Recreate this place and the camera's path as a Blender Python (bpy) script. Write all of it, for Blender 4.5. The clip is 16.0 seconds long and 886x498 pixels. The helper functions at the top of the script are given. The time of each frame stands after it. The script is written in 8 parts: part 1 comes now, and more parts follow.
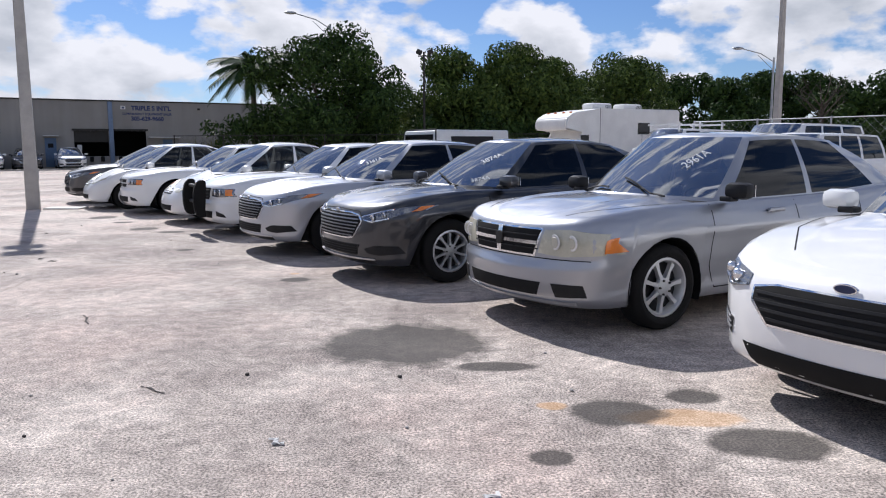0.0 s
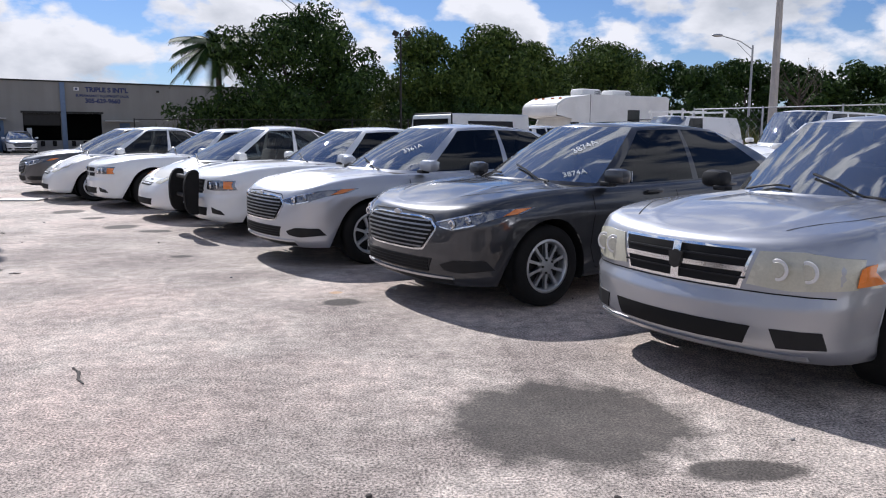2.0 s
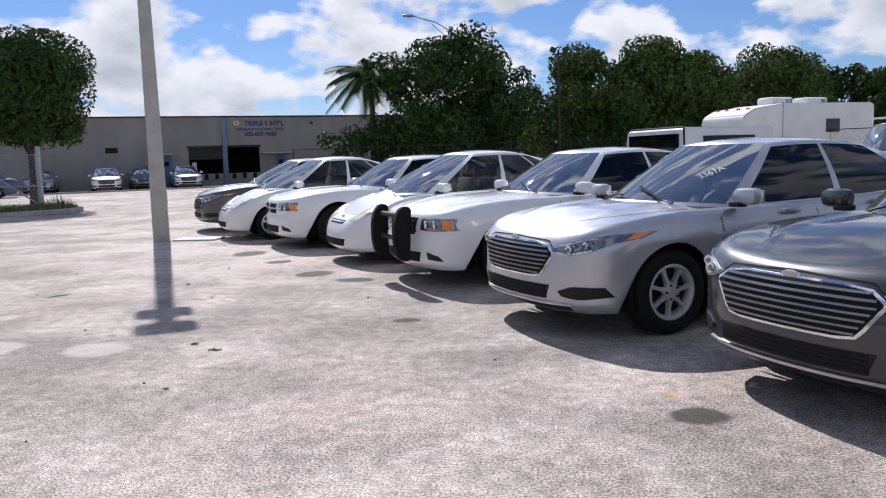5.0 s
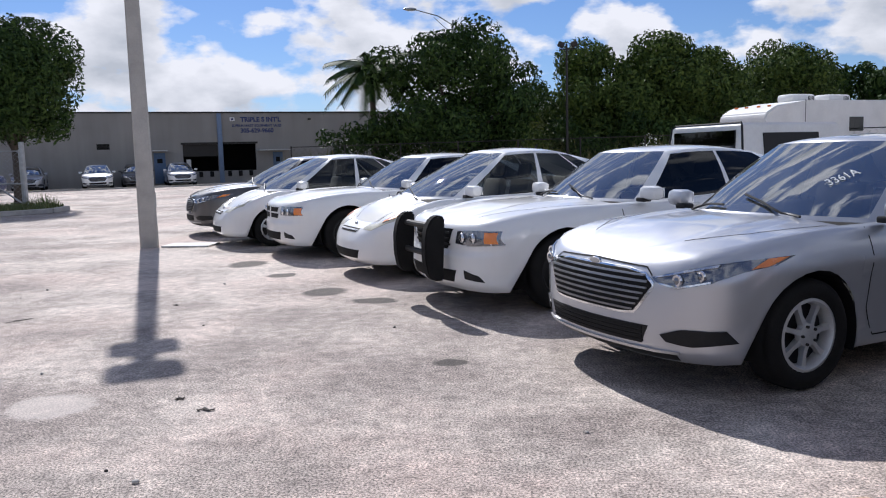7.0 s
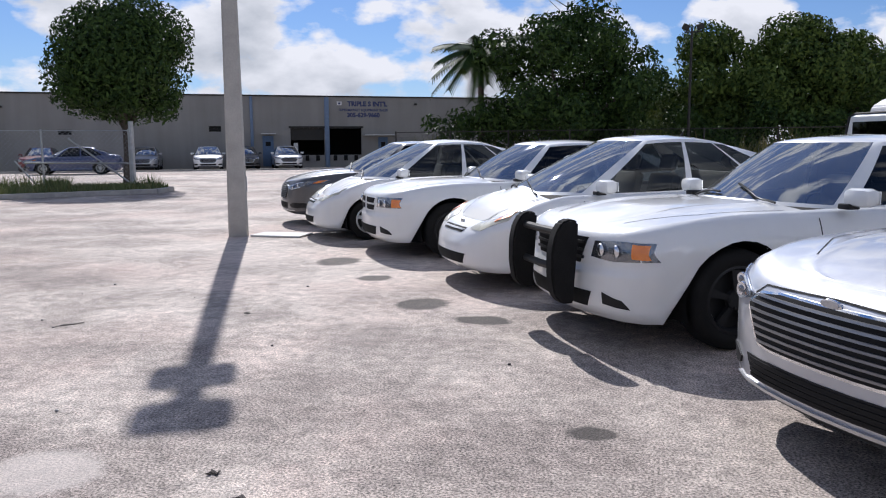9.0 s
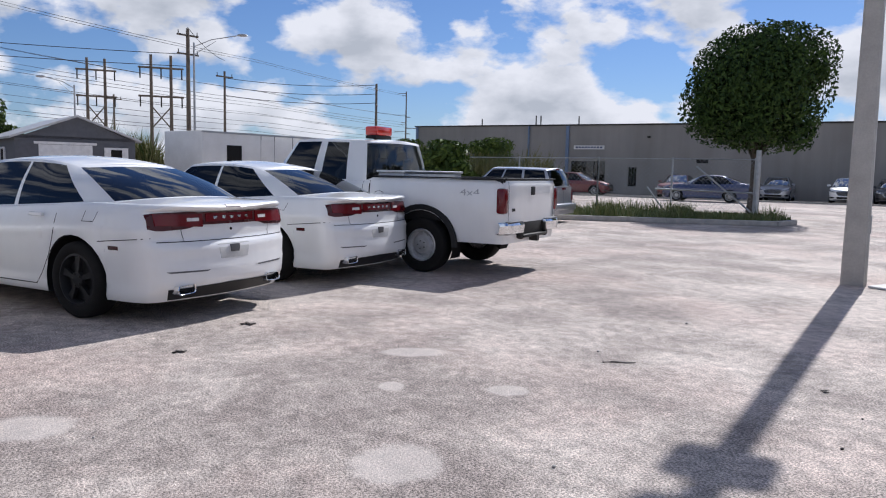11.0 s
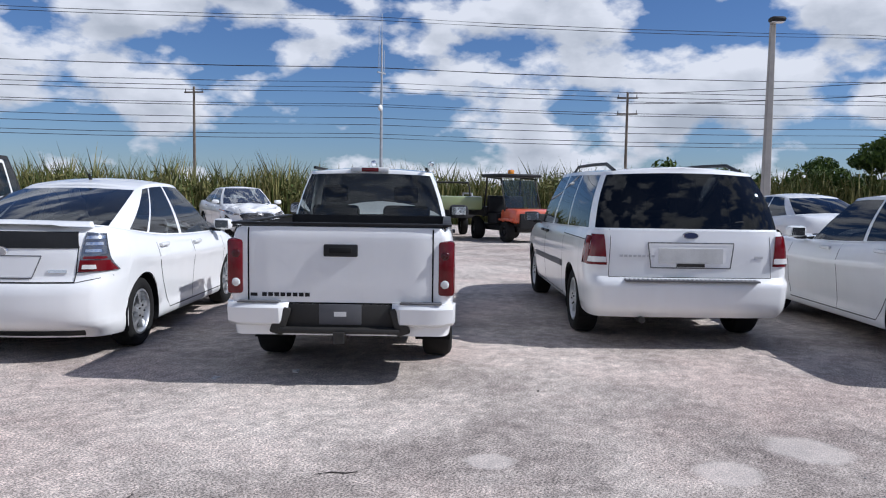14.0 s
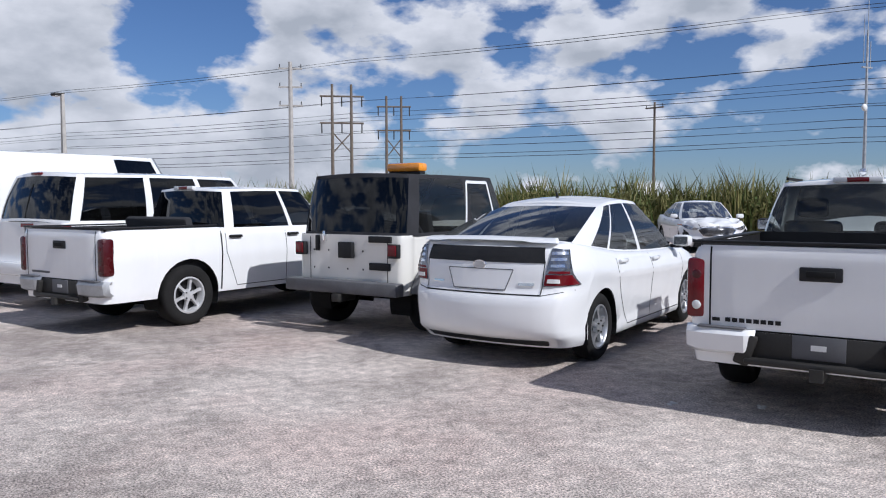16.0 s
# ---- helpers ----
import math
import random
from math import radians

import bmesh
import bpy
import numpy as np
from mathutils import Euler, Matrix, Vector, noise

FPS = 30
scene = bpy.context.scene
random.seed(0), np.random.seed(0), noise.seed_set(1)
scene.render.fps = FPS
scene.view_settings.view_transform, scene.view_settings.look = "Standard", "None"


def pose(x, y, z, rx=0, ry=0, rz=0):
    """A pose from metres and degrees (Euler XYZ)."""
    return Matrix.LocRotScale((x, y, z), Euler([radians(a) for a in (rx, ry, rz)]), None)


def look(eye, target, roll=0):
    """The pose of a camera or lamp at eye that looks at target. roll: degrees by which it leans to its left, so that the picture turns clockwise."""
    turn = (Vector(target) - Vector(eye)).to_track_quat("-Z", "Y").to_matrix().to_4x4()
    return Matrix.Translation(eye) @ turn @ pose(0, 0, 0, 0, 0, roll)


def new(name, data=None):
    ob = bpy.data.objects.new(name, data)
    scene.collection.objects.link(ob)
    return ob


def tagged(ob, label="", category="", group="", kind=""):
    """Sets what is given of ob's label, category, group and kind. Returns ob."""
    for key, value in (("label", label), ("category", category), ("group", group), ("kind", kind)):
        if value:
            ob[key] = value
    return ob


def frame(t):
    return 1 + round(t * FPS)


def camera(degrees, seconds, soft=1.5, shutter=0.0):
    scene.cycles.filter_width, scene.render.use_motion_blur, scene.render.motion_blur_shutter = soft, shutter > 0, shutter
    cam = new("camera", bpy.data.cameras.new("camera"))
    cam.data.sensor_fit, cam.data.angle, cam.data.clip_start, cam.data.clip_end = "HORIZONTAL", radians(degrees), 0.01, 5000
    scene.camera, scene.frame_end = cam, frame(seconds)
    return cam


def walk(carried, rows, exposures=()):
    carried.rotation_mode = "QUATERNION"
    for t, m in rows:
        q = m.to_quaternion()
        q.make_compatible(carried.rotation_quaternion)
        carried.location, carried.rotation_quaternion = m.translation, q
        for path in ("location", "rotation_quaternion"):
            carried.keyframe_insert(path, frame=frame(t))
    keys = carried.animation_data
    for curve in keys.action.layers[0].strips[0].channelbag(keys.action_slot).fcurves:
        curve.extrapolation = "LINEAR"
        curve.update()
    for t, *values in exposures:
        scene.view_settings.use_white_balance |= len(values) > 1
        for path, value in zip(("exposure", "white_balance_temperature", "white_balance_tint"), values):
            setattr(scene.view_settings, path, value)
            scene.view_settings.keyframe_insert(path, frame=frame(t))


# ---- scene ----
cam = camera(60.4, 16.0, soft=1.1)
ROWS = [
    (0.0, 0.0, 0.0, 0.0, -0.03, -7.79, 0.21),
    (0.5, -0.0261, 0.0464, -0.0001, -0.66, -8.23, 0.03),
    (1.0, -0.0583, 0.0901, -0.0001, -1.65, -8.7, -0.12),
    (1.5, -0.0831, 0.1362, -0.0022, -2.55, -8.96, -0.21),
    (2.0, -0.1085, 0.1818, -0.0019, -3.14, -8.75, -0.25),
    (2.5, -0.1363, 0.2278, -0.0004, -3.39, -8.33, -0.07),
    (3.0, -0.1576, 0.2705, 0.0005, -3.01, -7.86, 0.28),
    (3.5, -0.1841, 0.3046, 0.001, -1.7, -7.53, 0.75),
    (4.0, -0.2043, 0.3305, 0.0007, 0.69, -7.35, 1.15),
    (4.5, -0.2206, 0.3659, 0.0022, 3.92, -7.18, 1.55),
    (5.0, -0.242, 0.3957, 0.0008, 6.81, -6.96, 1.8),
    (7.5, -0.3077, 0.5698, 0.0032, 6.23, -7.28, 1.27),
    (8.0, -0.3168, 0.6081, 0.0012, 6.1, -7.61, 0.83),
    (10.5, -0.3574, 0.7624, 0.001, 46.41, -6.51, -0.46),
    (11.0, -0.3607, 0.782, 0.0013, 59.63, -5.57, -1.25),
    (11.5, -0.3726, 0.7946, 0.0018, 69.88, -4.36, -1.87),
    (12.0, -0.3777, 0.8107, 0.0025, 79.2, -3.49, -2.21),
    (12.5, -0.374, 0.8269, 0.0024, 89.21, -3.27, -2.12),
    (13.0, -0.3635, 0.8301, 0.0028, 99.74, -3.45, -1.63),
    (13.5, -0.3491, 0.8309, 0.0019, 110.78, -3.77, -1.1),
    (14.0, -0.3431, 0.8319, 0.0025, 121.28, -3.96, -0.83),
    (14.5, -0.3526, 0.8321, 0.0027, 130.54, -3.97, -0.99),
    (15.0, -0.3634, 0.8328, 0.0022, 138.6, -3.87, -0.99),
    (15.5, -0.3637, 0.8265, 0.0035, 146.34, -3.61, -0.57),
    (16.0, -0.3596, 0.8104, 0.0046, 154.69, -3.15, 0.12),
]
DP = 0.2
METRES, EYE = 10.08, 1.40
PATH = []
for t, x, y, z, yaw, pitch, roll in ROWS:
    lift = DP if t < 9 else -0.3
    PATH.append((t, pose(METRES * x, METRES * y, EYE + METRES * z, 90 + pitch + lift, roll, yaw)))
walk(cam, PATH, [(0.0, 0.11, 6150, 13), (8.0, 0.08, 6100, 13), (10.5, 0.0, 6100, 13), (12.5, -0.04, 5800, 11), (16.0, -0.20, 5900, 12)])

# ---- world and sun ----
SUN_AZ, SUN_EL = 117.2, 42.0
sun_dir = Vector((math.cos(radians(SUN_AZ)) * math.cos(radians(SUN_EL)), math.sin(radians(SUN_AZ)) * math.cos(radians(SUN_EL)), math.sin(radians(SUN_EL))))
world = bpy.data.worlds.new("world")
scene.world = world
world.use_nodes = True
wn, wl = world.node_tree.nodes, world.node_tree.links
wn.clear()
w_out = wn.new("ShaderNodeOutputWorld")
w_bg = wn.new("ShaderNodeBackground")
w_bg.inputs["Strength"].default_value = 0.050
w_sky = wn.new("ShaderNodeTexSky")
w_sky.sky_type = "NISHITA"
w_sky.sun_disc = False
w_sky.sun_elevation = radians(SUN_EL)
w_sky.sun_rotation = radians(90 - SUN_AZ)
w_sky.air_density, w_sky.dust_density, w_sky.ozone_density = 1.0, 0.2, 3.0


def wmath(op, a, b=None, c=None):
    n = wn.new("ShaderNodeMath")
    n.operation = op
    for i, v in enumerate((a, b, c)):
        if v is None:
            continue
        if isinstance(v, (int, float)):
            n.inputs[i].default_value = v
        else:
            wl.new(v, n.inputs[i])
    return n.outputs[0]


w_co = wn.new("ShaderNodeTexCoord")
w_sep = wn.new("ShaderNodeSeparateXYZ")
wl.new(w_co.outputs["Generated"], w_sep.inputs[0])
cmb = wn.new("ShaderNodeVectorMath")
cmb.operation = "MULTIPLY"
cmb.inputs[1].default_value = (1.0, 1.0, 1.9)
wl.new(w_co.outputs["Generated"], cmb.inputs[0])


def cloud_noise(scale, detail, rough, dist, off):
    add = wn.new("ShaderNodeVectorMath")
    add.operation = "ADD"
    add.inputs[1].default_value = off
    wl.new(cmb.outputs[0], add.inputs[0])
    n = wn.new("ShaderNodeTexNoise")
    n.inputs["Scale"].default_value = scale
    n.inputs["Detail"].default_value = detail
    n.inputs["Roughness"].default_value = rough
    n.inputs["Distortion"].default_value = dist
    wl.new(add.outputs[0], n.inputs["Vector"])
    return n.outputs["Fac"]


CLOUD = (3.7, 1.9, 0.4)
mass = cloud_noise(7.0, 10.0, 0.52, 0.0, CLOUD)
low = cloud_noise(7.0, 10.0, 0.52, 0.0, (CLOUD[0], CLOUD[1], CLOUD[2] + 0.05))
w_ramp = wn.new("ShaderNodeValToRGB")
w_ramp.color_ramp.elements[0].position, w_ramp.color_ramp.elements[1].position = 0.448, 0.520
wl.new(wmath("SUBTRACT", mass, wmath("MULTIPLY", w_sep.outputs[2], 0.08)), w_ramp.inputs[0])
shade = wn.new("ShaderNodeValToRGB")
shade.color_ramp.elements[0].position, shade.color_ramp.elements[1].position = 0.47, 0.68
shade.color_ramp.elements[0].color = (16.5, 16.5, 16.9, 1)
shade.color_ramp.elements[1].color = (9.5, 10.0, 10.8, 1)
wl.new(low, shade.inputs[0])
w_mix = wn.new("ShaderNodeMix")
w_mix.data_type = "RGBA"
wl.new(w_ramp.outputs["Color"], w_mix.inputs["Factor"])
w_blue = wn.new("ShaderNodeMix")
w_blue.data_type, w_blue.blend_type = "RGBA", "MULTIPLY"
w_blue.inputs[0].default_value = 1.0
w_blue.inputs[7].default_value = (1.08, 1.28, 1.66, 1)
wl.new(w_sky.outputs[0], w_blue.inputs[6])
wl.new(w_blue.outputs[2], w_mix.inputs[6])
wl.new(shade.outputs["Color"], w_mix.inputs[7])
wl.new(w_mix.outputs[2], w_bg.inputs["Color"])
wl.new(w_bg.outputs[0], w_out.inputs["Surface"])

sun_data = bpy.data.lights.new("sun", "SUN")
sun_data.energy, sun_data.angle, sun_data.color = 5.0, radians(0.53), (1.0, 0.965, 0.92)
sun_ob = new("sun", sun_data)
sun_ob.matrix_world = look(sun_dir * 50, (0, 0, 0))

# ---- materials ----
MATS = {}


class Nodes:
    """A short way to write a node material."""

    def __init__(self, name):
        self.m = bpy.data.materials.new(name)
        self.m.use_nodes = True
        self.t = self.m.node_tree
        self.n, self.l = self.t.nodes, self.t.links
        self.b = self.n["Principled BSDF"]
        self.co = self.n.new("ShaderNodeTexCoord")
        MATS[name] = self.m

    def noise(self, scale, detail=4.0, rough=0.55, space="Object", stretch=None, dist=0.0):
        n = self.n.new("ShaderNodeTexNoise")
        n.inputs["Scale"].default_value, n.inputs["Detail"].default_value = scale, detail
        n.inputs["Roughness"].default_value, n.inputs["Distortion"].default_value = rough, dist
        src = self.co.outputs[space]
        if stretch:
            mp = self.n.new("ShaderNodeMapping")
            mp.inputs["Scale"].default_value = stretch
            self.l.new(src, mp.inputs[0])
            src = mp.outputs[0]
        self.l.new(src, n.inputs["Vector"])
        return n.outputs["Fac"]

    def voronoi(self, scale, feature="F1", space="Object"):
        n = self.n.new("ShaderNodeTexVoronoi")
        n.feature = feature
        n.inputs["Scale"].default_value = scale
        self.l.new(self.co.outputs[space], n.inputs["Vector"])
        return n.outputs["Distance"]

    def ramp(self, fac, stops):
        n = self.n.new("ShaderNodeValToRGB")
        e = n.color_ramp.elements
        while len(e) < len(stops):
            e.new(0.5)
        for el, (p, c) in zip(e, stops):
            el.position = p
            el.color = (*c, 1) if isinstance(c, tuple) else (c, c, c, 1)
        self.l.new(fac, n.inputs[0])
        return n.outputs["Color"]

    def mix(self, fac, a, b, mode="MIX"):
        n = self.n.new("ShaderNodeMix")
        n.data_type, n.blend_type = "RGBA", mode
        for v, i in ((fac, 0), (a, 6), (b, 7)):
            if isinstance(v, (int, float)):
                n.inputs[i].default_value = v
            elif isinstance(v, tuple):
                n.inputs[i].default_value = (*v, 1)
            else:
                self.l.new(v, n.inputs[i])
        return n.outputs[2]

    def random(self):
        return self.n.new("ShaderNodeObjectInfo").outputs["Random"]

    def island(self):
        return self.n.new("ShaderNodeNewGeometry").outputs["Random Per Island"]

    def set(self, **kw):
        for k, v in kw.items():
            i = self.b.inputs[k.replace("_", " ")]
            if isinstance(v, tuple):
                i.default_value = (*v, 1) if len(v) == 3 else v
            elif isinstance(v, (int, float)):
                i.default_value = v
            else:
                self.l.new(v, i)
        return self

    def bump(self, h, strength=0.3, distance=0.01):
        n = self.n.new("ShaderNodeBump")
        n.inputs["Strength"].default_value, n.inputs["Distance"].default_value = strength, distance
        self.l.new(h, n.inputs["Height"])
        self.l.new(n.outputs[0], self.b.inputs["Normal"])
        return self


def plain(name, col, rough=0.6, metal=0.0, vary=0.12, scale=6.0, bump=0.0, coat=0.0):
    """A surface of one colour with soft blotches and fine grain."""
    m = Nodes(name)
    big = m.noise(scale, 4)
    fine = m.noise(scale * 14, 3)
    lo = tuple(c * (1 - vary) for c in col)
    hi = tuple(min(1, c * (1 + vary)) for c in col)
    c = m.mix(0.3, m.ramp(big, [(0.35, lo), (0.65, hi)]), m.ramp(fine, [(0.35, lo), (0.65, hi)]))
    m.set(Base_Color=c, Metallic=metal, Roughness=m.ramp(big, [(0.3, max(0.02, rough - 0.07)), (0.7, min(1, rough + 0.07))]))
    if max(col) < 0.05:
        m.set(Specular_IOR_Level=0.22)
    if coat:
        m.set(Coat_Weight=coat, Coat_Roughness=0.06)
    if bump:
        m.bump(fine, bump, 0.01)
    return m.m


def paint(name, col, metal=0.0, rough=0.35, dust=0.12):
    """Car paint under clear coat, with dust and faint streaks."""
    m = Nodes(name)
    d = m.noise(2.2, 5, 0.6)
    streak = m.noise(5.0, 3, 0.6, stretch=(1.0, 1.0, 0.12))
    fine = m.noise(90, 2)
    f = m.mix(0.5, d, streak)
    dusty = tuple(c * 0.72 + s * 0.28 for c, s in zip(col, (0.36, 0.33, 0.29)))
    c = m.mix(m.ramp(f, [(0.45, 0.0), (0.75, dust * 3)]), col, dusty)
    m.set(Base_Color=c, Metallic=metal, Roughness=m.ramp(d, [(0.3, rough - 0.06), (0.7, rough + 0.1)]), Coat_Weight=1.0,
          Coat_Roughness=m.ramp(f, [(0.4, 0.03), (0.8, 0.16)]))
    m.bump(fine, 0.02, 0.002)
    return m.m


def glass(name, tint, opacity=0.0, ior=1.45):
    """Window glass: tinted, clear through, with a mirror gloss by angle and a pale film for dust; a high opacity also
    paints in sky glare.
    """
    m = Nodes(name)
    tr = m.n.new("ShaderNodeBsdfTransparent")
    tr.inputs[0].default_value = (*tint, 1)
    gl = m.n.new("ShaderNodeBsdfGlossy")
    gl.inputs["Roughness"].default_value = 0.015
    gl.inputs["Color"].default_value = (0.95, 0.97, 1.0, 1)
    fr = m.n.new("ShaderNodeFresnel")
    fr.inputs["IOR"].default_value = ior
    mx = m.n.new("ShaderNodeMixShader")
    m.l.new(fr.outputs[0], mx.inputs[0])
    m.l.new(tr.outputs[0], mx.inputs[1])
    m.l.new(gl.outputs[0], mx.inputs[2])
    df = m.n.new("ShaderNodeBsdfDiffuse")
    df.inputs[0].default_value = (0.42, 0.42, 0.40, 1)
    m2 = m.n.new("ShaderNodeMixShader")
    m.l.new(m.ramp(m.noise(3.0, 5, 0.6), [(0.4, 0.002 + opacity * 0.5), (0.75, 0.008 + opacity)]), m2.inputs[0])
    m.l.new(mx.outputs[0], m2.inputs[1])
    m.l.new(df.outputs[0], m2.inputs[2])
    m.l.new(m2.outputs[0], m.n["Material Output"].inputs["Surface"])
    return m.m


paint("paint_white", (0.80, 0.80, 0.79))
paint("paint_cream", (0.74, 0.72, 0.66))
paint("paint_silver", (0.40, 0.41, 0.44), metal=0.75, rough=0.38)
paint("paint_light_silver", (0.50, 0.51, 0.54), metal=0.6, rough=0.38)
paint("paint_dark_grey", (0.040, 0.042, 0.048), metal=0.6, rough=0.34)
paint("paint_charcoal", (0.07, 0.07, 0.075), metal=0.3, rough=0.34)
paint("paint_blue", (0.03, 0.05, 0.14), metal=0.3, rough=0.34)
paint("paint_maroon", (0.16, 0.02, 0.025), metal=0.2, rough=0.36)
paint("paint_green", (0.25, 0.30, 0.12), rough=0.5, dust=0.3)
paint("paint_orange", (0.60, 0.09, 0.03), rough=0.42)
glass("glass_clear", (0.62, 0.68, 0.66), 0.03)
glass("glass_tint", (0.03, 0.033, 0.035), 0.0)
# thick film: dust plus painted-in pallor for the bright sky reflected in windshields
glass("glass_front", (0.36, 0.41, 0.41), 0.12, 5.0)
glass("glass_mid", (0.30, 0.33, 0.33), 0.02)
glass("lens_clear", (0.88, 0.9, 0.9), 0.04)
plain("lens_hazy", (0.52, 0.50, 0.40), 0.25, coat=0.6)
plain("lens_amber", (0.80, 0.22, 0.03), 0.25, coat=1.0)
plain("lens_red", (0.13, 0.004, 0.008), 0.12)
plain("lens_dark_red", (0.055, 0.003, 0.005), 0.25)
plain("lens_white", (0.72, 0.71, 0.69), 0.2, coat=1.0)
plain("lamp_bowl", (0.20, 0.21, 0.23), 0.15, 0.8, coat=1.0)
plain("chrome", (0.80, 0.81, 0.82), 0.12, 1.0, vary=0.05)
plain("reflector", (0.75, 0.76, 0.78), 0.2, 1.0, vary=0.05)
plain("grille_silver", (0.26, 0.26, 0.27), 0.38, 0.8)
plain("alloy", (0.56, 0.57, 0.58), 0.38, 0.85)
plain("steel_rim", (0.50, 0.50, 0.50), 0.45, 0.4, vary=0.25)
plain("wheel_cover", (0.58, 0.58, 0.58), 0.4, 0.4)
plain("black_rim", (0.02, 0.02, 0.021), 0.5)
plain("rubber", (0.014, 0.0135, 0.013), 0.9, vary=0.3, bump=0.2)
plain("black_plastic", (0.018, 0.018, 0.019), 0.5, vary=0.25)
plain("grey_plastic", (0.10, 0.10, 0.105), 0.6, vary=0.2)
plain("silver_trim", (0.55, 0.55, 0.56), 0.35, 0.7)
plain("underbody", (0.009, 0.009, 0.009), 0.95)
plain("gap", (0.012, 0.012, 0.012), 0.8)
plain("interior_dark", (0.035, 0.035, 0.037), 0.8, bump=0.1)
plain("interior_grey", (0.22, 0.21, 0.20), 0.85, bump=0.1)
plain("plate_dull", (0.55, 0.55, 0.53), 0.5)
plain("plate_dark", (0.09, 0.09, 0.095), 0.5)
plain("badge_blue", (0.02, 0.03, 0.09), 0.3)
plain("white_marker", (0.80, 0.81, 0.80), 0.6)
plain("black_hardtop", (0.03, 0.03, 0.033), 0.75, vary=0.25, bump=0.3)
plain("beacon_amber", (0.85, 0.30, 0.02), 0.25, coat=1.0)
plain("beacon_red", (0.55, 0.03, 0.02), 0.25, coat=1.0)
plain("galvanised", (0.42, 0.43, 0.44), 0.5, 0.8, vary=0.2)
plain("concrete_pole", (0.40, 0.38, 0.35), 0.85, vary=0.15, scale=3.0, bump=0.3)
plain("wood_pole", (0.14, 0.115, 0.09), 0.9, vary=0.3, scale=3.0, bump=0.4)
plain("dark_metal", (0.045, 0.043, 0.04), 0.55, 0.4)
plain("cable", (0.03, 0.03, 0.032), 0.7)
plain("white_panel", (0.72, 0.72, 0.70), 0.5, vary=0.08, scale=1.5)
plain("shed_grey", (0.10, 0.105, 0.12), 0.7, vary=0.15)
plain("shed_white", (0.70, 0.70, 0.70), 0.6)
plain("roof_metal", (0.50, 0.50, 0.50), 0.45, 0.5)
# near-black colour stands in for the shade inside the warehouse
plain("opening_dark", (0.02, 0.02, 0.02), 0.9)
plain("door_blue", (0.10, 0.16, 0.26), 0.6)
plain("sign_blue", (0.035, 0.05, 0.14), 0.6)
plain("trim_blue", (0.16, 0.22, 0.32), 0.7)
plain("kerb", (0.42, 0.40, 0.37), 0.9, vary=0.2, bump=0.4)
plain("debris", (0.06, 0.05, 0.045), 0.9, vary=0.3)
plain("paper", (0.66, 0.65, 0.62), 0.8)

# wall: painted concrete, faint streaks
m = Nodes("wall_paint")
a, b_ = m.noise(0.35, 5), m.noise(1.2, 4, stretch=(1.0, 1.0, 0.08))
c = m.ramp(m.mix(0.5, a, b_), [(0.35, (0.245, 0.235, 0.218)), (0.65, (0.325, 0.31, 0.288))])
m.set(Base_Color=c, Roughness=0.9).bump(m.noise(30, 3), 0.2, 0.01)

# worn asphalt: pale aggregate, sandy dust, reddish tint, oil marks, bleached patches and rust
STAINS = [
    (-0.27, 5.36, 0.66, 0.62, 0, 0), (0.92, 3.90, 0.27, 0.22, 0, 0), (1.41, 4.15, 0.17, 0.14, 0, 0), (0.49, 3.30, 0.11, 0.10, 0, 0),
    (1.56, 3.46, 0.32, 0.22, 0, 0), (0.33, 4.76, 0.28, 0.11, 0, 0), (-1.58, 8.06, 0.17, 0.14, 0, 0), (-6.98, 15.60, 0.28, 0.36, 0, 0),
    (-6.13, 14.54, 0.20, 0.19, 0, 0), (-5.25, 13.33, 0.26, 0.28, 0, 0), (-4.59, 12.81, 0.25, 0.17, 0, 0), (-3.58, 10.51, 0.13, 0.10, 0, 0),
    (-6.80, 9.52, 0.24, 0.26, 50, 1), (-8.14, 7.98, 0.26, 0.22, 80, 1), (-8.77, 10.65, 0.27, 0.15, 65, 1), (-8.00, 10.08, 0.09, 0.11, 63, 1),
    (-7.58, 10.72, 0.15, 0.13, 64, 1), (-7.51, 7.68, 0.19, 0.18, 95, 1), (-5.90, 9.50, 0.28, 0.24, 0, 1), (-6.98, 6.56, 0.14, 0.12, 115, 1),
]
RUST = [(0.59, 4.01, 0.09, 0.07, 0, 2), (1.25, 3.81, 0.32, 0.14, 0, 2), (-1.67, 8.45, 0.06, 0.06, 0, 2)]
m = Nodes("asphalt")
big, mid, fine = m.noise(0.16, 5, 0.6), m.noise(0.9, 6, 0.62, dist=0.3), m.noise(9.0, 5, 0.7)
grit = m.noise(75.0, 3, 0.8)
peb = m.voronoi(48.0)
sand = m.ramp(m.mix(0.5, big, mid), [(0.41, (0.29, 0.262, 0.25)), (0.49, (0.40, 0.37, 0.35)), (0.57, (0.58, 0.545, 0.515))])
pink = m.mix(m.ramp(m.noise(0.45, 4, 0.6), [(0.48, 0.0), (0.65, 0.5)]), sand, (0.48, 0.385, 0.36))
stones = m.ramp(grit, [(0.36, 0.12), (0.47, 0.72), (0.60, 1.65)])
c = m.mix(m.ramp(mid, [(0.40, 1.0), (0.64, 0.72)]), pink, m.mix(1.0, pink, stones, "MULTIPLY"))
c = m.mix(0.75, c, m.mix(1.0, c, m.ramp(fine, [(0.3, 0.42), (0.7, 1.42)]), "MULTIPLY"))
edge = m.noise(5.0, 5, 0.65)


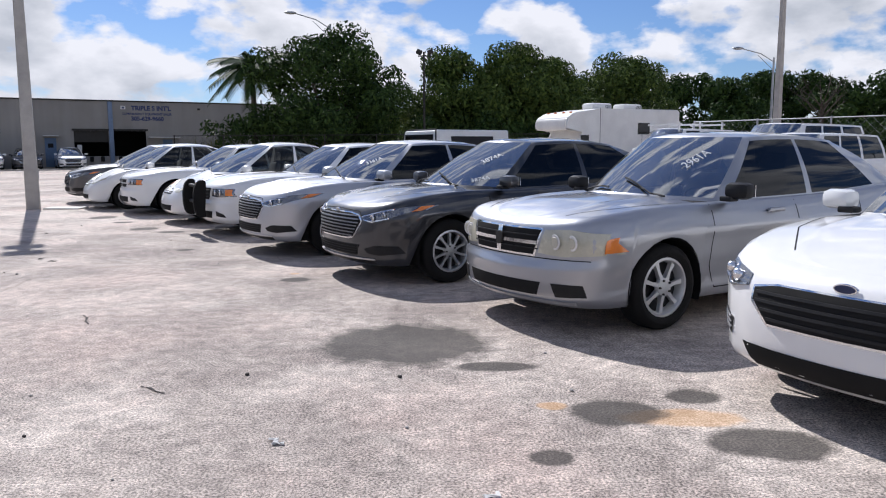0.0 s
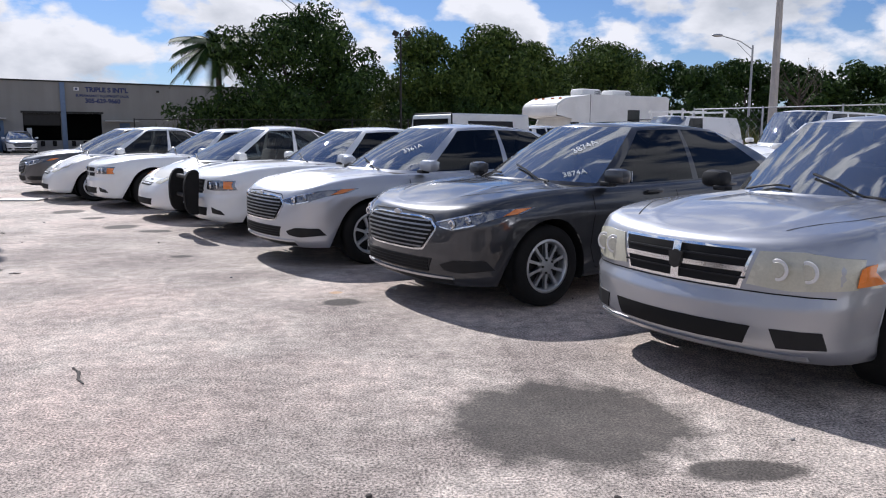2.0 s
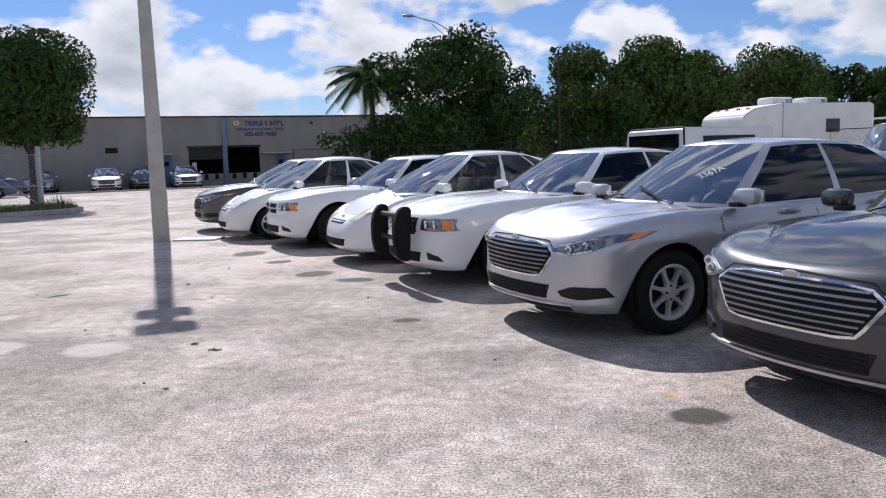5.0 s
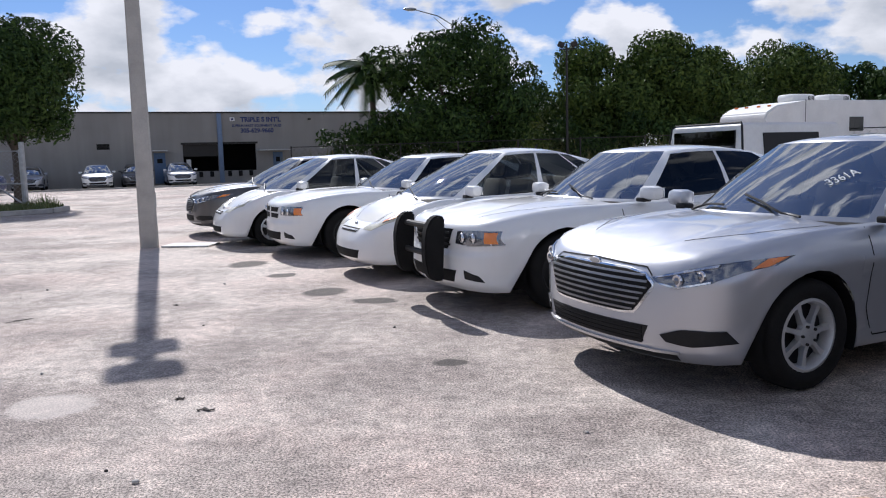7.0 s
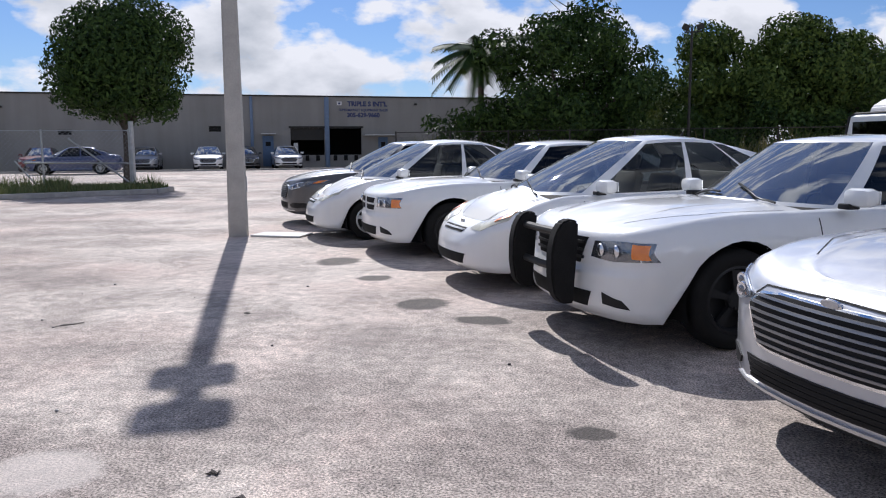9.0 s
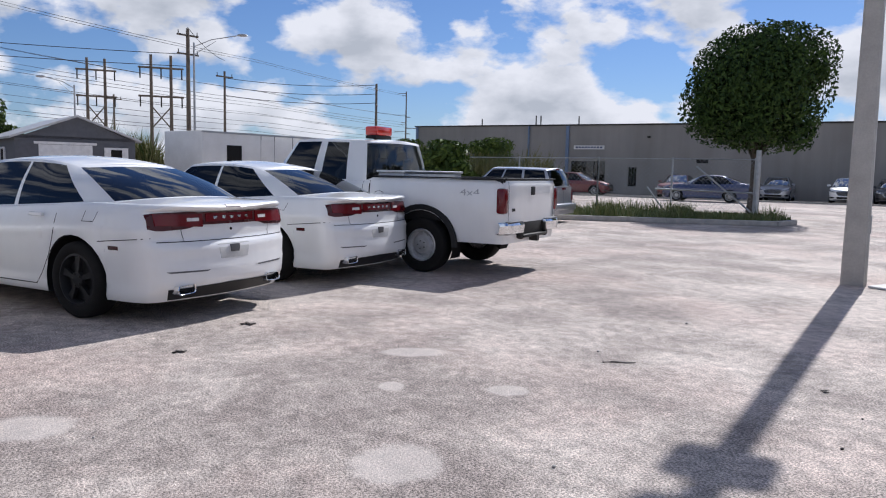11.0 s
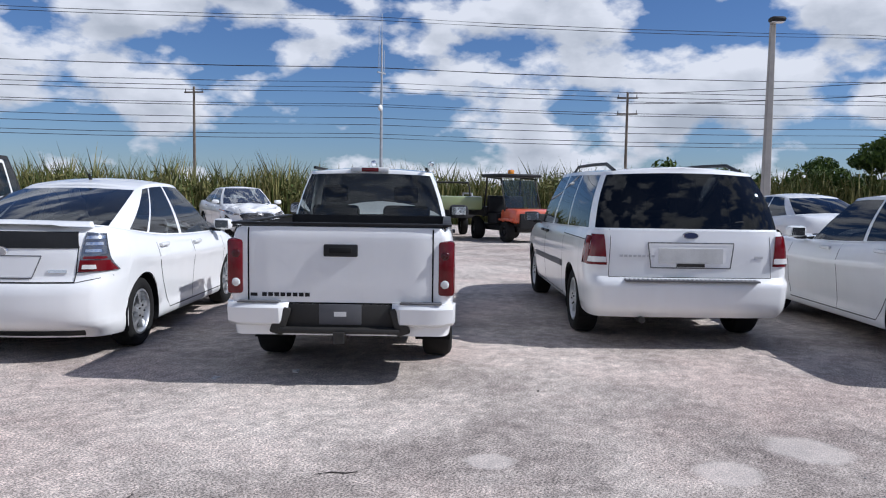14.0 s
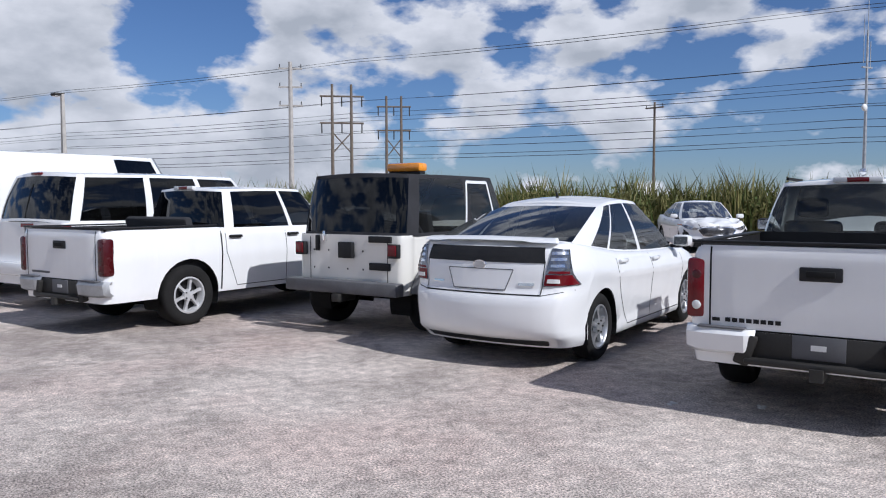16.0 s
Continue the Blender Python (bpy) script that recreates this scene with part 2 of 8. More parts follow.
def stain_mask(items):
    """Where any of the marks lies, with ragged edges."""
    tot = None
    for x, y, rx, ry, a_, _ in items:
        mp = m.n.new("ShaderNodeMapping")
        mp.vector_type = "TEXTURE"
        mp.inputs["Location"].default_value = (x, y, 0)
        mp.inputs["Rotation"].default_value = (0, 0, radians(a_))
        mp.inputs["Scale"].default_value = (rx, ry, 1)
        m.l.new(m.co.outputs["Object"], mp.inputs[0])
        ln = m.n.new("ShaderNodeVectorMath")
        ln.operation = "LENGTH"
        m.l.new(mp.outputs[0], ln.inputs[0])
        ad = m.n.new("ShaderNodeMath")
        ad.operation = "MULTIPLY_ADD"
        ad.inputs[1].default_value = 0.75
        m.l.new(edge, ad.inputs[0])
        m.l.new(ln.outputs["Value"], ad.inputs[2])
        if tot is None:
            tot = ad.outputs[0]
        else:
            mn = m.n.new("ShaderNodeMath")
            mn.operation = "MINIMUM"
            m.l.new(tot, mn.inputs[0])
            m.l.new(ad.outputs[0], mn.inputs[1])
            tot = mn.outputs[0]
    return m.ramp(half(tot), [(0.58, 0.92), (0.72, 0.0)])


def half(v):
    n = m.n.new("ShaderNodeMath")
    n.operation = "MULTIPLY"
    n.inputs[1].default_value = 0.5
    m.l.new(v, n.inputs[0])
    return n.outputs[0]


oil = stain_mask([q for q in STAINS if q[5] == 0])
pale = stain_mask([q for q in STAINS if q[5] == 1])
rust = stain_mask(RUST)
c = m.mix(1.0, c, (1.08, 1.01, 0.94), "MULTIPLY")
c = m.mix(pale, c, m.mix(0.5, (0.70, 0.63, 0.57), c))
c = m.mix(rust, c, m.mix(0.5, (0.62, 0.33, 0.10), c))
c = m.mix(oil, c, m.mix(0.10, (0.035, 0.032, 0.029), c))
m.set(Base_Color=c, Roughness=m.ramp(fine, [(0.3, 0.78), (0.7, 0.95)]), Specular_IOR_Level=0.3).bump(m.mix(0.15, grit, peb), 0.6, 0.012)

m = Nodes("grass")
m.set(Base_Color=m.mix(m.island(), (0.07, 0.12, 0.03), (0.22, 0.22, 0.09)), Roughness=0.8)
m = Nodes("soil")
m.set(Base_Color=m.ramp(m.noise(1.2, 6), [(0.35, (0.10, 0.11, 0.04)), (0.65, (0.22, 0.20, 0.11))]), Roughness=0.95).bump(m.noise(14, 4), 0.6, 0.05)
for nm, lo, hi in (("leaf_dark", (0.014, 0.036, 0.009), (0.058, 0.102, 0.020)), ("leaf_mid", (0.026, 0.055, 0.012), (0.12, 0.17, 0.036)),
                   ("leaf_reed", (0.050, 0.080, 0.018), (0.22, 0.195, 0.075))):
    m = Nodes(nm)
    m.set(Base_Color=m.mix(m.island(), lo, hi), Roughness=0.6, Specular_IOR_Level=0.18)
m = Nodes("bark")
m.set(Base_Color=m.ramp(m.noise(6, 5, stretch=(1, 1, 0.2)), [(0.3, (0.03, 0.025, 0.02)), (0.7, (0.10, 0.082, 0.065))]), Roughness=0.95).bump(m.noise(20, 4, stretch=(1, 1, 0.2)), 0.6, 0.03)

# ---- mesh tools ----
def mesh_ob(name, bm, mat, parent=None, label="", smooth=False, sharp=35):
    me = bpy.data.meshes.new(name)
    if smooth:
        lim = math.cos(radians(sharp))
        for f in bm.faces:
            f.smooth = True
        for e in bm.edges:
            if len(e.link_faces) == 2 and e.link_faces[0].normal.dot(e.link_faces[1].normal) < lim:
                e.smooth = False
    bm.to_mesh(me)
    bm.free()
    for mm in (mat if isinstance(mat, (list, tuple)) else [mat]):
        me.materials.append(MATS[mm] if isinstance(mm, str) else mm)
    ob = new(name, me)
    if parent is not None:
        ob.parent = parent
    if label:
        ob["label"] = label
    return ob


def mesh_of(bm, name, mat):
    me = bpy.data.meshes.new(name)
    bm.to_mesh(me)
    bm.free()
    me.materials.append(MATS[mat])
    return me


def part(name, bm, mat, parent, label="", smooth=True, sharp=35):
    bm.normal_update()
    return mesh_ob(name, bm, mat, parent, label, smooth, sharp)


def thing(name, m, label, category, group="", kind=""):
    ob = new(name)
    ob.matrix_world = m
    ob.empty_display_size = 0.2
    return tagged(ob, label, category, group, kind)


def box(bm, x0, x1, y0, y1, z0, z1, bevel=0.0, m=None):
    vs = [bm.verts.new((x, y, z)) for x in (x0, x1) for y in (y0, y1) for z in (z0, z1)]
    fs = [bm.faces.new([vs[i] for i in q]) for q in ((0, 1, 3, 2), (4, 6, 7, 5), (0, 4, 5, 1), (2, 3, 7, 6), (0, 2, 6, 4), (1, 5, 7, 3))]
    if bevel:
        es = list({e for f in fs for e in f.edges})
        r = bmesh.ops.bevel(bm, geom=es, offset=bevel, segments=2, affect="EDGES", profile=0.5)
        vs = list({v for f in r["faces"] for v in f.verts} | {v for v in vs if v.is_valid})
    if m is not None:
        for v in vs:
            if v.is_valid:
                v.co = m @ v.co
    return bm


def boxes(*specs, bevel=0.0):
    bm = bmesh.new()
    for s in specs:
        box(bm, *s[:6], bevel=bevel)
    return bm


def tube(bm, a, b, r0, r1=None, n=8, caps=True):
    a, b = Vector(a), Vector(b)
    r1 = r0 if r1 is None else r1
    q = (b - a).to_track_quat("Z", "Y")
    ring = []
    for p, r in ((a, r0), (b, r1)):
        ring.append([bm.verts.new(p + q @ Vector((r * math.cos(2 * math.pi * i / n), r * math.sin(2 * math.pi * i / n), 0))) for i in range(n)])
    for i in range(n):
        bm.faces.new((ring[0][i], ring[0][(i + 1) % n], ring[1][(i + 1) % n], ring[1][i]))
    if caps:
        bm.faces.new(ring[0][::-1])
        bm.faces.new(ring[1])
    return bm


def path_tube(bm, pts, r, n=8):
    """One bent tube through the points."""
    pts = [Vector(p) for p in pts]
    rings = []
    for i, p in enumerate(pts):
        d = (pts[min(i + 1, len(pts) - 1)] - pts[max(i - 1, 0)]).normalized()
        q = d.to_track_quat("Z", "Y")
        rr = r[i] if isinstance(r, (list, tuple)) else r
        rings.append([bm.verts.new(p + q @ Vector((rr * math.cos(2 * math.pi * k / n), rr * math.sin(2 * math.pi * k / n), 0))) for k in range(n)])
    for a, b in zip(rings, rings[1:]):
        best = min(range(n), key=lambda s: (a[0].co - b[s].co).length)
        b[:] = b[best:] + b[:best]
        for k in range(n):
            bm.faces.new((a[k], a[(k + 1) % n], b[(k + 1) % n], b[k]))
    bm.faces.new(rings[0][::-1])
    bm.faces.new(rings[-1])
    return bm


def lathe(bm, prof, n=28, centre=(0, 0, 0)):
    """Turn (radius, y) points about the y axis."""
    c = Vector(centre)
    rings = []
    for r, y in prof:
        rings.append([bm.verts.new(c + Vector((r * math.cos(2 * math.pi * i / n), y, r * math.sin(2 * math.pi * i / n)))) for i in range(n)])
    for a, b in zip(rings, rings[1:]):
        for i in range(n):
            bm.faces.new((a[i], b[i], b[(i + 1) % n], a[(i + 1) % n]))
    return bm


def grid_faces(bm, rows, flip=False):
    vs = [[bm.verts.new(p) for p in r] for r in rows]
    for a, b in zip(vs, vs[1:]):
        for i in range(len(a) - 1):
            q = (a[i], a[i + 1], b[i + 1], b[i])
            bm.faces.new(q[::-1] if flip else q)
    return vs


def interp(pts, x):
    if x <= pts[0][0]:
        return pts[0][1]
    for (x0, y0), (x1, y1) in zip(pts, pts[1:]):
        if x <= x1:
            return y0 + (y1 - y0) * (x - x0) / max(1e-9, x1 - x0)
    return pts[-1][1]


def smooth_interp(pts, x):
    """Monotone cubic through the points."""
    xs = [p[0] for p in pts]
    if x <= xs[0]:
        return pts[0][1]
    if x >= xs[-1]:
        return pts[-1][1]
    n = len(pts)
    d = [(pts[i + 1][1] - pts[i][1]) / (xs[i + 1] - xs[i]) for i in range(n - 1)]
    tg = [d[0]] + [0 if d[i - 1] * d[i] <= 0 else 2 * d[i - 1] * d[i] / (d[i - 1] + d[i]) for i in range(1, n - 1)] + [d[-1]]
    i = max(k for k in range(n - 1) if xs[k] <= x)
    h = xs[i + 1] - xs[i]
    s = (x - xs[i]) / h
    return ((2 * s**3 - 3 * s**2 + 1) * pts[i][1] + (s**3 - 2 * s**2 + s) * h * tg[i] + (-2 * s**3 + 3 * s**2) * pts[i + 1][1] + (s**3 - s**2) * h * tg[i + 1])


# ---- vehicles ----
# Local frame of a vehicle: x to the nose, y to its left side, z up, origin on the ground amid its length.
FRONT = [(1.0, 0.0), (0.9985, 0.2), (0.994, 0.4), (0.985, 0.6), (0.968, 0.78), (0.948, 0.89), (0.918, 0.955), (0.88, 0.985)]
REAR = [(0.12, 0.99), (0.07, 0.965), (0.035, 0.91), (0.015, 0.80), (0.006, 0.62), (0.002, 0.4), (0.0, 0.2), (0.0, 0.0)]


class Body:
    """The shell of a vehicle, from a few measures: length, width, height, axles, the line of hood, belt and deck, and the glasshouse."""

    def __init__(s, L, W, H, R, xfa, xra, line, house=None, handles=(), zb=0.20, side=None, nose=None, tail=None, front=None, rear=None, crown=0.045,
                 arch=0.055, open_bed=None, roof_crown=0.05, bulge=0.02, gfront=None, grear=None):
        s.L, s.W, s.H, s.R, s.xfa, s.xra, s.line, s.house, s.handles, s.zb = L, W, H, R, xfa, xra, line, house, handles, zb
        s.side = side or [(0.0, 0.93), (0.05, 0.955), (0.12, 0.958), (0.17, 0.950), (0.4, 0.968), (0.62, 0.985), (0.735, 1.0), (0.765, 0.994), (0.88, 0.962), (0.96, 0.930), (1.0, 0.895)]
        s.nose = nose or [(0.0, -0.10), (0.12, -0.02), (0.3, 0.0), (0.5, -0.01), (0.72, -0.05), (0.9, -0.13), (1.0, -0.24)]
        s.tail = tail or [(0.0, -0.12), (0.15, -0.02), (0.4, 0.0), (0.55, -0.02), (0.75, -0.04), (0.9, -0.07), (1.0, -0.12)]
        s.front, s.rear = front or FRONT, rear or REAR
        s.ridge = 0.016
        s.crown, s.arch, s.open_bed, s.roof_crown, s.bulge = crown, arch, open_bed, roof_crown, bulge
        s.gfront = gfront or [(1.0, 0.0), (0.985, 0.3), (0.95, 0.6), (0.90, 0.82), (0.87, 0.92)]
        s.grear = grear or [(0.05, 0.93), (0.03, 0.84), (0.012, 0.6), (0.003, 0.3), (0.0, 0.0)]
        s.build()

    def bottom(s, x):
        z = s.zb
        for xa in (s.xfa, s.xra):
            ra = s.R + s.arch
            if abs(x - xa) < ra:
                z = max(z, s.R + math.sqrt(max(0, ra * ra - (x - xa) ** 2)) * 1.0)
        return z

    def top(s, x):
        return smooth_interp(s.line, x)

    def outline(s):
        """Half outline, front centre to rear centre, as (a, b)."""
        L = s.L
        pts = list(s.front)
        xs = []
        ra = s.R + s.arch
        for xa in (s.xfa, s.xra):
            xs += [xa + ra * math.cos(radians(q)) * 0.9999 for q in (0, 4, 12, 24, 37, 50, 63, 76, 90, 104, 117, 130, 143, 156, 168, 176, 180)]
            xs += [xa + ra + 0.003, xa - ra - 0.003]
        x = -L / 2 + 0.12 * L
        while x < L / 2 - 0.12 * L:
            if all(abs(x - xa) > ra + 0.04 for xa in (s.xfa, s.xra)):
                xs.append(x)
            x += 0.14
        a_hi, a_lo = pts[-1][0], s.rear[0][0]
        mid = sorted({round(q / L + 0.5, 5) for q in xs}, reverse=True)
        for a in mid:
            if a_lo + 0.004 < a < a_hi - 0.004:
                pts.append((a, 1.0 if 0.16 < a < 0.84 else (0.985 + 0.015 * min(1, (0.88 - a) / 0.04) if a > 0.5 else 0.99 + 0.01 * min(1, (a - 0.12) / 0.04))))
        return pts + list(s.rear)

    def lower_point(s, a, b, v, sgn):
        """Surface point: a along the length, b across, v from sill (0) to top (1)."""
        xn = (a - 0.5) * s.L
        zt, zb = s.top(xn), s.bottom(xn)
        z = zb + (zt - zb) * v
        u = max(0.0, min(1.0, (z - s.zb) / max(0.05, zt - s.zb)))
        wf = max(0.0, (a - 0.55) / 0.45)
        wr = max(0.0, (0.45 - a) / 0.45)
        dx = smooth_interp(s.nose, u) * wf ** 3 + -smooth_interp(s.tail, u) * wr ** 3
        return Vector((xn + dx, sgn * b * s.W / 2 * smooth_interp(s.side, u), z))

    def build(s):
        out = s.outline()
        bm = bmesh.new()
        n = len(out)
        vs_ = [0.0, 0.02, 0.05, 0.09, 0.13, 0.18, 0.23, 0.29, 0.35, 0.41, 0.47, 0.52, 0.56, 0.60, 0.64, 0.68, 0.72, 0.75, 0.78, 0.82, 0.86, 0.90, 0.93, 0.955, 0.98, 1.0]
        rows = {1: [], -1: []}
        for sgn in (1, -1):
            for v in vs_:
                rows[sgn].append([s.lower_point(a, b, v, sgn) for a, b in out])
        vl = grid_faces(bm, rows[1])
        vr = grid_faces(bm, rows[-1], flip=True)
        # top skin from side to side
        fr = [1.0, 0.96, 0.88, 0.75, 0.66, 0.6, 0.54, 0.45, 0.3, 0.15, 0.0]
        hole = openings(s)
        strips = []
        for i in range(n):
            p = vl[-1][i].co
            row = []
            for f in fr + [-q for q in fr[-2::-1]]:
                if f == 1.0:
                    row.append(vl[-1][i])
                elif f == -1.0:
                    row.append(vr[-1][i])
                else:
                    row.append(bm.verts.new((p.x, p.y * f, p.z + s.crown * (1 - f * f) * min(1.0, min(1 - out[i][0], out[i][0]) * s.L / 0.62) ** 0.85 + (s.ridge * min(1.0, (1 - out[i][0]) * s.L / 0.8) if abs(f) == 0.6 and p.x > s.xfa - 0.55 else 0.0))))
            strips.append(row)
        for i in range(n - 1):
            xm = (strips[i][0].co.x + strips[i + 1][0].co.x) / 2
            if any(h0 < xm < h1 for h0, h1 in hole):
                # keep a rim beside the opening
                for j in (0, len(strips[i]) - 2):
                    bm.faces.new((strips[i][j], strips[i][j + 1], strips[i + 1][j + 1], strips[i + 1][j]))
                continue
            for j in range(len(strips[i]) - 1):
                bm.faces.new((strips[i][j], strips[i][j + 1], strips[i + 1][j + 1], strips[i + 1][j]))
        bmesh.ops.remove_doubles(bm, verts=bm.verts, dist=0.0008)
        bmesh.ops.recalc_face_normals(bm, faces=bm.faces)
        s.bm = bm
        s.glass = {}
        if s.house:
            s.build_house()

    def build_house(s):
        h = s.house
        bm = bmesh.new()
        xs0, xs1 = h["rear"], h["front"]
        xt0, xt1 = h["rear_top"], h["front_top"]
        wb, wt = h["wb"], h["wt"]
        zt = h["z"]
        cols = [(a, b, "ws") for a, b in s.gfront] + [(0.855, 0.965, "a")]
        doors = h["doors"]  # windows along the side, front to back, as (a1, a0)
        for a1, a0 in doors:
            cols.append((a1, 1.0 if a1 < 0.85 else 0.985, "p"))
            k = max(2, int((a1 - a0) / 0.09))
            for q in range(k):
                cols.append((a1 + (a0 - a1) * (q + 1) / k, 1.0 if 0.1 < a1 + (a0 - a1) * (q + 1) / k else 0.985, "w"))
        cols += [(s.grear[0][0] + 0.03, 0.97, "c")] + [(a, b, "rw" if i else "c2") for i, (a, b) in enumerate(s.grear)]
        vr = [0.0, 0.05, 0.15, 0.3, 0.45, 0.6, 0.75, 0.87, 0.94, 1.0]
        w0, w1 = 0.04, 0.88
        grids = {}
        for sgn in (1, -1):
            rows = []
            for v in vr:
                r = []
                for a, b, tag in cols:
                    ev = v
                    x0 = xs0 + (xs1 - xs0) * a
                    x1 = x0 + (xt0 - xs0) * (1 - a) ** 2.4 + (xt1 - xs1) * a ** 2.4
                    zb = s.top(x0) - 0.012 + s.crown * (1 - b * b) * 0.9
                    zz = zt - h.get("drop", 0.05) * (abs(a - 0.55) / 0.55) ** 2 + s.roof_crown * (1 - b * b) * 0.6
                    x = x0 + (x1 - x0) * ev
                    y = (wb + (wt - wb) * ev) * b
                    z = zb + (zz - zb) * ev
                    bul = math.sin(math.pi * min(1, ev)) * s.bulge
                    x += bul * (1 if a > 0.9 else (-1 if a < 0.06 else 0))
                    y += bul * 1.2 * (b > 0.9)
                    z += bul * 0.8 * (a > 0.86 or a < 0.06)
                    r.append(Vector((x, sgn * y, z)))
                rows.append(r)
            grids[sgn] = rows
        nv = len(vr)
        panes = {}
        for sgn in (1, -1):
            rows = grids[sgn]
            vs = [[bm.verts.new(p) for p in r] for r in rows]
            for j in range(len(cols) - 1):
                tag = None
                t0, t1 = cols[j][2], cols[j + 1][2]
                if t0 == "ws" and t1 == "ws" and cols[j + 1][1] <= 0.93:
                    tag = "windshield"
                elif t1 == "w":
                    # which window
                    di = [q for q, (a1, a0) in enumerate(doors) if a0 - 1e-6 <= cols[j + 1][0] < a1][0]
                    tag = ("side", di, sgn)
                elif t1 == "rw" and h.get("rear_glass", True):
                    tag = "rear_window"
                for i in range(nv - 1):
                    q = (vs[i][j], vs[i][j + 1], vs[i + 1][j + 1], vs[i + 1][j])
                    lo = 1 if tag != "rear_window" else h.get("rear_lo", 1)
                    if tag and lo <= i < nv - 2 - (0 if tag != "windshield" else -1):
                        panes.setdefault(tag, []).append([v.co.copy() for v in (q if sgn > 0 else q[::-1])])
                        continue
                    bm.faces.new(q if sgn > 0 else q[::-1])
            grids[sgn] = vs
        # roof skin
        fr = [1.0, 0.95, 0.8, 0.5, 0.0]
        strips = []
        tl, tr = grids[1][-1], grids[-1][-1]
        for i in range(len(cols)):
            p = tl[i].co
            row = []
            for f in fr + [-q for q in fr[-2::-1]]:
                row.append(tl[i] if f == 1.0 else tr[i] if f == -1.0 else bm.verts.new((p.x, p.y * f, p.z + s.roof_crown * (1 - f * f) * min(1.0, abs(p.y) / (0.3 * s.W)))))
            strips.append(row)
        for i in range(len(cols) - 1):
            for j in range(len(strips[i]) - 1):
                bm.faces.new((strips[i][j], strips[i][j + 1], strips[i + 1][j + 1], strips[i + 1][j]))
        bmesh.ops.remove_doubles(bm, verts=bm.verts, dist=0.0008)
        bmesh.ops.recalc_face_normals(bm, faces=bm.faces)
        s.cab = bm
        for tag, quads in panes.items():
            g = bmesh.new()
            for q in quads:
                g.faces.new([g.verts.new(p) for p in q])
            bmesh.ops.remove_doubles(g, verts=g.verts, dist=0.0008)
            g.normal_update()
            for f in g.faces:
                if f.normal.dot(f.calc_center_median() - Vector((0, 0, 0.9))) < 0:
                    f.normal_flip()
            s.glass[tag] = g


def openings(s):
    h = []
    if s.house:
        h.append((s.house["rear"] + s.house.get("hole_rear", 0.12), s.house["front"] - 0.12))
    if s.open_bed:
        h.append(s.open_bed)
    return h


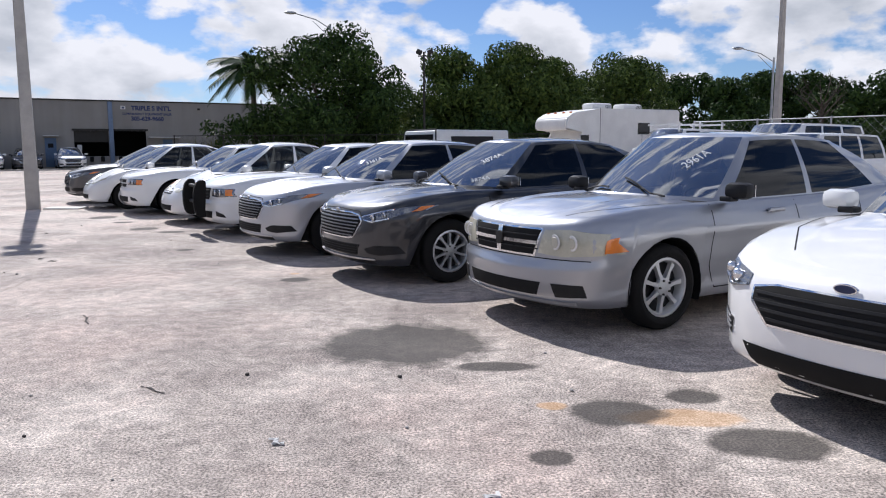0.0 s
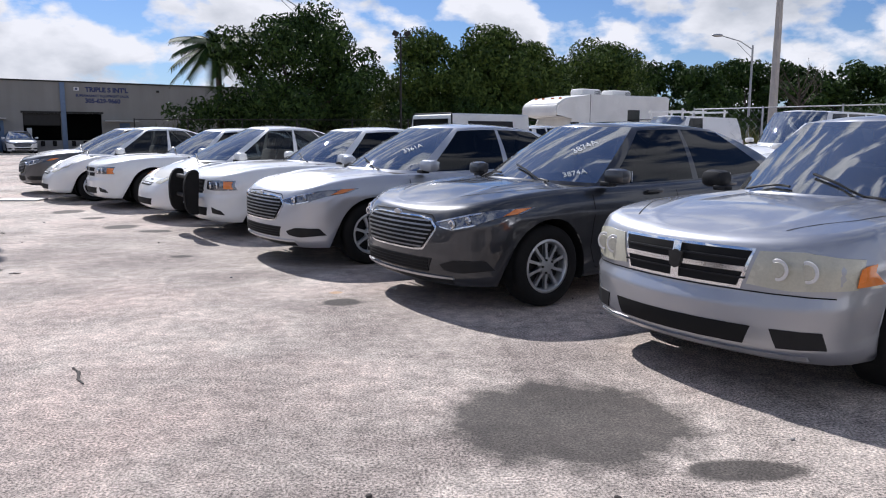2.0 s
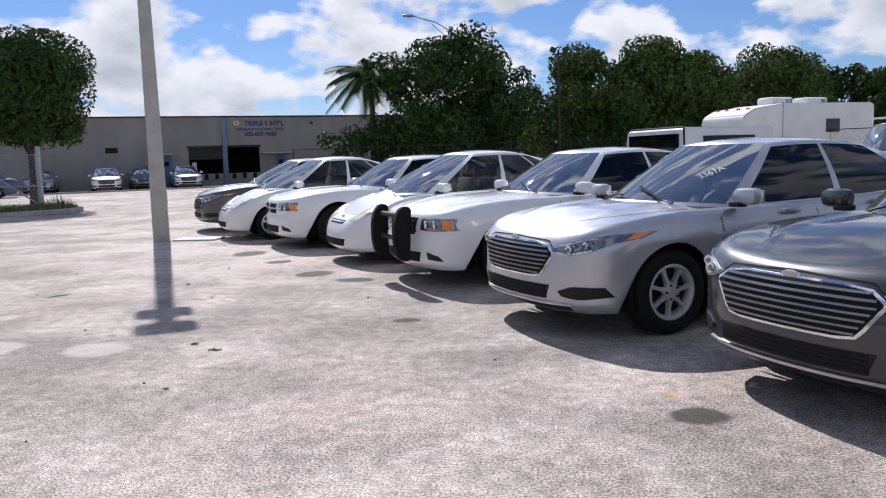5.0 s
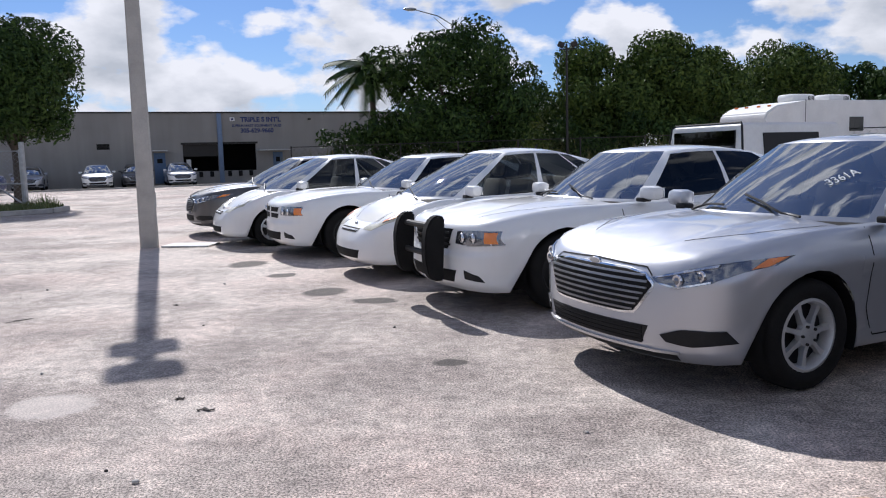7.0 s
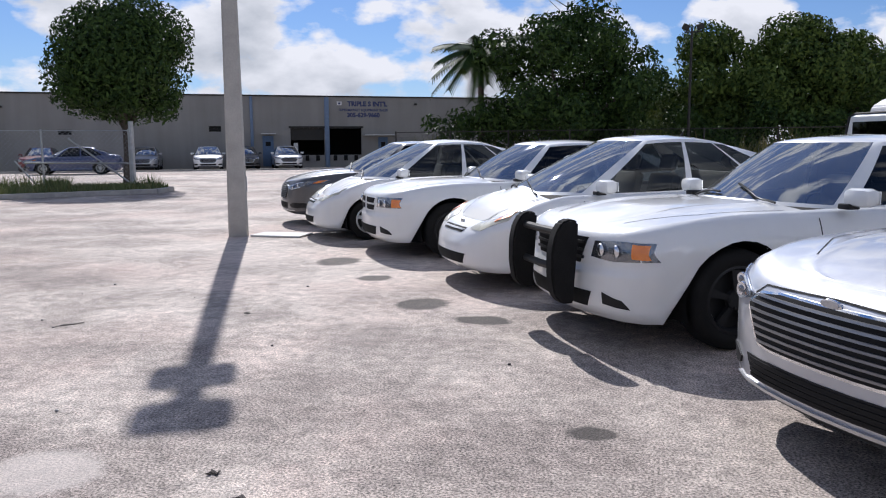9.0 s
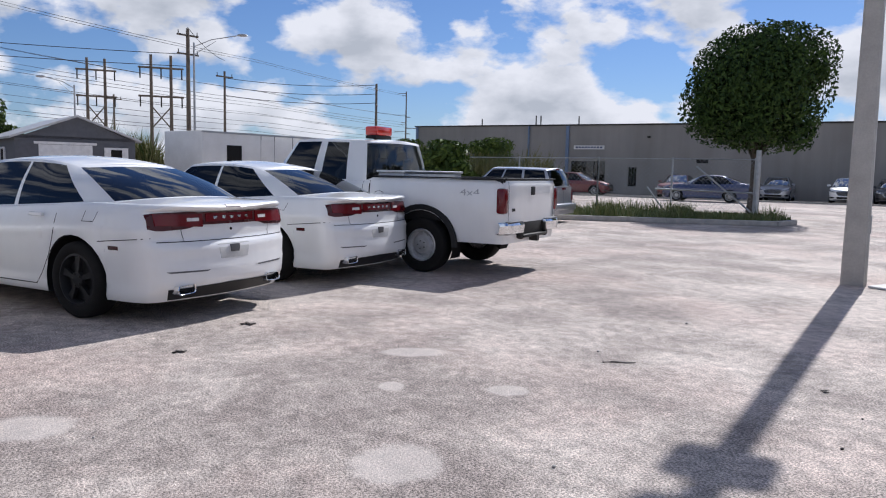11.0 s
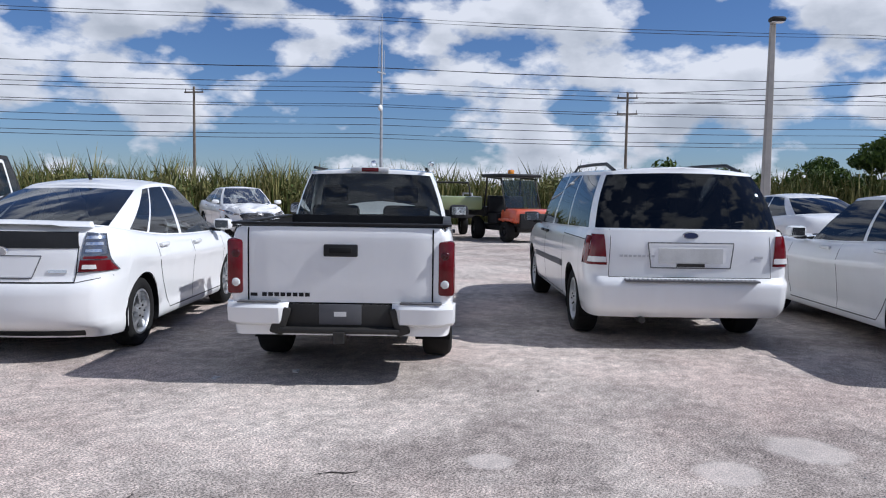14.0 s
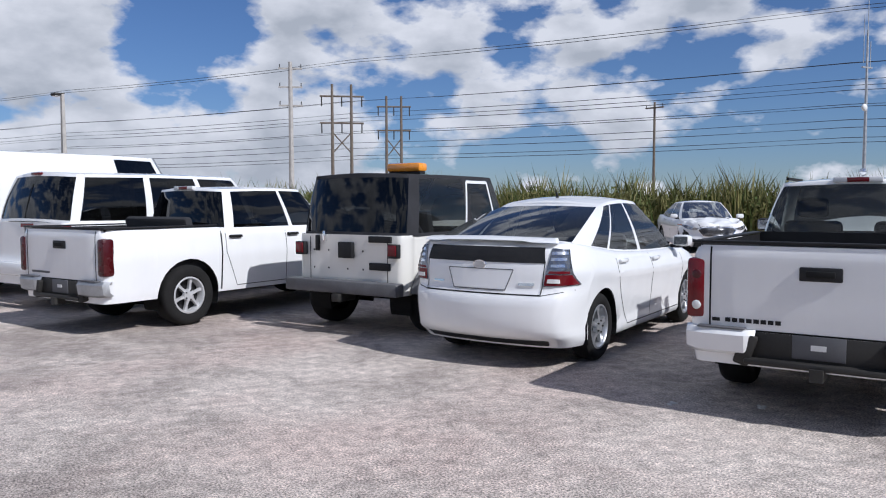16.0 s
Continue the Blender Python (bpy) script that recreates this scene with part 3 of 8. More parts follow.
class Skin:
    """Finds points on the outer skin of a vehicle, to lay lamps, seams, plates and trim on it."""

    def __init__(s, *bms):
        from mathutils.bvhtree import BVHTree
        vs, fs = [], []
        for bm in bms:
            bm.verts.index_update()
            o = len(vs)
            vs += [v.co.copy() for v in bm.verts]
            fs += [[v.index + o for v in f.verts] for f in bm.faces]
        s.tree = BVHTree.FromPolygons(vs, fs)

    def point(s, view, u, w, lift):
        if view == "front":
            o, d = Vector((5, u, w)), Vector((-1, 0, 0))
        elif view == "rear":
            o, d = Vector((-5, u, w)), Vector((1, 0, 0))
        elif view == "left":
            o, d = Vector((u, 4, w)), Vector((0, -1, 0))
        elif view == "right":
            o, d = Vector((u, -4, w)), Vector((0, 1, 0))
        else:
            o, d = Vector((u, w, 5)), Vector((0, 0, -1))
        loc, nor, _, _ = s.tree.ray_cast(o, d)
        if loc is None:
            return None
        if nor.dot(d) > 0:
            nor = -nor
        return loc + nor * lift

    def patch(s, view, upper, lower, lift=0.006, cols=10, rows=4, depth=0.02, bm=None):
        """A raised patch between two lines of points."""

        def along(pts, t):
            seg = [0]
            for p, q in zip(pts, pts[1:]):
                seg.append(seg[-1] + math.hypot(q[0] - p[0], q[1] - p[1]))
            L = seg[-1] * t
            for i in range(len(pts) - 1):
                if L <= seg[i + 1] + 1e-9:
                    f = (L - seg[i]) / max(1e-9, seg[i + 1] - seg[i])
                    return pts[i][0] + (pts[i + 1][0] - pts[i][0]) * f, pts[i][1] + (pts[i + 1][1] - pts[i][1]) * f
            return pts[-1]

        bm = bm or bmesh.new()
        g = []
        for r in range(rows + 1):
            line = []
            for c in range(cols + 1):
                a, b = along(upper, c / cols), along(lower, c / cols)
                f = r / rows
                line.append(s.point(view, a[0] + (b[0] - a[0]) * f, a[1] + (b[1] - a[1]) * f, lift))
            g.append(line)
        vs = [[bm.verts.new(p) if p else None for p in l] for l in g]
        d = {"front": Vector((-1, 0, 0)), "rear": Vector((1, 0, 0)), "left": Vector((0, -1, 0)), "right": Vector((0, 1, 0)), "top": Vector((0, 0, -1))}[view]
        new_faces = []
        for a, b in zip(vs, vs[1:]):
            for i in range(cols):
                q = [a[i], a[i + 1], b[i + 1], b[i]]
                if all(q):
                    new_faces.append(bm.faces.new(q))
        if depth:
            edge = [e for f in new_faces for e in f.edges if len(e.link_faces) == 1]
            r = bmesh.ops.extrude_edge_only(bm, edges=list(set(edge)))
            for v in r["geom"]:
                if isinstance(v, bmesh.types.BMVert):
                    v.co += d * depth
        bmesh.ops.recalc_face_normals(bm, faces=bm.faces)
        return bm

    def line(s, view, pts, width=0.006, lift=0.0015, bm=None, step=0.05):
        """A thin strip along a line, for seams and trim."""
        bm = bm or bmesh.new()
        for (x0, y0), (x1, y1) in zip(pts, pts[1:]):
            L = math.hypot(x1 - x0, y1 - y0)
            n = max(1, int(L / step))
            nx, ny = -(y1 - y0) / L * width / 2, (x1 - x0) / L * width / 2
            prev = None
            for i in range(n + 1):
                x, y = x0 + (x1 - x0) * i / n, y0 + (y1 - y0) * i / n
                a, b = s.point(view, x + nx, y + ny, lift), s.point(view, x - nx, y - ny, lift)
                if a and b:
                    cur = (bm.verts.new(a), bm.verts.new(b))
                    if prev:
                        bm.faces.new((prev[0], cur[0], cur[1], prev[1]))
                    prev = cur
                else:
                    prev = None
        return bm


def mirror(pts):
    return [(-x, z) for x, z in pts]


def wheel(parent, x, y, R, width, style, rim_mat, rim_r, side):
    """A tyre with tread shoulders, a dished rim with spokes or cover, and hub. side: 1 left, -1 right."""
    w = width / 2
    e = thing_part("wheel", parent, (x, y, R))
    bm = bmesh.new()
    prof = [(rim_r, -w * 0.8), (rim_r + 0.02, -w * 0.96), ((R + rim_r) / 2, -w * 1.04), (R - 0.025, -w * 0.93), (R - 0.006, -w * 0.75), (R, -w * 0.4),
            (R, w * 0.4), (R - 0.006, w * 0.75), (R - 0.025, w * 0.93), ((R + rim_r) / 2, w * 1.04), (rim_r + 0.02, w * 0.96), (rim_r, w * 0.8)]
    part("tyre", lathe(bm, prof, 32), "rubber", e)
    o = side
    bm = bmesh.new()
    lathe(bm, [(rim_r + 0.006, o * w * 0.86), (rim_r - 0.012, o * w * 0.9), (rim_r - 0.025, o * w * 0.72), (rim_r - 0.03, -o * w * 0.5)], 32)
    lathe(bm, [(rim_r - 0.03, o * w * 0.12), (0.03, o * w * 0.12), (0.001, o * w * 0.12)], 24)
    n = {"ten": 10, "five": 5, "seven": 7, "six": 6}.get(style, 0)
    f = o * w * 0.70
    if n:
        for i in range(n):
            a = 2 * math.pi * i / n + 0.3
            wd0, wd1 = (0.20, 0.13) if n == 10 else (0.40, 0.20) if n >= 6 else (0.5, 0.26)
            wd0, wd1 = wd0 * 2.0 / n * 3.0 * 0.5, wd1 * 2.0 / n * 3.0
            r0, r1 = 0.055, rim_r - 0.016
            mid = (r0 + r1) / 2
            loop = [(r0, -0.34), (mid, -wd1 * 0.55), (r1, -wd1 * 0.55), (r1, wd1 * 0.55), (mid, wd1 * 0.55), (r0, 0.34)]
            if n == 10:
                loop = [(r0, -0.25), (mid, -0.085), (r1, -0.075), (r1, 0.075), (mid, 0.085), (r0, 0.25)]
            up = [bm.verts.new((r * math.cos(a + q), f + (o * 0.012 if r == r0 else 0), r * math.sin(a + q))) for r, q in loop]
            dn = [bm.verts.new((v.co.x, f - o * 0.035, v.co.z)) for v in up]
            bm.faces.new(up)
            for k in range(len(up)):
                bm.faces.new((up[k], dn[k], dn[(k + 1) % len(up)], up[(k + 1) % len(up)]))
    elif style == "steel":
        lathe(bm, [(rim_r - 0.02, f - o * 0.01), (rim_r * 0.72, f - o * 0.035), (rim_r * 0.55, f + o * 0.005), (0.05, f)], 28)
        for i in range(12):
            a = 2 * math.pi * i / 12
            c = Vector((rim_r * 0.72 * math.cos(a), f - o * 0.025, rim_r * 0.72 * math.sin(a)))
            tube(bm, c - Vector((0, o * 0.01, 0)), c + Vector((0, o * 0.012, 0)), 0.016, n=6)
    lathe(bm, [(0.075, f - o * 0.02), (0.07, f + o * 0.014), (0.03, f + o * 0.02), (0.001, f + o * 0.02)], 16)
    bmesh.ops.recalc_face_normals(bm, faces=bm.faces)
    part("rim", bm, rim_mat, e)
    bm = bmesh.new()
    lathe(bm, [(rim_r - 0.028, o * w * 0.14), (0.02, o * w * 0.14)], 24)
    part("brake_disc", bm, "black_rim", e)
    nut = bpy.data.meshes.get("wheel_nut")
    for i in range(5):
        a = 2 * math.pi * i / 5
        if nut is None:
            nut = mesh_of(tube(bmesh.new(), (0, -0.007, 0), (0, 0.007, 0), 0.009, n=6), "wheel_nut", "dark_metal")
        q = new("wheel_nut", nut)
        q.parent = e
        q.location = (0.055 * math.cos(a), f + o * 0.022, 0.055 * math.sin(a))
    return e


def thing_part(name, parent, loc):
    e = new(name)
    e.parent = parent
    e.location = loc
    e.empty_display_size = 0.1
    return e


def loft_ellipsoid(bm, c, r, n=12, m=8):
    c = Vector(c)
    rows = []
    for i in range(m + 1):
        ph = math.pi * i / m
        rows.append([c + Vector((r[0] * math.sin(ph) * math.cos(2 * math.pi * k / n), r[1] * math.sin(ph) * math.sin(2 * math.pi * k / n), r[2] * math.cos(ph))) for k in range(n + 1)])
    grid_faces(bm, rows)
    bmesh.ops.remove_doubles(bm, verts=bm.verts, dist=0.0005)
    return bm


def seat(parent, x, y, z, mat, back=0.62, width=0.48):
    bm = boxes((x - 0.25, x + 0.25, y - width / 2, y + width / 2, z, z + 0.16), bevel=0.05)
    part("seat_cushion", bm, mat, parent)
    bm = bmesh.new()
    box(bm, -0.06, 0.06, -width / 2, width / 2, 0, back, bevel=0.05, m=pose(x - 0.26, y, z + 0.12, 0, -14, 0))
    part("seat_back", bm, mat, parent)
    if width < 0.7:
        bm = bmesh.new()
        box(bm, -0.04, 0.04, -0.13, 0.13, back + 0.03, back + 0.21, bevel=0.04, m=pose(x - 0.26, y, z + 0.12, 0, -14, 0))
        part("headrest", bm, mat, parent)


def make_vehicle(name, B, m, label, category, body_mat, glass_side="glass_tint", glass_front="glass_front", glass_rear="glass_tint", wheel_style="ten",
                 rim_mat="alloy", rim_r=0.215, tyre_w=0.225, seats=True, group="", seat_mat="interior_dark", mirror_mat=None, handles="body", doors=(), cab_mat=None,
                 mirror_x=None, track_in=0.145):
    """The body, cab, glass, wheels, seats, mirrors, handles and seams that all vehicles share."""
    car = thing(name, m, label, category, group)
    skin = Skin(B.bm, B.cab, *B.glass.values()) if B.house else Skin(B.bm)
    part("body", B.bm, body_mat, car, sharp=50)
    if B.house:
        part("cabin", B.cab, cab_mat or body_mat, car, sharp=50)
        for tag, g in B.glass.items():
            if tag == "windshield":
                ob = part("windshield", g, glass_front, car)
            elif tag == "rear_window":
                ob = part("rear_window", g, glass_rear, car)
            else:
                ob = part("side_window", g, glass_side, car)
            ob.visible_shadow = False
    W, R = B.W, B.R
    # dark floor pan and wheel wells
    bm = boxes((-B.L / 2 + 0.35, B.L / 2 - 0.35, -W / 2 + 0.30, W / 2 - 0.30, B.zb - 0.02, B.zb + 0.12),
               (-B.L / 2 + 0.55, B.L / 2 - 0.55, -W / 2 + 0.32, W / 2 - 0.32, B.zb + 0.12, B.zb + 0.2),
               (B.xra + R + B.arch, B.xfa - R - B.arch, -W / 2 + 0.07, W / 2 - 0.07, B.zb + 0.005, B.zb + 0.05))
    ra = R + B.arch - 0.004
    for xa in (B.xfa, B.xra):
        for sg in (1, -1):
            rows = []
            for y in (W / 2 * 0.962, W / 2 - 0.32):
                rows.append([(xa + ra * math.cos(radians(q)), sg * y, R + ra * math.sin(radians(q))) for q in range(-20, 201, 10)])
            rows.append([(xa + 0.2 * math.cos(radians(q)), sg * (W / 2 - 0.32), R) for q in range(-20, 201, 10)])
            grid_faces(bm, rows)
        tube(bm, (xa, -W / 2 + 0.2, R), (xa, W / 2 - 0.2, R), 0.035)
    part("floor_pan", bm, "underbody", car, smooth=False)
    for xa in (B.xfa, B.xra):
        for sg in (1, -1):
            wheel(car, xa, sg * (W / 2 - track_in), R, tyre_w, wheel_style, rim_mat, rim_r, sg)
    for view in ("left", "right"):
        for pts in doors:
            part("door_seam", skin.line(view, pts, 0.009, 0.0015), "gap", car, smooth=False)
    if handles:
        for view, sg in (("left", 1), ("right", -1)):
            for hx, hz in B.handles:
                p = skin.point(view, hx, hz, 0.0)
                if p:
                    bm = bmesh.new()
                    box(bm, -0.10, 0.10, -0.016, 0.02, -0.018, 0.018, bevel=0.012, m=Matrix.Translation(p + Vector((0, sg * 0.022, 0))))
                    h = part("door_handle", bm, body_mat if handles == "body" else handles, car)
    if B.house and mirror_x is not None:
        mz = B.top(mirror_x) + 0.02
        for sg, view in ((1, "left"), (-1, "right")):
            p = skin.point(view, mirror_x, mz - 0.06, 0.0)
            y = abs(p.y) if p else W / 2
            bm = bmesh.new()
            box(bm, -0.085, 0.06, -0.105, 0.105, -0.065, 0.065, bevel=0.045, m=pose(mirror_x - 0.02, sg * (y + 0.10), mz + 0.07, 0, 0, sg * 8))
            hs = part("mirror_housing", bm, mirror_mat or body_mat, car)
            bm = bmesh.new()
            box(bm, -0.004, 0.004, -0.08, 0.08, -0.045, 0.045, m=pose(mirror_x - 0.107, sg * (y + 0.10), mz + 0.07, 0, 0, sg * 8))
            part("mirror_glass", bm, "chrome", car)
            bm = bmesh.new()
            box(bm, -0.05, 0.05, -0.05, 0.06, -0.02, 0.02, bevel=0.01, m=pose(mirror_x, sg * (y + 0.02), mz + 0.005))
            part("mirror_arm", bm, mirror_mat or "black_plastic", car)
    if seats and B.house:
        h = B.house
        zs = B.zb + 0.20
        xf = h["front"] - 1.25 if seats is True else seats
        for y in (0.36, -0.36):
            seat(car, xf, y, zs, seat_mat)
        if h.get("rows", 2) > 1:
            seat(car, xf - 0.95, 0.0, zs, seat_mat, width=1.25)
        bm = bmesh.new()
        zc = B.top(h["front"] - 0.1)
        box(bm, h["front"] - 0.62, h["front"] - 0.10, -h["wb"] + 0.08, h["wb"] - 0.08, zc - 0.32, zc - 0.02, bevel=0.07)
        part("dashboard", bm, "interior_dark", car)
        bm = bmesh.new()
        lathe(bm, [(0.19, -0.012), (0.202, 0.0), (0.19, 0.012), (0.178, 0.0), (0.19, -0.012)], 24)
        box(bm, -0.18, 0.18, -0.012, 0.012, -0.03, 0.03)
        bm.transform(pose(h["front"] - 0.74, 0.36, zc - 0.08, 0, 0, 90) @ pose(0, 0, 0, 24, 0, 0))
        part("steering_wheel", bm, "interior_dark", car)
        bm = boxes((h["rear"] + 0.15, h["front"] - 0.2, -h["wb"] + 0.04, h["wb"] - 0.04, B.zb + 0.05, B.zb + 0.10))
        part("cabin_floor", bm, "interior_dark", car, smooth=False)
        if h.get("shelf"):
            bm = boxes((h["rear"] + 0.05, h["shelf"], -h["wb"] + 0.1, h["wb"] - 0.1, B.top(h["rear"] + 0.2) - 0.03, B.top(h["rear"] + 0.2) - 0.005))
            part("parcel_shelf", bm, "interior_dark", car, smooth=False)
    return car, skin


def two_sided(fn):
    fn(1)
    fn(-1)


def fit_patch(car, skin, name, view, upper, lower, mat, label="", lift=0.006, both=True, cols=10, rows=4, depth=0.02, parent=None):
    obs = []
    for sg in ((1, -1) if both else (1,)):
        if view in ("front", "rear", "top"):
            if view == "top":
                u, l = [(x, y * sg) for x, y in upper], [(x, y * sg) for x, y in lower]
            else:
                u, l = [(y * sg, z) for y, z in upper], [(y * sg, z) for y, z in lower]
            v = view
        else:
            u, l, v = upper, lower, ("left" if sg > 0 else "right")
        obs.append(part(name, skin.patch(v, u, l, lift, cols, rows, depth), mat, parent or car, label))
    return obs


def grille_bars(car, skin, view, y0, y1, z0, z1, n, mat, lift=0.012, thick=0.010, taper=0.0, parent=None):
    for i in range(n):
        f = (i + 0.5) / n
        z = z0 + (z1 - z0) * f
        ins = taper * (1 - f)
        bm = skin.patch(view, [(y0 + ins, z + thick), (y1 - ins, z + thick)], [(y0 + ins, z - thick), (y1 - ins, z - thick)], lift, 14, 1, 0.02)
        part("grille_bar", bm, mat, parent or car)


def wiper(car, skin, x, y0, y1, view="top"):
    pts = [skin.point("top", x - 0.02 * i, y0 + (y1 - y0) * i / 6, 0.02) for i in range(7)]
    pts = [p for p in pts if p]
    if len(pts) > 2:
        part("wiper", path_tube(bmesh.new(), pts, 0.009, 6), "black_plastic", car)


def oval(bm, c, axis, ru, rw, depth, n=20):
    """A flat oval disc, facing along x (axis 1 or -1)."""
    c = Vector(c)
    f = [bm.verts.new(c + Vector((axis * depth, ru * math.cos(2 * math.pi * i / n), rw * math.sin(2 * math.pi * i / n)))) for i in range(n)]
    g = [bm.verts.new(c + Vector((0, ru * 1.08 * math.cos(2 * math.pi * i / n), rw * 1.08 * math.sin(2 * math.pi * i / n)))) for i in range(n)]
    bm.faces.new(f)
    for i in range(n):
        bm.faces.new((f[i], g[i], g[(i + 1) % n], f[(i + 1) % n]))
    bmesh.ops.recalc_face_normals(bm, faces=bm.faces)
    return bm


def badge(car, skin, view, y, z, ru, rw, mat="badge_blue", rim="chrome"):
    p = skin.point(view, y, z, 0.004)
    if p is None:
        return
    ax = 1 if view == "front" else -1
    part("badge", oval(bmesh.new(), p, ax, ru, rw, 0.010), rim, car)
    part("badge_face", oval(bmesh.new(), p + Vector((ax * 0.004, 0, 0)), ax, ru * 0.85, rw * 0.8, 0.010), mat, car)


def car_pose(heading, ref, lx, ly):
    """Pose of a vehicle whose point (lx, ly) stands over ref."""
    r = pose(0, 0, 0, 0, 0, heading)
    o = Vector((ref[0], ref[1], 0)) - r @ Vector((lx, ly, 0))
    return pose(o.x, o.y, 0, 0, 0, heading)


def writing(car, m, text, size, mat="white_marker", name="marker_writing", bold=0.0, parent=None, spacing=1.0, thick=0.001):
    """Letters of the built-in font as a mesh, laid at the pose m."""
    cu = bpy.data.curves.new("letters", "FONT")
    cu.body, cu.size, cu.align_x, cu.align_y, cu.extrude, cu.offset, cu.space_character = text, size, "CENTER", "CENTER", thick, bold, spacing
    cu.resolution_u = 3
    tmp = bpy.data.objects.new("letters", cu)
    scene.collection.objects.link(tmp)
    bpy.context.view_layer.update()
    me = bpy.data.meshes.new_from_object(tmp.evaluated_get(bpy.context.evaluated_depsgraph_get()))
    bpy.data.objects.remove(tmp)
    bpy.data.curves.remove(cu)
    me.materials.clear()
    me.materials.append(MATS[mat])
    me.transform(m)
    ob = new(name, me)
    if car is not None:
        ob.parent = car
    return ob


def glass_writing(car, k, x, y, text, size, turn=40.0, name="marker_writing"):
    """Marker on the windshield: it reads from the front."""
    p, q, r = (k.point("top", x + dx, y + dy, 0.0) for dx, dy in ((0, 0), (-0.06, 0), (0, 0.06)))
    if p and q and r:
        right, upw = (r - p).normalized(), (q - p).normalized()
        nrm = right.cross(upw).normalized()
        upw = nrm.cross(right)
        m = Matrix((right, upw, nrm)).transposed().to_4x4()
        writing(car, Matrix.Translation(p + nrm * 0.006) @ m @ pose(0, 0, 0, 0, 0, turn), text, size, name=name, bold=0.0)


def hood_seams(car, k, pts):
    for sg in (1, -1):
        part("hood_seam", k.line("top", [(x, sg * y) for x, y in pts], 0.008, 0.0015), "gap", car, smooth=False)


SEDAN_DOORS = lambda xf, xm, xr, zt, zb: [[(xf, zt), (xf + 0.02, zb + 0.25), (xf - 0.05, zb + 0.07), (xm, zb + 0.07), (xm, zt)],
                                         [(xm, zb + 0.07), (xr + 0.32, zb + 0.07), (xr + 0.12, zb + 0.35), (xr, zb + 0.6), (xr, zt)]]


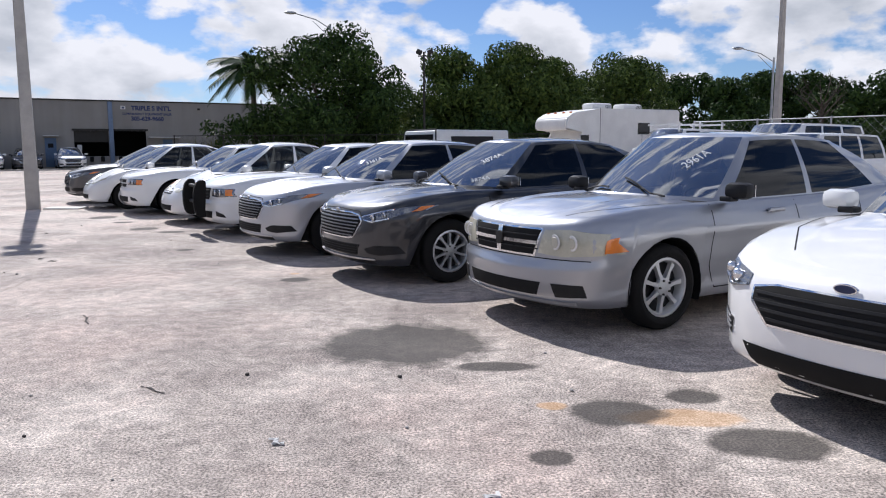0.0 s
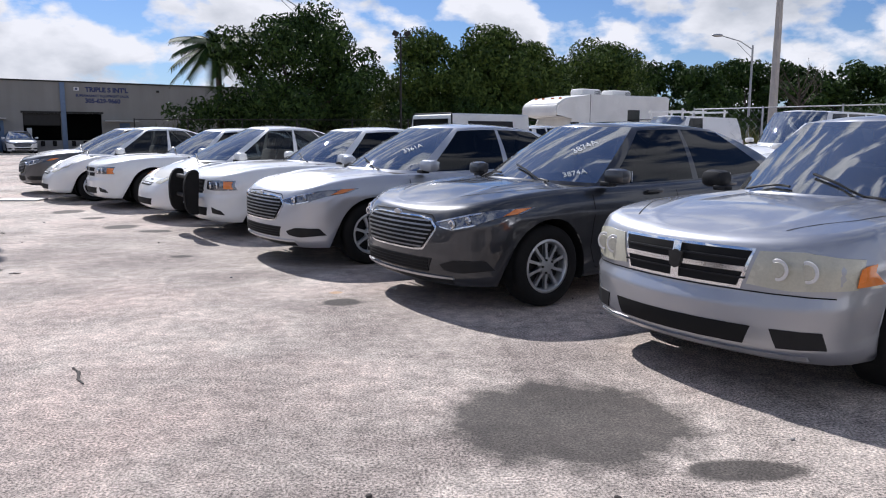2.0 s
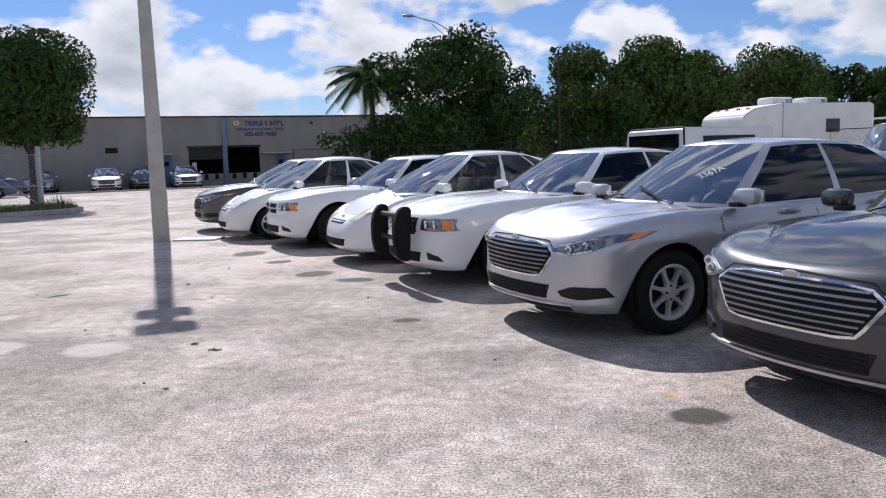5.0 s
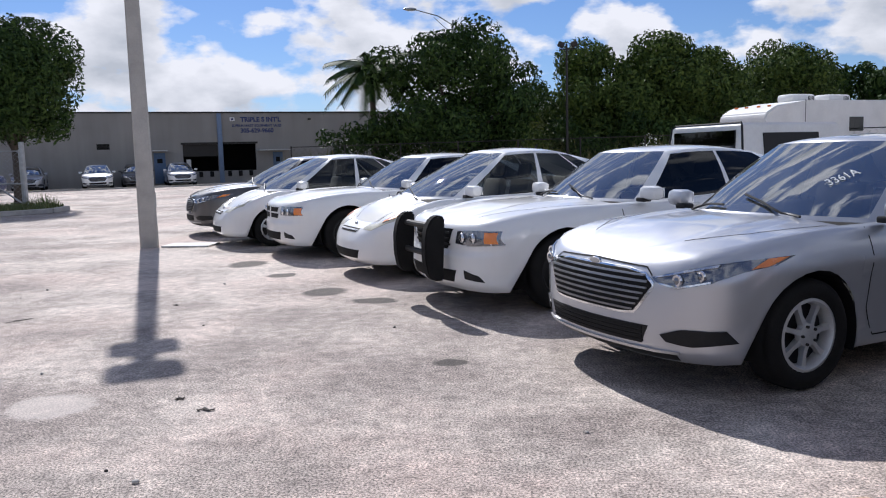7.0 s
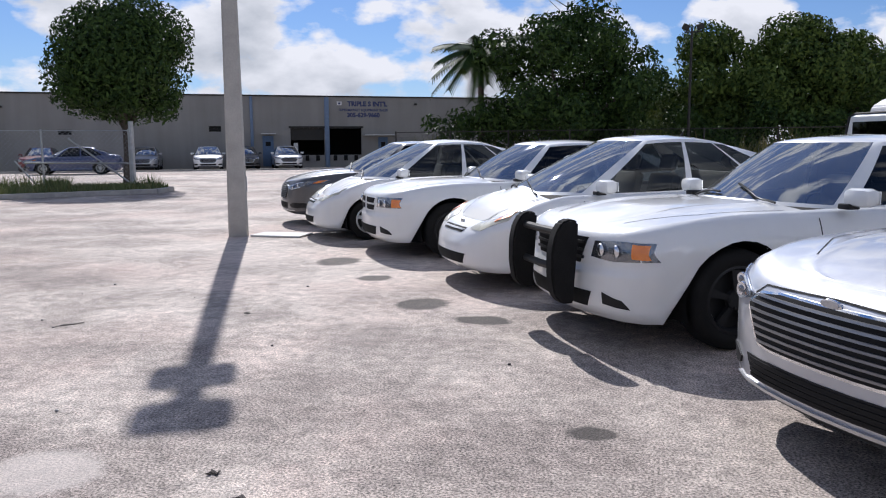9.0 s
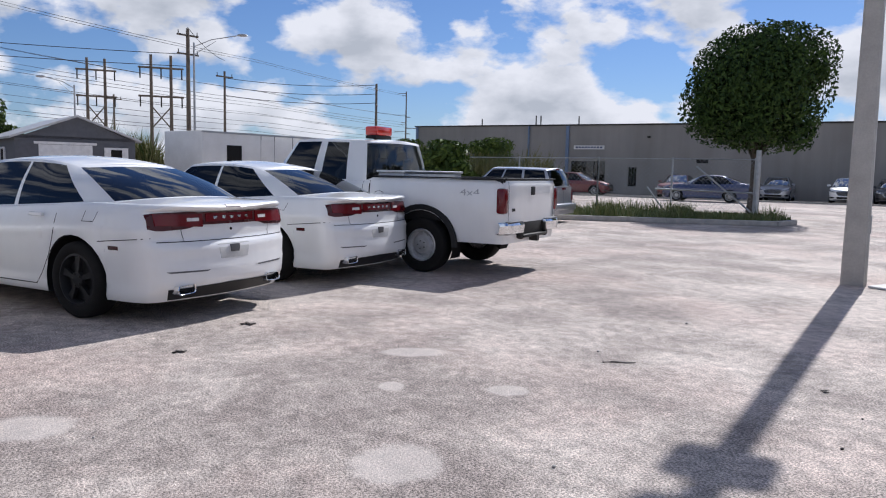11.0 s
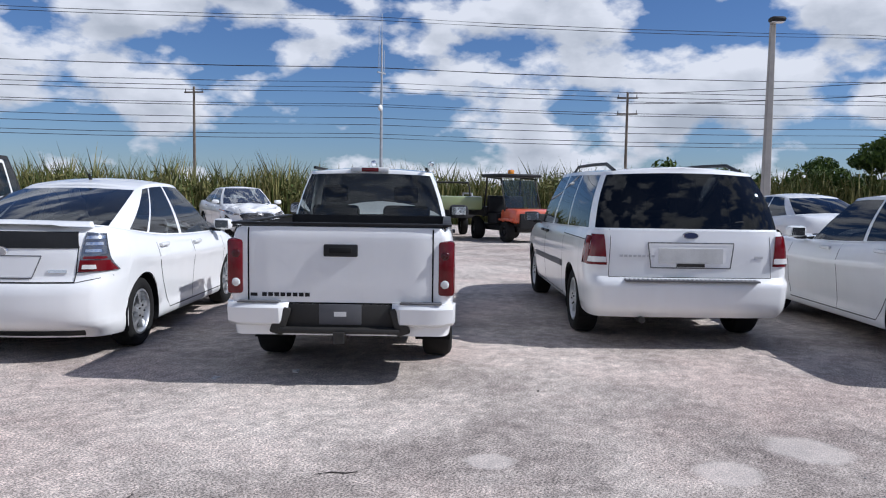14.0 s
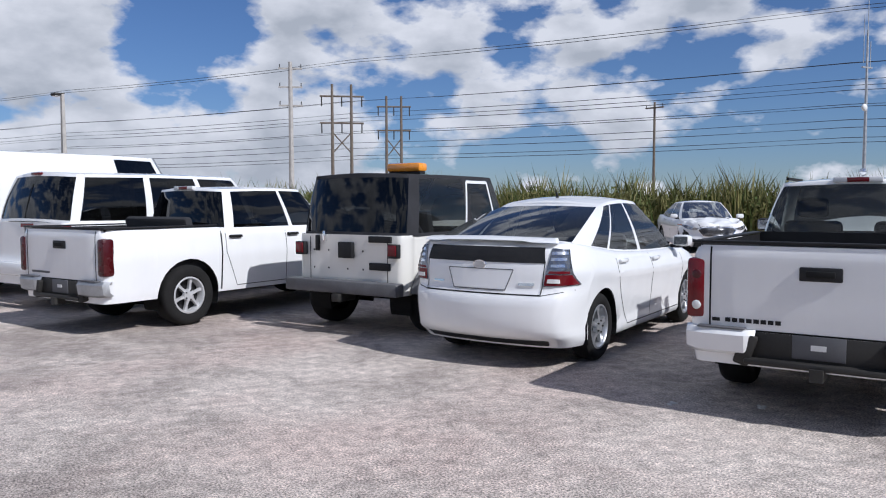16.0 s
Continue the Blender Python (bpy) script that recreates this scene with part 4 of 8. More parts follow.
def fusion(m, paint_name, label, style="ten", rim="alloy", group="", crumple=False):
    B = Body(L=4.87, W=1.85, H=1.48, R=0.335, xfa=1.50, xra=-1.35, zb=0.21,
             line=[(-2.435, 1.00), (-2.2, 1.055), (-1.7, 1.045), (-0.9, 0.985), (0.4, 0.955), (1.2, 0.95), (1.7, 0.925), (2.1, 0.882), (2.435, 0.825)],
             nose=[(0.0, -0.12), (0.12, -0.02), (0.3, 0.0), (0.5, -0.005), (0.70, -0.02), (0.82, -0.045), (0.90, -0.075), (0.96, -0.115), (1.0, -0.18)],
             house=dict(front=1.30, rear=-2.02, front_top=0.36, rear_top=-1.05, wb=0.805, wt=0.575, z=1.470, doors=[(0.84, 0.50), (0.475, 0.14)], drop=0.06, shelf=-1.2),
             handles=[(0.28, 0.90), (-0.78, 0.93)])
    if crumple:
        for v in B.bm.verts:
            f = max(0.0, min(1.0, (v.co.x - 0.9) / 1.2))
            v.co += Vector((-0.35 * f, 0, 0)) + Vector(noise.noise_vector(v.co * 3.1)) * 0.16 * f
    car, k = make_vehicle("sedan", B, m, label, "car", paint_name, wheel_style=style, rim_mat=rim, group=group, mirror_x=0.86,
                          doors=SEDAN_DOORS(1.02, -0.03, -1.02, 0.94, 0.21))
    # grille with chrome bars and frame
    up = [(-0.51, 0.665), (-0.44, 0.715), (-0.30, 0.732), (0.30, 0.732), (0.44, 0.715), (0.51, 0.665)]
    lo = [(-0.51, 0.655), (-0.40, 0.50), (-0.30, 0.488), (0.30, 0.488), (0.40, 0.50), (0.51, 0.655)]
    fit_patch(car, k, "grille_frame", "front", [(y * 1.03, z + 0.012) for y, z in up], [(y * 1.03, z - 0.014) for y, z in lo], "chrome", both=False, cols=24, rows=6, lift=0.006)
    g = fit_patch(car, k, "grille", "front", up, lo, "gap", both=False, cols=24, rows=6, lift=0.011)[0]
    for i in range(7):
        z = 0.508 + i * 0.033
        wd = interp([(0.488, 0.38), (0.655, 0.495), (0.70, 0.46), (0.732, 0.40)], z)
        part("grille_bar", k.patch("front", [(-wd, z + 0.007), (wd, z + 0.007)], [(-wd, z - 0.004), (wd, z - 0.004)], 0.019, 18, 1, 0.02), "grille_silver", g)
    fit_patch(car, k, "lower_grille", "front", [(-0.50, 0.425), (0.50, 0.425)], [(-0.45, 0.315), (0.45, 0.315)], "black_plastic", both=False, cols=14, rows=3, lift=0.005)
    grille_bars(car, k, "front", -0.46, 0.46, 0.32, 0.42, 4, "gap", 0.010, 0.008)
    fit_patch(car, k, "fog_recess", "front", [(0.57, 0.385), (0.68, 0.425), (0.82, 0.42)], [(0.60, 0.345), (0.72, 0.325), (0.84, 0.345)], "black_plastic", lift=0.010)
    fit_patch(car, k, "lower_lip", "front", [(-0.66, 0.292), (0.66, 0.292)], [(-0.66, 0.276), (0.66, 0.276)], "silver_trim", both=False, cols=18, rows=1, lift=0.012)
    fit_patch(car, k, "lower_valance", "front", [(-0.64, 0.27), (0.64, 0.27)], [(-0.62, 0.226), (0.62, 0.226)], "black_plastic", both=False, cols=18, rows=2, lift=0.004)
    # slim swept headlights wrapping the corner: dark bowl, chrome eyes, bright upper strip, amber tip
    for sg, side in ((1, "left"), (-1, "right")):
        bowl = part("headlight", k.patch("front", [(sg * 0.50, 0.705), (sg * 0.62, 0.742), (sg * 0.78, 0.790), (sg * 0.895, 0.822)],
                                         [(sg * 0.53, 0.682), (sg * 0.66, 0.652), (sg * 0.80, 0.690), (sg * 0.898, 0.775)], 0.006, 16, 5, 0.02), "lamp_bowl", car, "slim swept headlight with grey bowl")
        part("lamp_strip", k.patch("front", [(sg * 0.53, 0.710), (sg * 0.64, 0.742), (sg * 0.80, 0.790)], [(sg * 0.53, 0.702), (sg * 0.64, 0.731), (sg * 0.80, 0.776)], 0.014, 12, 1, 0.01), "reflector", bowl)
        for yy, zz, rr in ((0.655, 0.698, 0.034), (0.755, 0.728, 0.031)):
            p = k.point("front", sg * yy, zz, 0.006)
            part("projector", oval(bmesh.new(), p, 1, rr, rr, 0.012), "reflector", bowl)
            part("projector_lens", loft_ellipsoid(bmesh.new(), p + Vector((0.010, 0, 0)), (0.012, rr * 0.62, rr * 0.62)), "lamp_bowl", bowl)
        part("turn_lamp", k.patch("front", [(sg * 0.878, 0.812), (sg * 0.893, 0.817)], [(sg * 0.876, 0.760), (sg * 0.895, 0.781)], 0.013, 5, 3, 0.01), "lens_amber", bowl)
        part("lamp_strip", k.patch("front", [(sg * 0.56, 0.680), (sg * 0.66, 0.664), (sg * 0.80, 0.703)], [(sg * 0.56, 0.672), (sg * 0.66, 0.654), (sg * 0.80, 0.693)], 0.014, 10, 1, 0.01), "reflector", bowl)
    part("hood_edge", k.line("front", [(-0.50, 0.712), (-0.44, 0.757), (0.0, 0.772), (0.44, 0.757), (0.50, 0.712)], 0.008, 0.003), "gap", car, smooth=False)
    badge(car, k, "front", 0.0, 0.752, 0.055, 0.020, mat="silver_trim")
    hood_seams(car, k, [(2.05, 0.44), (1.75, 0.66), (1.25, 0.77)])
    wiper(car, k, 1.22, 0.55, 0.0)
    wiper(car, k, 1.20, -0.1, -0.6)
    return car, k


def avenger(m):
    B = Body(L=4.85, W=1.83, H=1.50, R=0.335, xfa=1.47, xra=-1.295, zb=0.22,
             line=[(-2.42, 1.02), (-2.1, 1.07), (-1.5, 1.04), (-0.6, 0.985), (0.5, 0.965), (1.15, 0.96), (1.7, 0.94), (2.15, 0.90), (2.42, 0.855)],
             nose=[(0.0, -0.10), (0.1, -0.02), (0.25, 0.0), (0.46, 0.0), (0.52, -0.035), (0.8, -0.045), (0.90, -0.06), (0.96, -0.085), (1.0, -0.14)],
             front=[(1.0, 0.0), (0.998, 0.2), (0.992, 0.4), (0.983, 0.6), (0.968, 0.78), (0.950, 0.90), (0.925, 0.96), (0.885, 0.99)],
             house=dict(front=1.24, rear=-1.92, front_top=0.42, rear_top=-1.05, wb=0.80, wt=0.60, z=1.495, doors=[(0.84, 0.50), (0.475, 0.17)], drop=0.06, shelf=-1.15),
             handles=[(0.22, 0.88), (-0.78, 0.90)])
    car, k = make_vehicle("sedan", B, m, "silver four-door sedan with crosshair grille and five-spoke covers", "car", "paint_silver", wheel_style="seven", rim_mat="wheel_cover",
                          rim_r=0.225, mirror_x=0.80, doors=SEDAN_DOORS(0.98, -0.08, -1.0, 0.95, 0.22), mirror_mat="black_plastic", group="parked cars facing the aisle")
    up, lo = [(-0.42, 0.785), (0.42, 0.785)], [(-0.36, 0.60), (0.36, 0.60)]
    fit_patch(car, k, "grille_frame", "front", [(-0.44, 0.80), (0.44, 0.80)], [(-0.38, 0.585), (0.38, 0.585)], "chrome", both=False, cols=16, rows=4, lift=0.004)
    g = fit_patch(car, k, "grille", "front", up, lo, "gap", both=False, cols=16, rows=4, lift=0.010)[0]
    for z, hh in ((0.69, 0.013), (0.645, 0.004), (0.74, 0.004)):
        part("grille_bar", k.patch("front", [(-0.40, z + hh), (0.40, z + hh)], [(-0.40, z - hh), (0.40, z - hh)], 0.018, 14, 1, 0.02), "chrome" if hh > 0.01 else "black_plastic", g)
    part("grille_post", k.patch("front", [(-0.025, 0.79), (0.025, 0.79)], [(-0.025, 0.595), (0.025, 0.595)], 0.024, 2, 3, 0.02), "chrome", g)
    part("badge", k.patch("front", [(-0.045, 0.735), (0.0, 0.745), (0.045, 0.735)], [(-0.03, 0.66), (0.0, 0.645), (0.03, 0.66)], 0.032, 4, 3, 0.02), "dark_metal", g)
    for sg in (1, -1):
        h = part("headlight", k.patch("front", [(sg * 0.46, 0.79), (sg * 0.66, 0.80), (sg * 0.86, 0.775)], [(sg * 0.41, 0.615), (sg * 0.62, 0.60), (sg * 0.88, 0.625)], 0.006, 12, 4, 0.02), "lens_hazy", car, "yellowed cloudy plastic headlight")
        for yy in (0.56, 0.69):
            p = k.point("front", sg * yy, 0.705, 0.005)
            part("lamp_ring", oval(bmesh.new(), p, 1, 0.055, 0.055, 0.004), "lens_white", h)
            part("lamp_eye", oval(bmesh.new(), p + Vector((0.004, 0, 0)), 1, 0.038, 0.038, 0.004), "lens_hazy", h)
        part("turn_lamp", k.patch("front", [(sg * 0.860, 0.730), (sg * 0.882, 0.750)], [(sg * 0.845, 0.635), (sg * 0.885, 0.645)], 0.012, 4, 3, 0.01), "lens_amber", h)
        part("fog_recess", k.patch("front", [(sg * 0.55, 0.40), (sg * 0.76, 0.40)], [(sg * 0.58, 0.30), (sg * 0.78, 0.31)], 0.005, 8, 3, 0.02), "black_plastic", car)
    fit_patch(car, k, "lower_grille", "front", [(-0.46, 0.40), (0.46, 0.40)], [(-0.42, 0.30), (0.42, 0.30)], "gap", both=False, cols=14, rows=3, lift=0.005)
    fit_patch(car, k, "lower_lip", "front", [(-0.70, 0.275), (0.70, 0.275)], [(-0.70, 0.250), (0.70, 0.250)], "silver_trim", both=False, cols=16, rows=1, lift=0.012)
    part("bumper_crease", k.line("front", [(-0.80, 0.578), (0.80, 0.578)], 0.007, 0.004), "gap", car, smooth=False)
    hood_seams(car, k, [(2.15, 0.50), (1.8, 0.69), (1.2, 0.77)])
    wiper(car, k, 1.17, 0.55, 0.0)
    wiper(car, k, 1.15, -0.1, -0.55)
    glass_writing(car, k, 0.66, 0.42, "2961A", 0.11, 96)
    return car


def focus(m):
    B = Body(L=4.54, W=1.82, H=1.47, R=0.325, xfa=1.36, xra=-1.29, zb=0.21,
             line=[(-2.27, 1.00), (-2.0, 1.06), (-1.5, 1.04), (-0.5, 0.99), (0.5, 0.96), (1.1, 0.96), (1.6, 0.925), (2.0, 0.86), (2.27, 0.79)],
             nose=[(0.0, -0.12), (0.12, -0.02), (0.3, 0.0), (0.5, -0.005), (0.75, -0.035), (0.90, -0.085), (0.96, -0.13), (1.0, -0.19)],
             house=dict(front=1.25, rear=-1.8, front_top=0.30, rear_top=-0.95, wb=0.80, wt=0.575, z=1.450, doors=[(0.84, 0.50), (0.475, 0.16)], drop=0.06, shelf=-1.1),
             handles=[(0.2, 0.90), (-0.75, 0.93)])
    car, k = make_vehicle("sedan", B, m, "white compact sedan with a wide black honeycomb grille", "car", "paint_white", wheel_style="ten", mirror_x=0.76,
                          doors=SEDAN_DOORS(0.92, -0.05, -0.95, 0.94, 0.21), group="parked cars facing the aisle")
    up, lo = [(-0.50, 0.66), (-0.36, 0.685), (0.36, 0.685), (0.50, 0.66)], [(-0.50, 0.60), (-0.38, 0.49), (0.38, 0.49), (0.50, 0.60)]
    fit_patch(car, k, "grille_frame", "front", [(y * 1.03, z + 0.01) for y, z in up], [(y * 1.03, z - 0.012) for y, z in lo], "chrome", both=False, cols=20, rows=5, lift=0.004)
    g = fit_patch(car, k, "grille", "front", up, lo, "gap", both=False, cols=20, rows=5, lift=0.009)[0]
    for i in range(4):
        z = 0.515 + i * 0.042
        wd = interp([(0.49, 0.36), (0.60, 0.48), (0.66, 0.48)], z)
        part("grille_bar", k.patch("front", [(-wd, z + 0.007), (wd, z + 0.007)], [(-wd, z - 0.007), (wd, z - 0.007)], 0.016, 18, 1, 0.02), "black_plastic", g)
    for sg in (1, -1):
        h = part("headlight", k.patch("front", [(sg * 0.55, 0.72), (sg * 0.72, 0.765), (sg * 0.86, 0.80)], [(sg * 0.55, 0.66), (sg * 0.70, 0.635), (sg * 0.86, 0.73)], 0.005, 12, 4, 0.02), "lamp_bowl", car)
        p = k.point("front", sg * 0.66, 0.695, 0.012)
        part("projector", loft_ellipsoid(bmesh.new(), p, (0.02, 0.035, 0.035)), "reflector", h)
        p = k.point("front", sg * 0.76, 0.72, 0.012)
        part("projector", loft_ellipsoid(bmesh.new(), p, (0.02, 0.03, 0.03)), "reflector", h)
        part("lamp_strip", k.patch("front", [(sg * 0.56, 0.668), (sg * 0.70, 0.645), (sg * 0.82, 0.70)], [(sg * 0.56, 0.660), (sg * 0.70, 0.637), (sg * 0.82, 0.692)], 0.014, 10, 1, 0.01), "reflector", h)
        f = part("fog_recess", k.patch("front", [(sg * 0.66, 0.46), (sg * 0.78, 0.50)], [(sg * 0.68, 0.37), (sg * 0.80, 0.40)], 0.005, 6, 3, 0.02), "black_plastic", car)
        for z in (0.40, 0.43, 0.46):
            part("slat", k.patch("front", [(sg * 0.68, z + 0.006), (sg * 0.79, z + 0.02)], [(sg * 0.68, z - 0.002), (sg * 0.79, z + 0.012)], 0.012, 4, 1, 0.01), "silver_trim", f)
    fit_patch(car, k, "lower_grille", "front", [(-0.56, 0.36), (0.56, 0.36)], [(-0.48, 0.25), (0.48, 0.25)], "gap", both=False, cols=14, rows=3, lift=0.006)
    badge(car, k, "front", 0.0, 0.725, 0.06, 0.024)
    hood_seams(car, k, [(1.95, 0.44), (1.6, 0.66), (1.15, 0.77)])
    wiper(car, k, 1.15, 0.55, 0.0)
    return car


def charger_body(late):
    return Body(L=5.08, W=1.90, H=1.48, R=0.355, xfa=1.585, xra=-1.465, zb=0.21, arch=0.06,
                line=[(-2.54, 1.052), (-2.46, 1.068), (-2.2, 1.070), (-1.7, 1.065), (-1.0, 1.02), (0.3, 0.955), (1.15, 0.945), (1.6, 0.935), (2.1, 0.895), (2.54, 0.835)],
                nose=[(0.0, -0.10), (0.12, -0.02), (0.3, 0.0), (0.52, 0.0), (0.56, -0.025), (0.85, -0.03), (0.93, -0.05), (0.97, -0.08), (1.0, -0.13)],
                tail=[(0.0, -0.12), (0.10, -0.055), (0.15, -0.02), (0.20, 0.0), (0.35, 0.0), (0.40, -0.012), (0.58, -0.015), (0.62, -0.055), (0.66, -0.06), (0.74, -0.065), (0.94, -0.075), (0.955, -0.025), (0.98, -0.015), (1.0, -0.03)],
                rear=[(0.115, 0.992), (0.085, 0.985), (0.06, 0.972), (0.042, 0.95), (0.030, 0.915), (0.022, 0.86), (0.013, 0.66), (0.005, 0.4), (0.001, 0.2), (0.0, 0.0)],
                front=[(1.0, 0.0), (0.9985, 0.2), (0.994, 0.4), (0.987, 0.6), (0.975, 0.78), (0.957, 0.90), (0.93, 0.96), (0.89, 0.99)],
                house=dict(front=1.12, rear=-2.02, front_top=0.32, rear_top=-1.12, wb=0.83, wt=0.60, z=1.445, doors=[(0.835, 0.50), (0.48, 0.16)], drop=0.075, shelf=-1.2),
                handles=[(0.10, 0.90), (-0.95, 0.935)])


def charger(m, late=True, label="", push_bar=False, rims="black_rim", style="five", tail_mark=True):
    B = charger_body(late)
    car, k = make_vehicle("sedan", B, m, label, "car", "paint_white", wheel_style=style, rim_mat=rims, rim_r=0.235, mirror_x=0.70, tyre_w=0.235,
                          doors=SEDAN_DOORS(0.93, -0.17, -1.22, 0.95, 0.21), group="parked police-type sedans")
    # rear: full-width lamp band, plate recess, exhaust tips and dark valance
    if late:
        band = fit_patch(car, k, "tail_lamp", "rear", [(-0.842, 0.982), (-0.78, 0.996), (-0.4, 1.002), (0.4, 1.002), (0.78, 0.996), (0.842, 0.982)], [(-0.850, 0.858), (-0.78, 0.838), (-0.50, 0.850), (-0.38, 0.880), (0.38, 0.880), (0.50, 0.850), (0.78, 0.838), (0.850, 0.858)], "lens_dark_red", both=False, cols=30, rows=5, lift=0.008)[0]
        for a, b in ((-0.80, -0.34), (0.34, 0.80)):
            part("tail_lens", k.patch("rear", [(a, 0.978), (b, 0.985)], [(a, 0.862), (b, 0.885)], 0.016, 12, 3, 0.01), "lens_red", band)
        part("tail_lens", k.patch("rear", [(-0.30, 0.980), (0.30, 0.980)], [(-0.30, 0.905), (0.30, 0.905)], 0.014, 12, 2, 0.01), "lens_red", band)
        for i in range(5):
            y = -0.20 + i * 0.10
            part("lamp_mark", k.patch("rear", [(y - 0.02, 0.955), (y + 0.02, 0.955)], [(y - 0.016, 0.93), (y + 0.016, 0.93)], 0.021, 2, 1, 0.008), "reflector", band)
        for sg in (1, -1):
            part("reverse_lamp", k.patch("rear", [(sg * 0.38, 0.945), (sg * 0.50, 0.945)], [(sg * 0.38, 0.915), (sg * 0.50, 0.915)], 0.020, 4, 2, 0.01), "lens_white", band)
        part("stop_lamp", k.patch("rear", [(-0.10, 1.055), (0.10, 1.055)], [(-0.10, 1.038), (0.10, 1.038)], 0.006, 4, 1, 0.01), "lens_dark_red", car)
        part("trunk_lock", loft_ellipsoid(bmesh.new(), k.point("rear", 0, 0.83, 0.0), (0.006, 0.014, 0.014)), "gap", car)
    part("plate_recess", k.patch("rear", [(-0.20, 0.70), (0.20, 0.70)], [(-0.17, 0.565), (0.17, 0.565)], 0.003, 8, 3, 0.01), "plate_dull", car)
    part("plate_lamp", k.patch("rear", [(-0.06, 0.685), (0.06, 0.685)], [(-0.05, 0.62), (0.05, 0.62)], 0.010, 4, 2, 0.01), "plate_dark", car)
    part("valance", k.patch("rear", [(-0.70, 0.325), (0.0, 0.345), (0.70, 0.325)], [(-0.66, 0.225), (0.0, 0.225), (0.66, 0.225)], 0.006, 18, 3, 0.02), "black_plastic", car)
    part("trunk_seam", k.line("rear", [(-0.80, 0.743), (-0.50, 0.738), (0.50, 0.738), (0.80, 0.743)], 0.007, 0.002), "gap", car, smooth=False)
    for sg in (1, -1):
        part("trunk_seam", k.line("rear", [(sg * 0.56, 0.845), (sg * 0.54, 0.74)], 0.006, 0.002), "gap", car, smooth=False)
        part("scuff", k.patch("rear", [(sg * 0.30, 0.475), (sg * 0.74, 0.485)], [(sg * 0.34, 0.463), (sg * 0.70, 0.470)], 0.003, 8, 1, 0.004), "grey_plastic", car, "dark scuff on the bumper")
    for sg, v in ((1, "left"), (-1, "right")):
        p = k.point("rear", sg * 0.56, 0.29, 0.0)
        bm = bmesh.new()
        ring_ = [(0.105, 0.0), (0.095, 0.036), (-0.085, 0.042), (-0.10, 0.03), (-0.105, -0.02), (-0.085, -0.04), (0.08, -0.044), (0.10, -0.03)]
        rows = [[(x_, sg * y_ * f_, z_ * f_) for y_, z_ in ring_ + ring_[:1]] for x_, f_ in ((0.10, 1.0), (-0.018, 1.0), (-0.024, 0.95), (-0.018, 0.84), (0.10, 0.80))]
        grid_faces(bm, rows)
        bm.transform(Matrix.Translation(p + Vector((-0.055, 0, 0.03))))
        bmesh.ops.recalc_face_normals(bm, faces=bm.faces)
        tip = part("exhaust_tip", bm, "chrome", car, "flat-sided chrome exhaust tip")
        part("exhaust_bore", boxes((p.x - 0.012, p.x + 0.01, *sorted((p.y - 0.08, p.y + 0.08)), p.z, p.z + 0.06)), "gap", tip, smooth=False)
        part("side_marker", k.patch(v, [(-2.05, 0.70), (-1.93, 0.70)], [(-2.05, 0.665), (-1.93, 0.665)], 0.005, 4, 1, 0.01), "lens_dark_red", car)
        part("rear_bumper_seam", k.line(v, [(-1.80, 0.73), (-2.36, 0.78)], 0.007, 0.0015), "gap", car, smooth=False)
        part("fuel_flap" if sg > 0 else "quarter_seam", k.line(v, [(-1.62, 0.99), (-1.60, 0.90), (-1.75, 0.90), (-1.78, 0.99)], 0.006, 0.0015), "gap", car, smooth=False)
    # front
    if late:
        fit_patch(car, k, "grille", "front", [(-0.42, 0.77), (0.42, 0.77)], [(-0.34, 0.585), (0.34, 0.585)], "gap", both=False, cols=14, rows=4, lift=0.006)
        grille_bars(car, k, "front", -0.38, 0.38, 0.60, 0.76, 3, "black_plastic", 0.014, 0.010)
        lamp_up, lamp_lo = [(0.50, 0.755), (0.70, 0.77), (0.87, 0.765)], [(0.47, 0.645), (0.66, 0.63), (0.89, 0.645)]
    else:
        for sg in (1, -1):
            for z0, z1 in ((0.60, 0.665), (0.69, 0.755)):
                part("grille", k.patch("front", [(sg * 0.06, z1), (sg * 0.40, z1)], [(sg * 0.06, z0), (sg * 0.36, z0)], 0.006, 6, 2, 0.02), "gap", car)
        lamp_up, lamp_lo = [(0.50, 0.775), (0.86, 0.775)], [(0.48, 0.645), (0.87, 0.65)]
    for sg in (1, -1):
        h = part("headlight", k.patch("front", [(sg * y, z) for y, z in lamp_up], [(sg * y, z) for y, z in lamp_lo], 0.006, 12, 4, 0.02), "lamp_bowl", car)
        for yy in (0.57, 0.70):
            p = k.point("front", sg * yy, 0.70, 0.012)
            part("reflector_bowl", loft_ellipsoid(bmesh.new(), p, (0.018, 0.045, 0.045)), "reflector", h)
        part("turn_lamp", k.patch("front", [(sg * 0.79, 0.755), (sg * 0.86, 0.75)], [(sg * 0.80, 0.66), (sg * 0.87, 0.66)], 0.012, 4, 3, 0.01), "lens_amber", h)
        part("fog_recess", k.patch("front", [(sg * 0.60, 0.41), (sg * 0.74, 0.37)], [(sg * 0.60, 0.33), (sg * 0.78, 0.31)], 0.005, 6, 3, 0.02), "black_plastic", car)
    fit_patch(car, k, "lower_grille", "front", [(-0.50, 0.40), (0.50, 0.40)], [(-0.44, 0.29), (0.44, 0.29)], "gap", both=False, cols=14, rows=3, lift=0.006)
    hood_seams(car, k, [(2.25, 0.52), (1.8, 0.72), (1.15, 0.80)])
    wiper(car, k, 1.06, 0.6, 0.05)
    wiper(car, k, 1.04, -0.05, -0.6)
